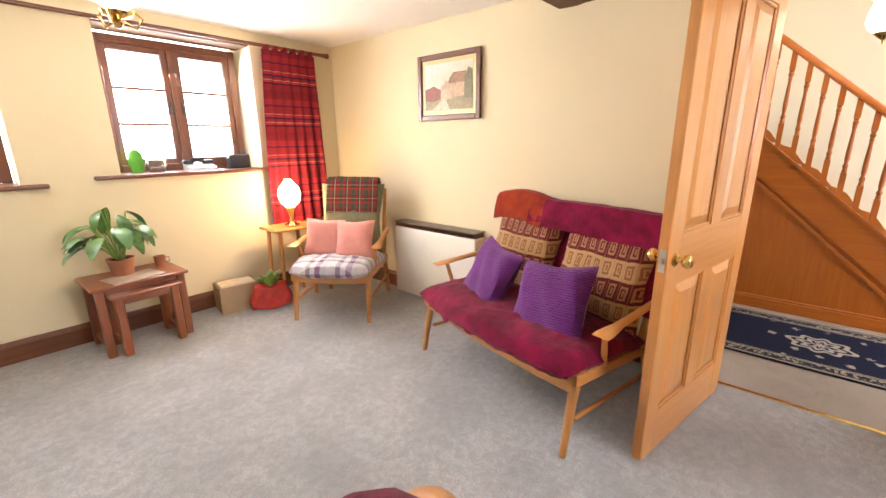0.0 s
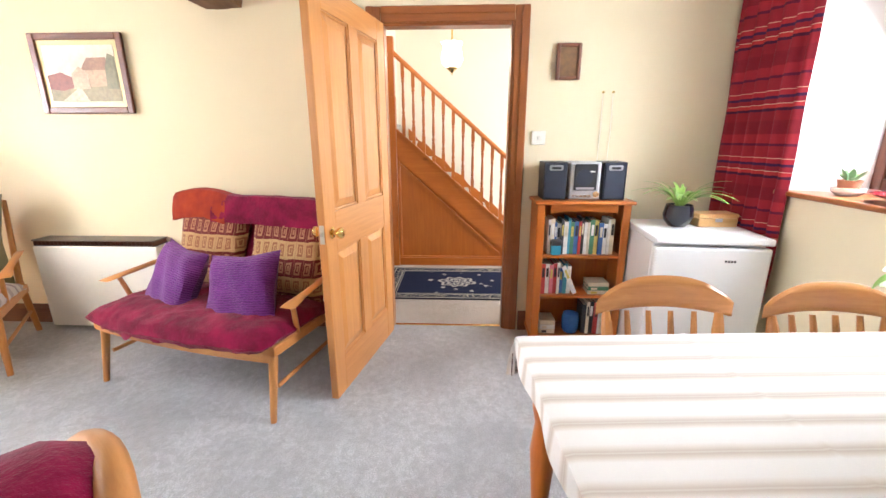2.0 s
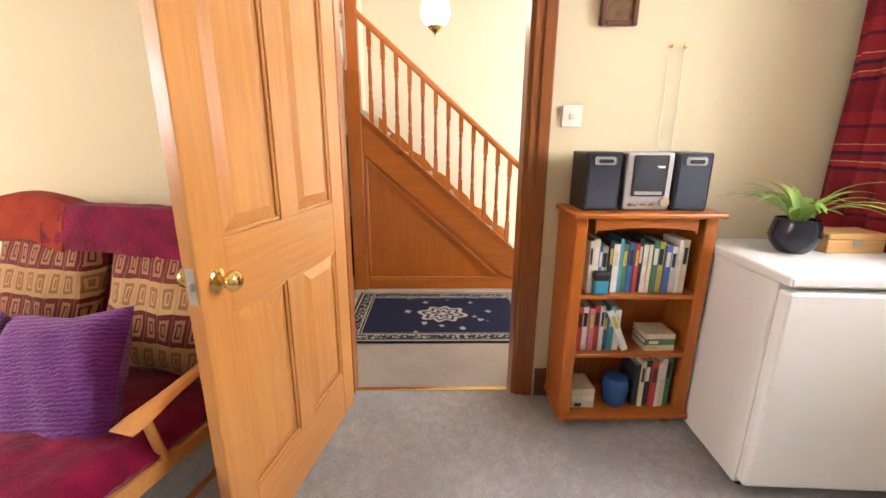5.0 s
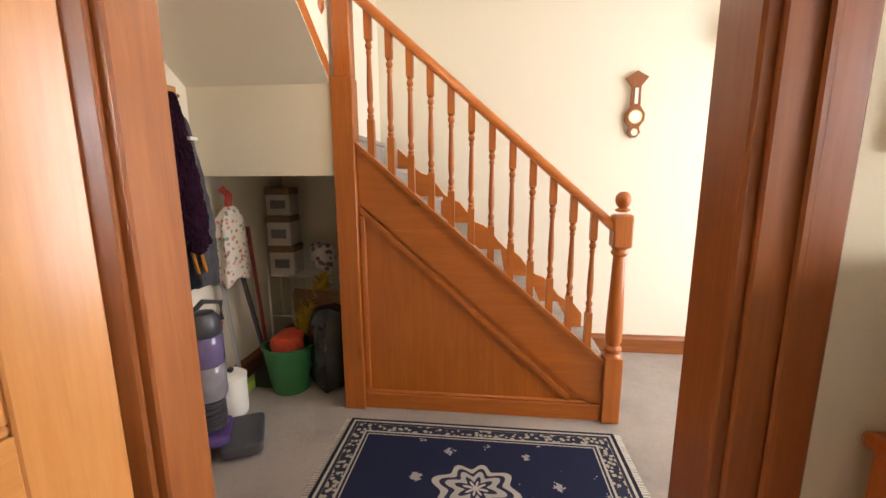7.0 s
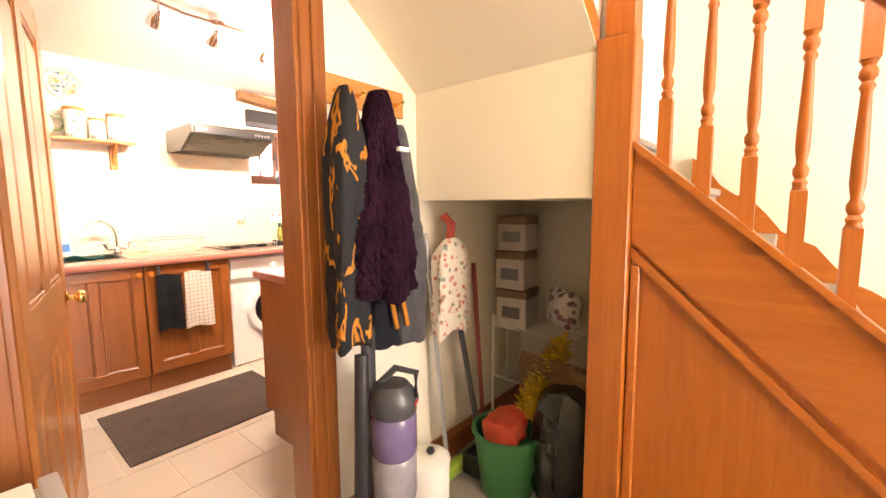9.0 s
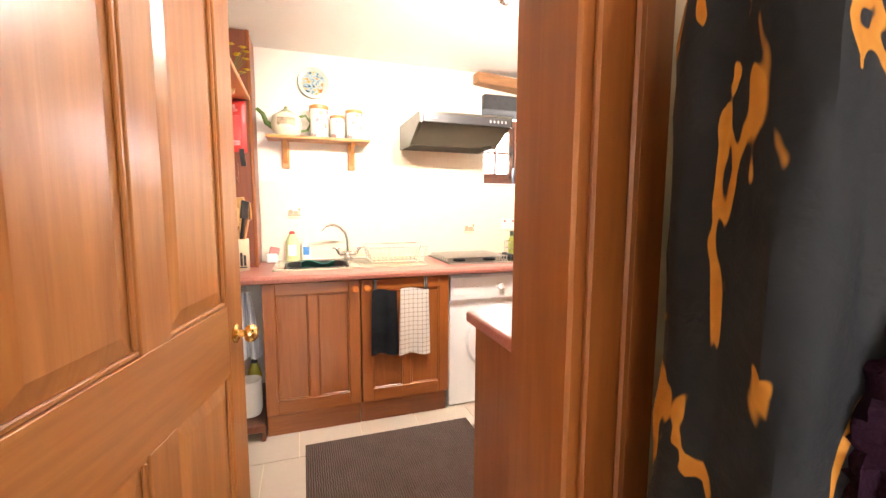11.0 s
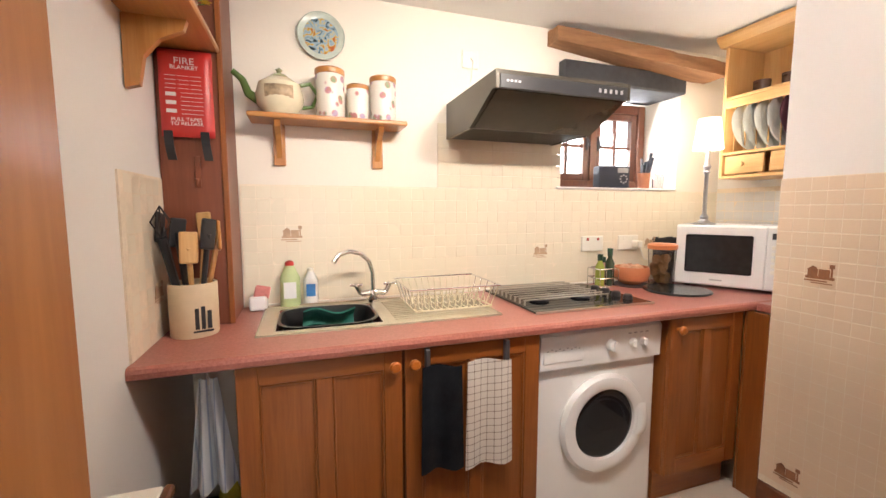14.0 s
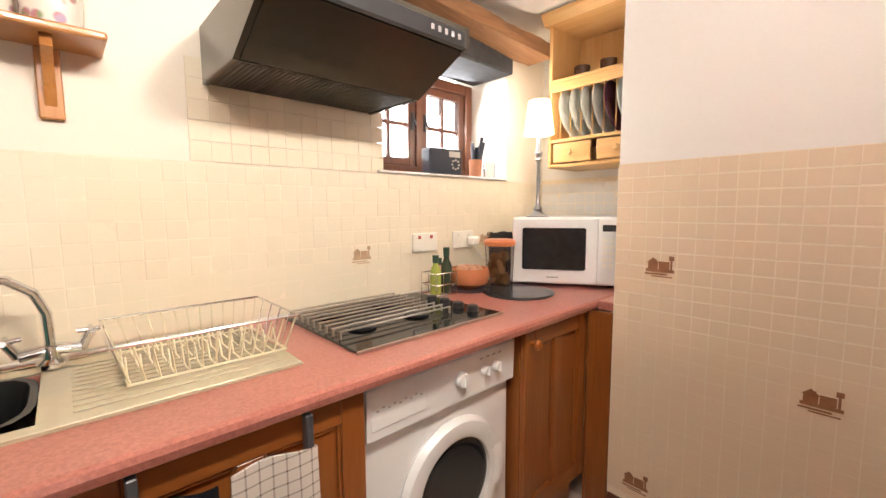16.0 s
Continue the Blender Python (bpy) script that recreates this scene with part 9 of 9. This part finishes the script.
for k, (a, l, r, mt) in enumerate(((0.3, 0.33, 0.009, HONEY[2]), (1.2, 0.36, 0.008, PALEPINE[2]), (2.2, 0.34, 0.012, BLACK), (3.0, 0.36, 0.014, BLACK), (3.9, 0.33, 0.014, BLACK), (4.9, 0.30, 0.009, PALEPINE[2]), (5.6, 0.34, 0.01, BLACK))):
    tipv = Vector((0.085 * math.cos(a), 0.085 * math.sin(a) - 0.01, l))
    bm = B(); rod(bm, (0.02 * math.cos(a), 0.02 * math.sin(a), 0.02), tipv, r * 0.7, r)
    if k != 4:
        box(bm, -0.026, -0.006, -0.05, 0.026, 0.006, 0.05, 0.006, 2, Matrix.Translation(tipv) @ pose(0, 0, 0, 0, 12 * math.cos(a), math.degrees(a) + 90))
    else:
        for q in range(6):
            tube(bm, [tipv, tipv + Vector((0.03 * math.cos(q), 0.03 * math.sin(q), 0.05)), tipv + Vector((0, 0, 0.1))], 0.002, 5)
    part("utensil", bm, mt, ck)
fz = thing("low_freezer", "small white appliance with a wood-trimmed top", "freezer", pose(4.405, 3.94, 0))
bm = B(); box(bm, -0.098, -0.27, 0, 0.098, 0.27, 0.775, 0.006); part("body", bm, WHITE, fz)
bm = B(); box(bm, -0.1, -0.272, 0.776, 0.085, 0.272, 0.79, 0.003); part("top", bm, IVORY, fz)
bm = B(); box(bm, 0.0855, -0.272, 0.772, 0.103, 0.272, 0.792, 0.004); part("edge_trim", bm, DARK[1], fz)
for x, z, l, c in ((4.47, 0.80, 0.34, (0.62, 0.64, 0.66)), ):
    e = thing("hanging_cloth", "pale checked cloth hanging on a hook under the worktop", "cloth", pose(x, 4.70, 0.45))
    bm = B(); grid_surface(bm, lambda u, v: Vector(((u - 0.5) * (0.05 + 0.08 * v), 0.022 * math.sin(u * 14) * (0.3 + v), 0.36 - v * 0.36)), 26, 14, 0.004); part("cloth", bm, banded("pale_grey_check", 0, 0.02, [(0, c), (0.8, (0.35, 0.4, 0.5))]), e, "", True)
    bm = B(); rod(bm, (0, 0, 0.34), (0, 0, 0.418), 0.004, None, 8); part("hook", bm, STEEL, e)
bi = thing("small_bin", "small white ribbed bin under the worktop", "bin", pose(4.46, 4.78, 0.10))
bm = B(); lathe(bm, [(0, 0), (0.055, 0), (0.065, 0.03), (0.065, 0.20), (0.06, 0.2), (0.058, 0.01), (0, 0.01)], seg=20); part("body", bm, IVORY, bi, "", True)
lb = thing("low_shelf", "dark low shelf under the worktop end", "shelf", pose(4.43, 4.9, 0))
bm = B(); box(bm, -0.12, -0.28, 0.06, 0.12, 0.30, 0.0995, 0.003); part("board", bm, DARK[1], lb)
for x in (-0.11, 0.10):
    bm = B(); box(bm, x, -0.27, 0, x + 0.018, 0.29, 0.0595); part("support", bm, DARK[1], lb)
bottle("yellow cleaning liquid bottle under the worktop", pose(4.47, 4.95, 0.10), 0.04, 0.26, plain("yellow_liquid", (0.55, 0.45, 0.05), 0.2), 0, BLACK)

# towels on the cabinet door
def towel(label, x, w, l, mat, strap):
    e = thing("tea_towel", label, "towel", pose(x, 4.595, 0.80))
    bm = B(); grid_surface(bm, lambda u, v: Vector(((u - 0.5) * w * (0.9 + 0.1 * v), -0.006 - 0.008 * math.sin(u * 9 + 1) * (0.2 + v), -v * l + 0.008 * math.sin(u * 5))), 22, 20, 0.006); part("cloth", bm, mat, e, "", True)
    bm = B(); box(bm, strap - 0.008, -0.010, -0.03, strap + 0.008, 0.012, 0.062, 0.002); part("hook", bm, GUN, e)
towel("plain black tea towel hanging on the cabinet door", 5.19, 0.155, 0.37, DKC, -0.05)
towel("white and brown checked tea towel hanging on the cabinet door", 5.365, 0.185, 0.385, banded("brown_check_towel", 0, 0.026, [(0, (0.66, 0.60, 0.54)), (0.86, (0.16, 0.11, 0.09))], 0.95, (2, 0.026, [(0, (0.68, 0.62, 0.56)), (0.86, (0.14, 0.10, 0.08))])), 0.07)

# peninsula and wall cupboard
pn = thing("peninsula_cabinet", "oak base cabinet run below the near worktop", "cabinet", pose(5.98, 3.24, 0))
bm = B(); box(bm, -0.655, -0.405, 0.145, 0.68, 0.375, 0.866, 0.003); part("carcass", bm, CAB[2], pn)
bm = B(); box(bm, -0.64, -0.40, 0, 0.68, 0.32, 0.1445); part("plinth", bm, CAB[0], pn)
pt = thing("near_worktop", "speckled pinkish terracotta laminate worktop", "worktop", pose(5.98, 3.24, CH - 0.038))
bm = B(); box(bm, -0.68, -0.408, 0, 0.682, 0.405, 0.038, 0.009, 3); part("top", bm, TOP, pt)
wc = thing("wall_cupboard", "dark oak wall cupboard with a moulded lower edge", "cupboard", pose(6.08, 3.16, 1.40))
bm = B(); box(bm, -0.575, -0.325, 0.05, 0.58, 0.30, 0.80, 0.003); part("carcass", bm, CAB[2], wc)
bm = B(); box(bm, -0.59, -0.326, 0.022, 0.58, 0.315, 0.0495, 0.006, 2); box(bm, -0.58, -0.326, 0, 0.58, 0.305, 0.0215, 0.006, 2); part("pelmet", bm, CAB[0], wc)
mt = thing("kitchen_mat", "dark brown ribbed mat on the tiled floor", "mat", pose(5.22, 4.165, 0.004))
bm = B(); box(bm, -0.47, -0.35, 0.0005, 0.44, 0.345, 0.010, 0.003); part("mat", bm, fabric("brown_ribbed_mat", (0.12, 0.085, 0.07), (0.07, 0.05, 0.042), 200, 1.0, 0.1, 0.9, 30.0, 0), mt)
tk = thing("track_light", "chrome ceiling track with three lit spotlights", "ceiling light", pose(5.30, 3.87, 2.15, 0, 0, 7.5))
bm = B(); tube(bm, [(-0.32, 0, 0.06), (-0.16, 0.025, 0.06), (0, 0, 0.06), (0.16, -0.025, 0.06), (0.32, 0, 0.06)], 0.011, 10); rod(bm, (0, 0, 0.06), (0, 0, 0.10), 0.04); part("track", bm, CHROME, tk, "", True)
for x in (-0.28, 0.0, 0.30):
    bm = B(); rod(bm, (x, 0, 0.06), (x, 0.01, 0.02), 0.006); lathe(bm, [(0.012, -0.03), (0.03, 0.0), (0.033, 0.05), (0.030, 0.05), (0.02, 0.0)], seg=18, m=pose(x, 0.03, 0.0, -125)); hd2 = part("spot_head", bm, CHROME, tk, "", True)
    bm = B(); lathe(bm, [(0, 0.044), (0.028, 0.044), (0.026, 0.047), (0, 0.048)], seg=18, m=pose(x, 0.03, 0.0, -125)); part("lens", bm, glow("lit_spot", (1.0, 0.9, 0.75), 14.0), hd2, "glowing lens")

# ---- tiles ----
def tile_mat(name, c):
    m, nt, b = mat_base(name, 0.3)
    v = coords(nt)
    n = noise_tex(nt, v, 24, 3)
    col = mixc(nt, maths(nt, "MULTIPLY", objrand(nt), 0.3), c, shade(c, 0.86))
    col = mixc(nt, maths(nt, "MULTIPLY", n, 0.3), col, shade(c, 0.9))
    nt.links.new(col, b.inputs["Base Color"])
    bump(nt, b, n, 0.25, 0.002)
    return m

PEACH = tile_mat("peach_glazed_tile", (0.78, 0.63, 0.46))
CREAMT = tile_mat("cream_glazed_tile", (0.80, 0.72, 0.56))
WHITET = tile_mat("white_glazed_tile", (0.76, 0.74, 0.70))
FLOORT = tile_mat("pale_floor_tile", (0.66, 0.58, 0.48))
GROUT = plain("grout", (0.82, 0.72, 0.57), 0.9, 0, 0.1, 60, 0.3)


def tile_mesh(name, w, h, t, mat):
    bm = B(); box(bm, -w / 2, -t, -h / 2, w / 2, 0, h / 2, 0.0009)
    me = bpy.data.meshes.new(name)
    bm.to_mesh(me); bm.free()
    me.materials.append(mat)
    return me


def tile_field(parent, origin, along, a0, a1, z0, z1, w, h, mat, count=10 ** 6, t=0.003, skip=None, gap=0.0018, bed=0.0032):
    """Tiles on a wall face: origin on the face, rotation so that -y is outwards; the first `count` are pieces, the rest one joined part."""
    me = tile_mesh("tile", w - gap, h - bed, t, mat)
    bmr, n = B(), 0
    nz = int(round((z1 - z0) / h))
    na = int(math.ceil((a1 - a0) / w))
    for j in range(nz):
        for i in range(na):
            ca, cz = a0 + (i + 0.5) * w, z1 - (j + 0.5) * h
            if ca + w / 2 > a1 + w * 0.02:
                continue
            if skip and skip(ca, cz):
                continue
            m = origin @ pose(ca + 0.0003 * math.sin(i * 7 + j), 0.0004 * math.sin(i * 3.1 + j * 1.7), cz, 0.25 * math.sin(i * 5 + j * 2), 0, 0.25 * math.sin(i + j * 3))
            if n < count:
                o = new("tile", me)
                o.parent, o.matrix_basis = parent, m
            else:
                box(bmr, -(w - 0.002) / 2, -t, -(h - 0.002) / 2, (w - 0.002) / 2, 0, (h - 0.002) / 2, 0, 1, m)
            n += 1
    if n > count:
        o = part("tiles", bmr, mat, parent)
        o["kind"] = "stuff"
    else:
        bmr.free()

bm = B(); box(bm, 6.6597, 3.652, 0.12, 6.6649, 4.505, 1.45); part("grout_bed", bm, GROUT, tile_wall)
tile_field(tile_wall, Matrix.Translation((6.662, 0, 0)) @ pose(0, 0, 0, 0, 0, -90), 0, -4.503, -2.84, 0.095, 1.45, 0.0542, 0.0542, PEACH, 300, 0.003, lambda a, z: z < 0.125 + 0.05 or (a > -3.66 and z < 0.97), 0.0016, 0.0044)
bm = B(); box(bm, 4.515, 5.2285, CH + 0.001, 7.248, 5.2349, 1.43); part("grout_bed", bm, GROUT, kit_north)
tile_field(kit_north, Matrix.Translation((0, 5.231, 0)), 0, 4.52, 7.24, CH + 0.012, CH + 0.012 + 9 * 0.0565, 0.0565, 0.0565, CREAMT, 300)
tile_field(kit_north, Matrix.Translation((0, 5.232, 0)), 0, 5.385, 6.08, 1.432, 1.432 + 5 * 0.061, 0.058, 0.061, CREAMT, 300, 0.003, None, 0.0, 0.0016)
bm = B(); box(bm, 4.3035, 4.62, CH + 0.001, 4.3095, 4.975, 1.43); part("grout_bed", bm, GROUT, left_lining)
tile_field(left_lining, Matrix.Translation((4.3067, 0, 0)) @ pose(0, 0, 0, 0, 0, 90), 0, 4.65, 4.975, CH + 0.012, CH + 0.012 + 9 * 0.0565, 0.0565, 0.0565, CREAMT, 100)
BROWN = plain("brown_tile_print", (0.30, 0.13, 0.06), 0.4, 0, 0.3, 60)


PALE_BROWN = plain("faded_brown_tile_print", (0.50, 0.33, 0.20), 0.4, 0, 0.3, 60)


def tile_motif(m, parent, s=1.0, faded=1.0):
    """A small printed cottage on one tile."""
    bm = B()
    for x0, z0, x1, z1 in ((-0.035, -0.018, 0.038, -0.010), (-0.03, -0.010, -0.004, 0.008), (-0.002, -0.010, 0.026, 0.012), (-0.014, 0.008, -0.008, 0.018), (0.028, -0.010, 0.033, 0.022), (0.024, 0.016, 0.037, 0.028), (-0.038, -0.026, 0.02, -0.022), (-0.02, -0.032, 0.034, -0.029)):
        box(bm, x0 * s, -0.0007, z0 * s, x1 * s, 0, z1 * s)
    prism(bm, [(-0.033 * s, 0.008 * s), (-0.001 * s, 0.008 * s), (-0.017 * s, 0.022 * s)], 1, -0.0007, 0)
    o = part("tile_motif", bm, PALE_BROWN if faded else BROWN, parent, "brown printed cottage")
    o.matrix_basis = m
for y, z in ((4.342, 1.076), (3.89, 0.727), (4.395, 0.22)):
    tile_motif(Matrix.Translation((6.6565, y, z)) @ pose(0, 0, 0, 0, 0, -90), tile_wall, 1.3, 0.0)
for x, z in ((4.713, 1.221), (5.963, 1.103), (6.713, 1.129)):
    tile_motif(Matrix.Translation((x, 5.2255, z)), kit_north, 1.15)
tile_motif(Matrix.Translation((4.3122, 4.86, 1.06)) @ pose(0, 0, 0, 0, 0, 90), left_lining, 1.1)
bm = B(); box(bm, 7.2435, 4.51, CH + 0.001, 7.2495, 5.23, 1.45); nook = tagged(part("tile_bed", bm, GROUT), "white tiled splashback in the nook", "tiles", kind="structure")
tile_field(nook, Matrix.Translation((7.246, 0, 0)) @ pose(0, 0, 0, 0, 0, -90), 0, -5.23, -4.51, CH + 0.012, CH + 0.012 + 9 * 0.0565, 0.0565, 0.0565, WHITET, 100)
floor_k = slab("floor_kitchen", GROUT, 4.19, 2.772, -0.12, 7.3, 5.235, 0.0, "pale tiled kitchen floor", "floor")
fm = tile_mesh("tile", 0.325, 0.325, 0.004, FLOORT)
for i in range(8):
    for j in range(8):
        x, y = 4.47 + i * 0.33, 2.94 + j * 0.33
        if y < 5.1:
            o = new("tile", fm)
            o.parent, o.matrix_basis = floor_k, pose(x + (0.165 if j % 2 else 0) - 0.08, y, 0.0, -90)
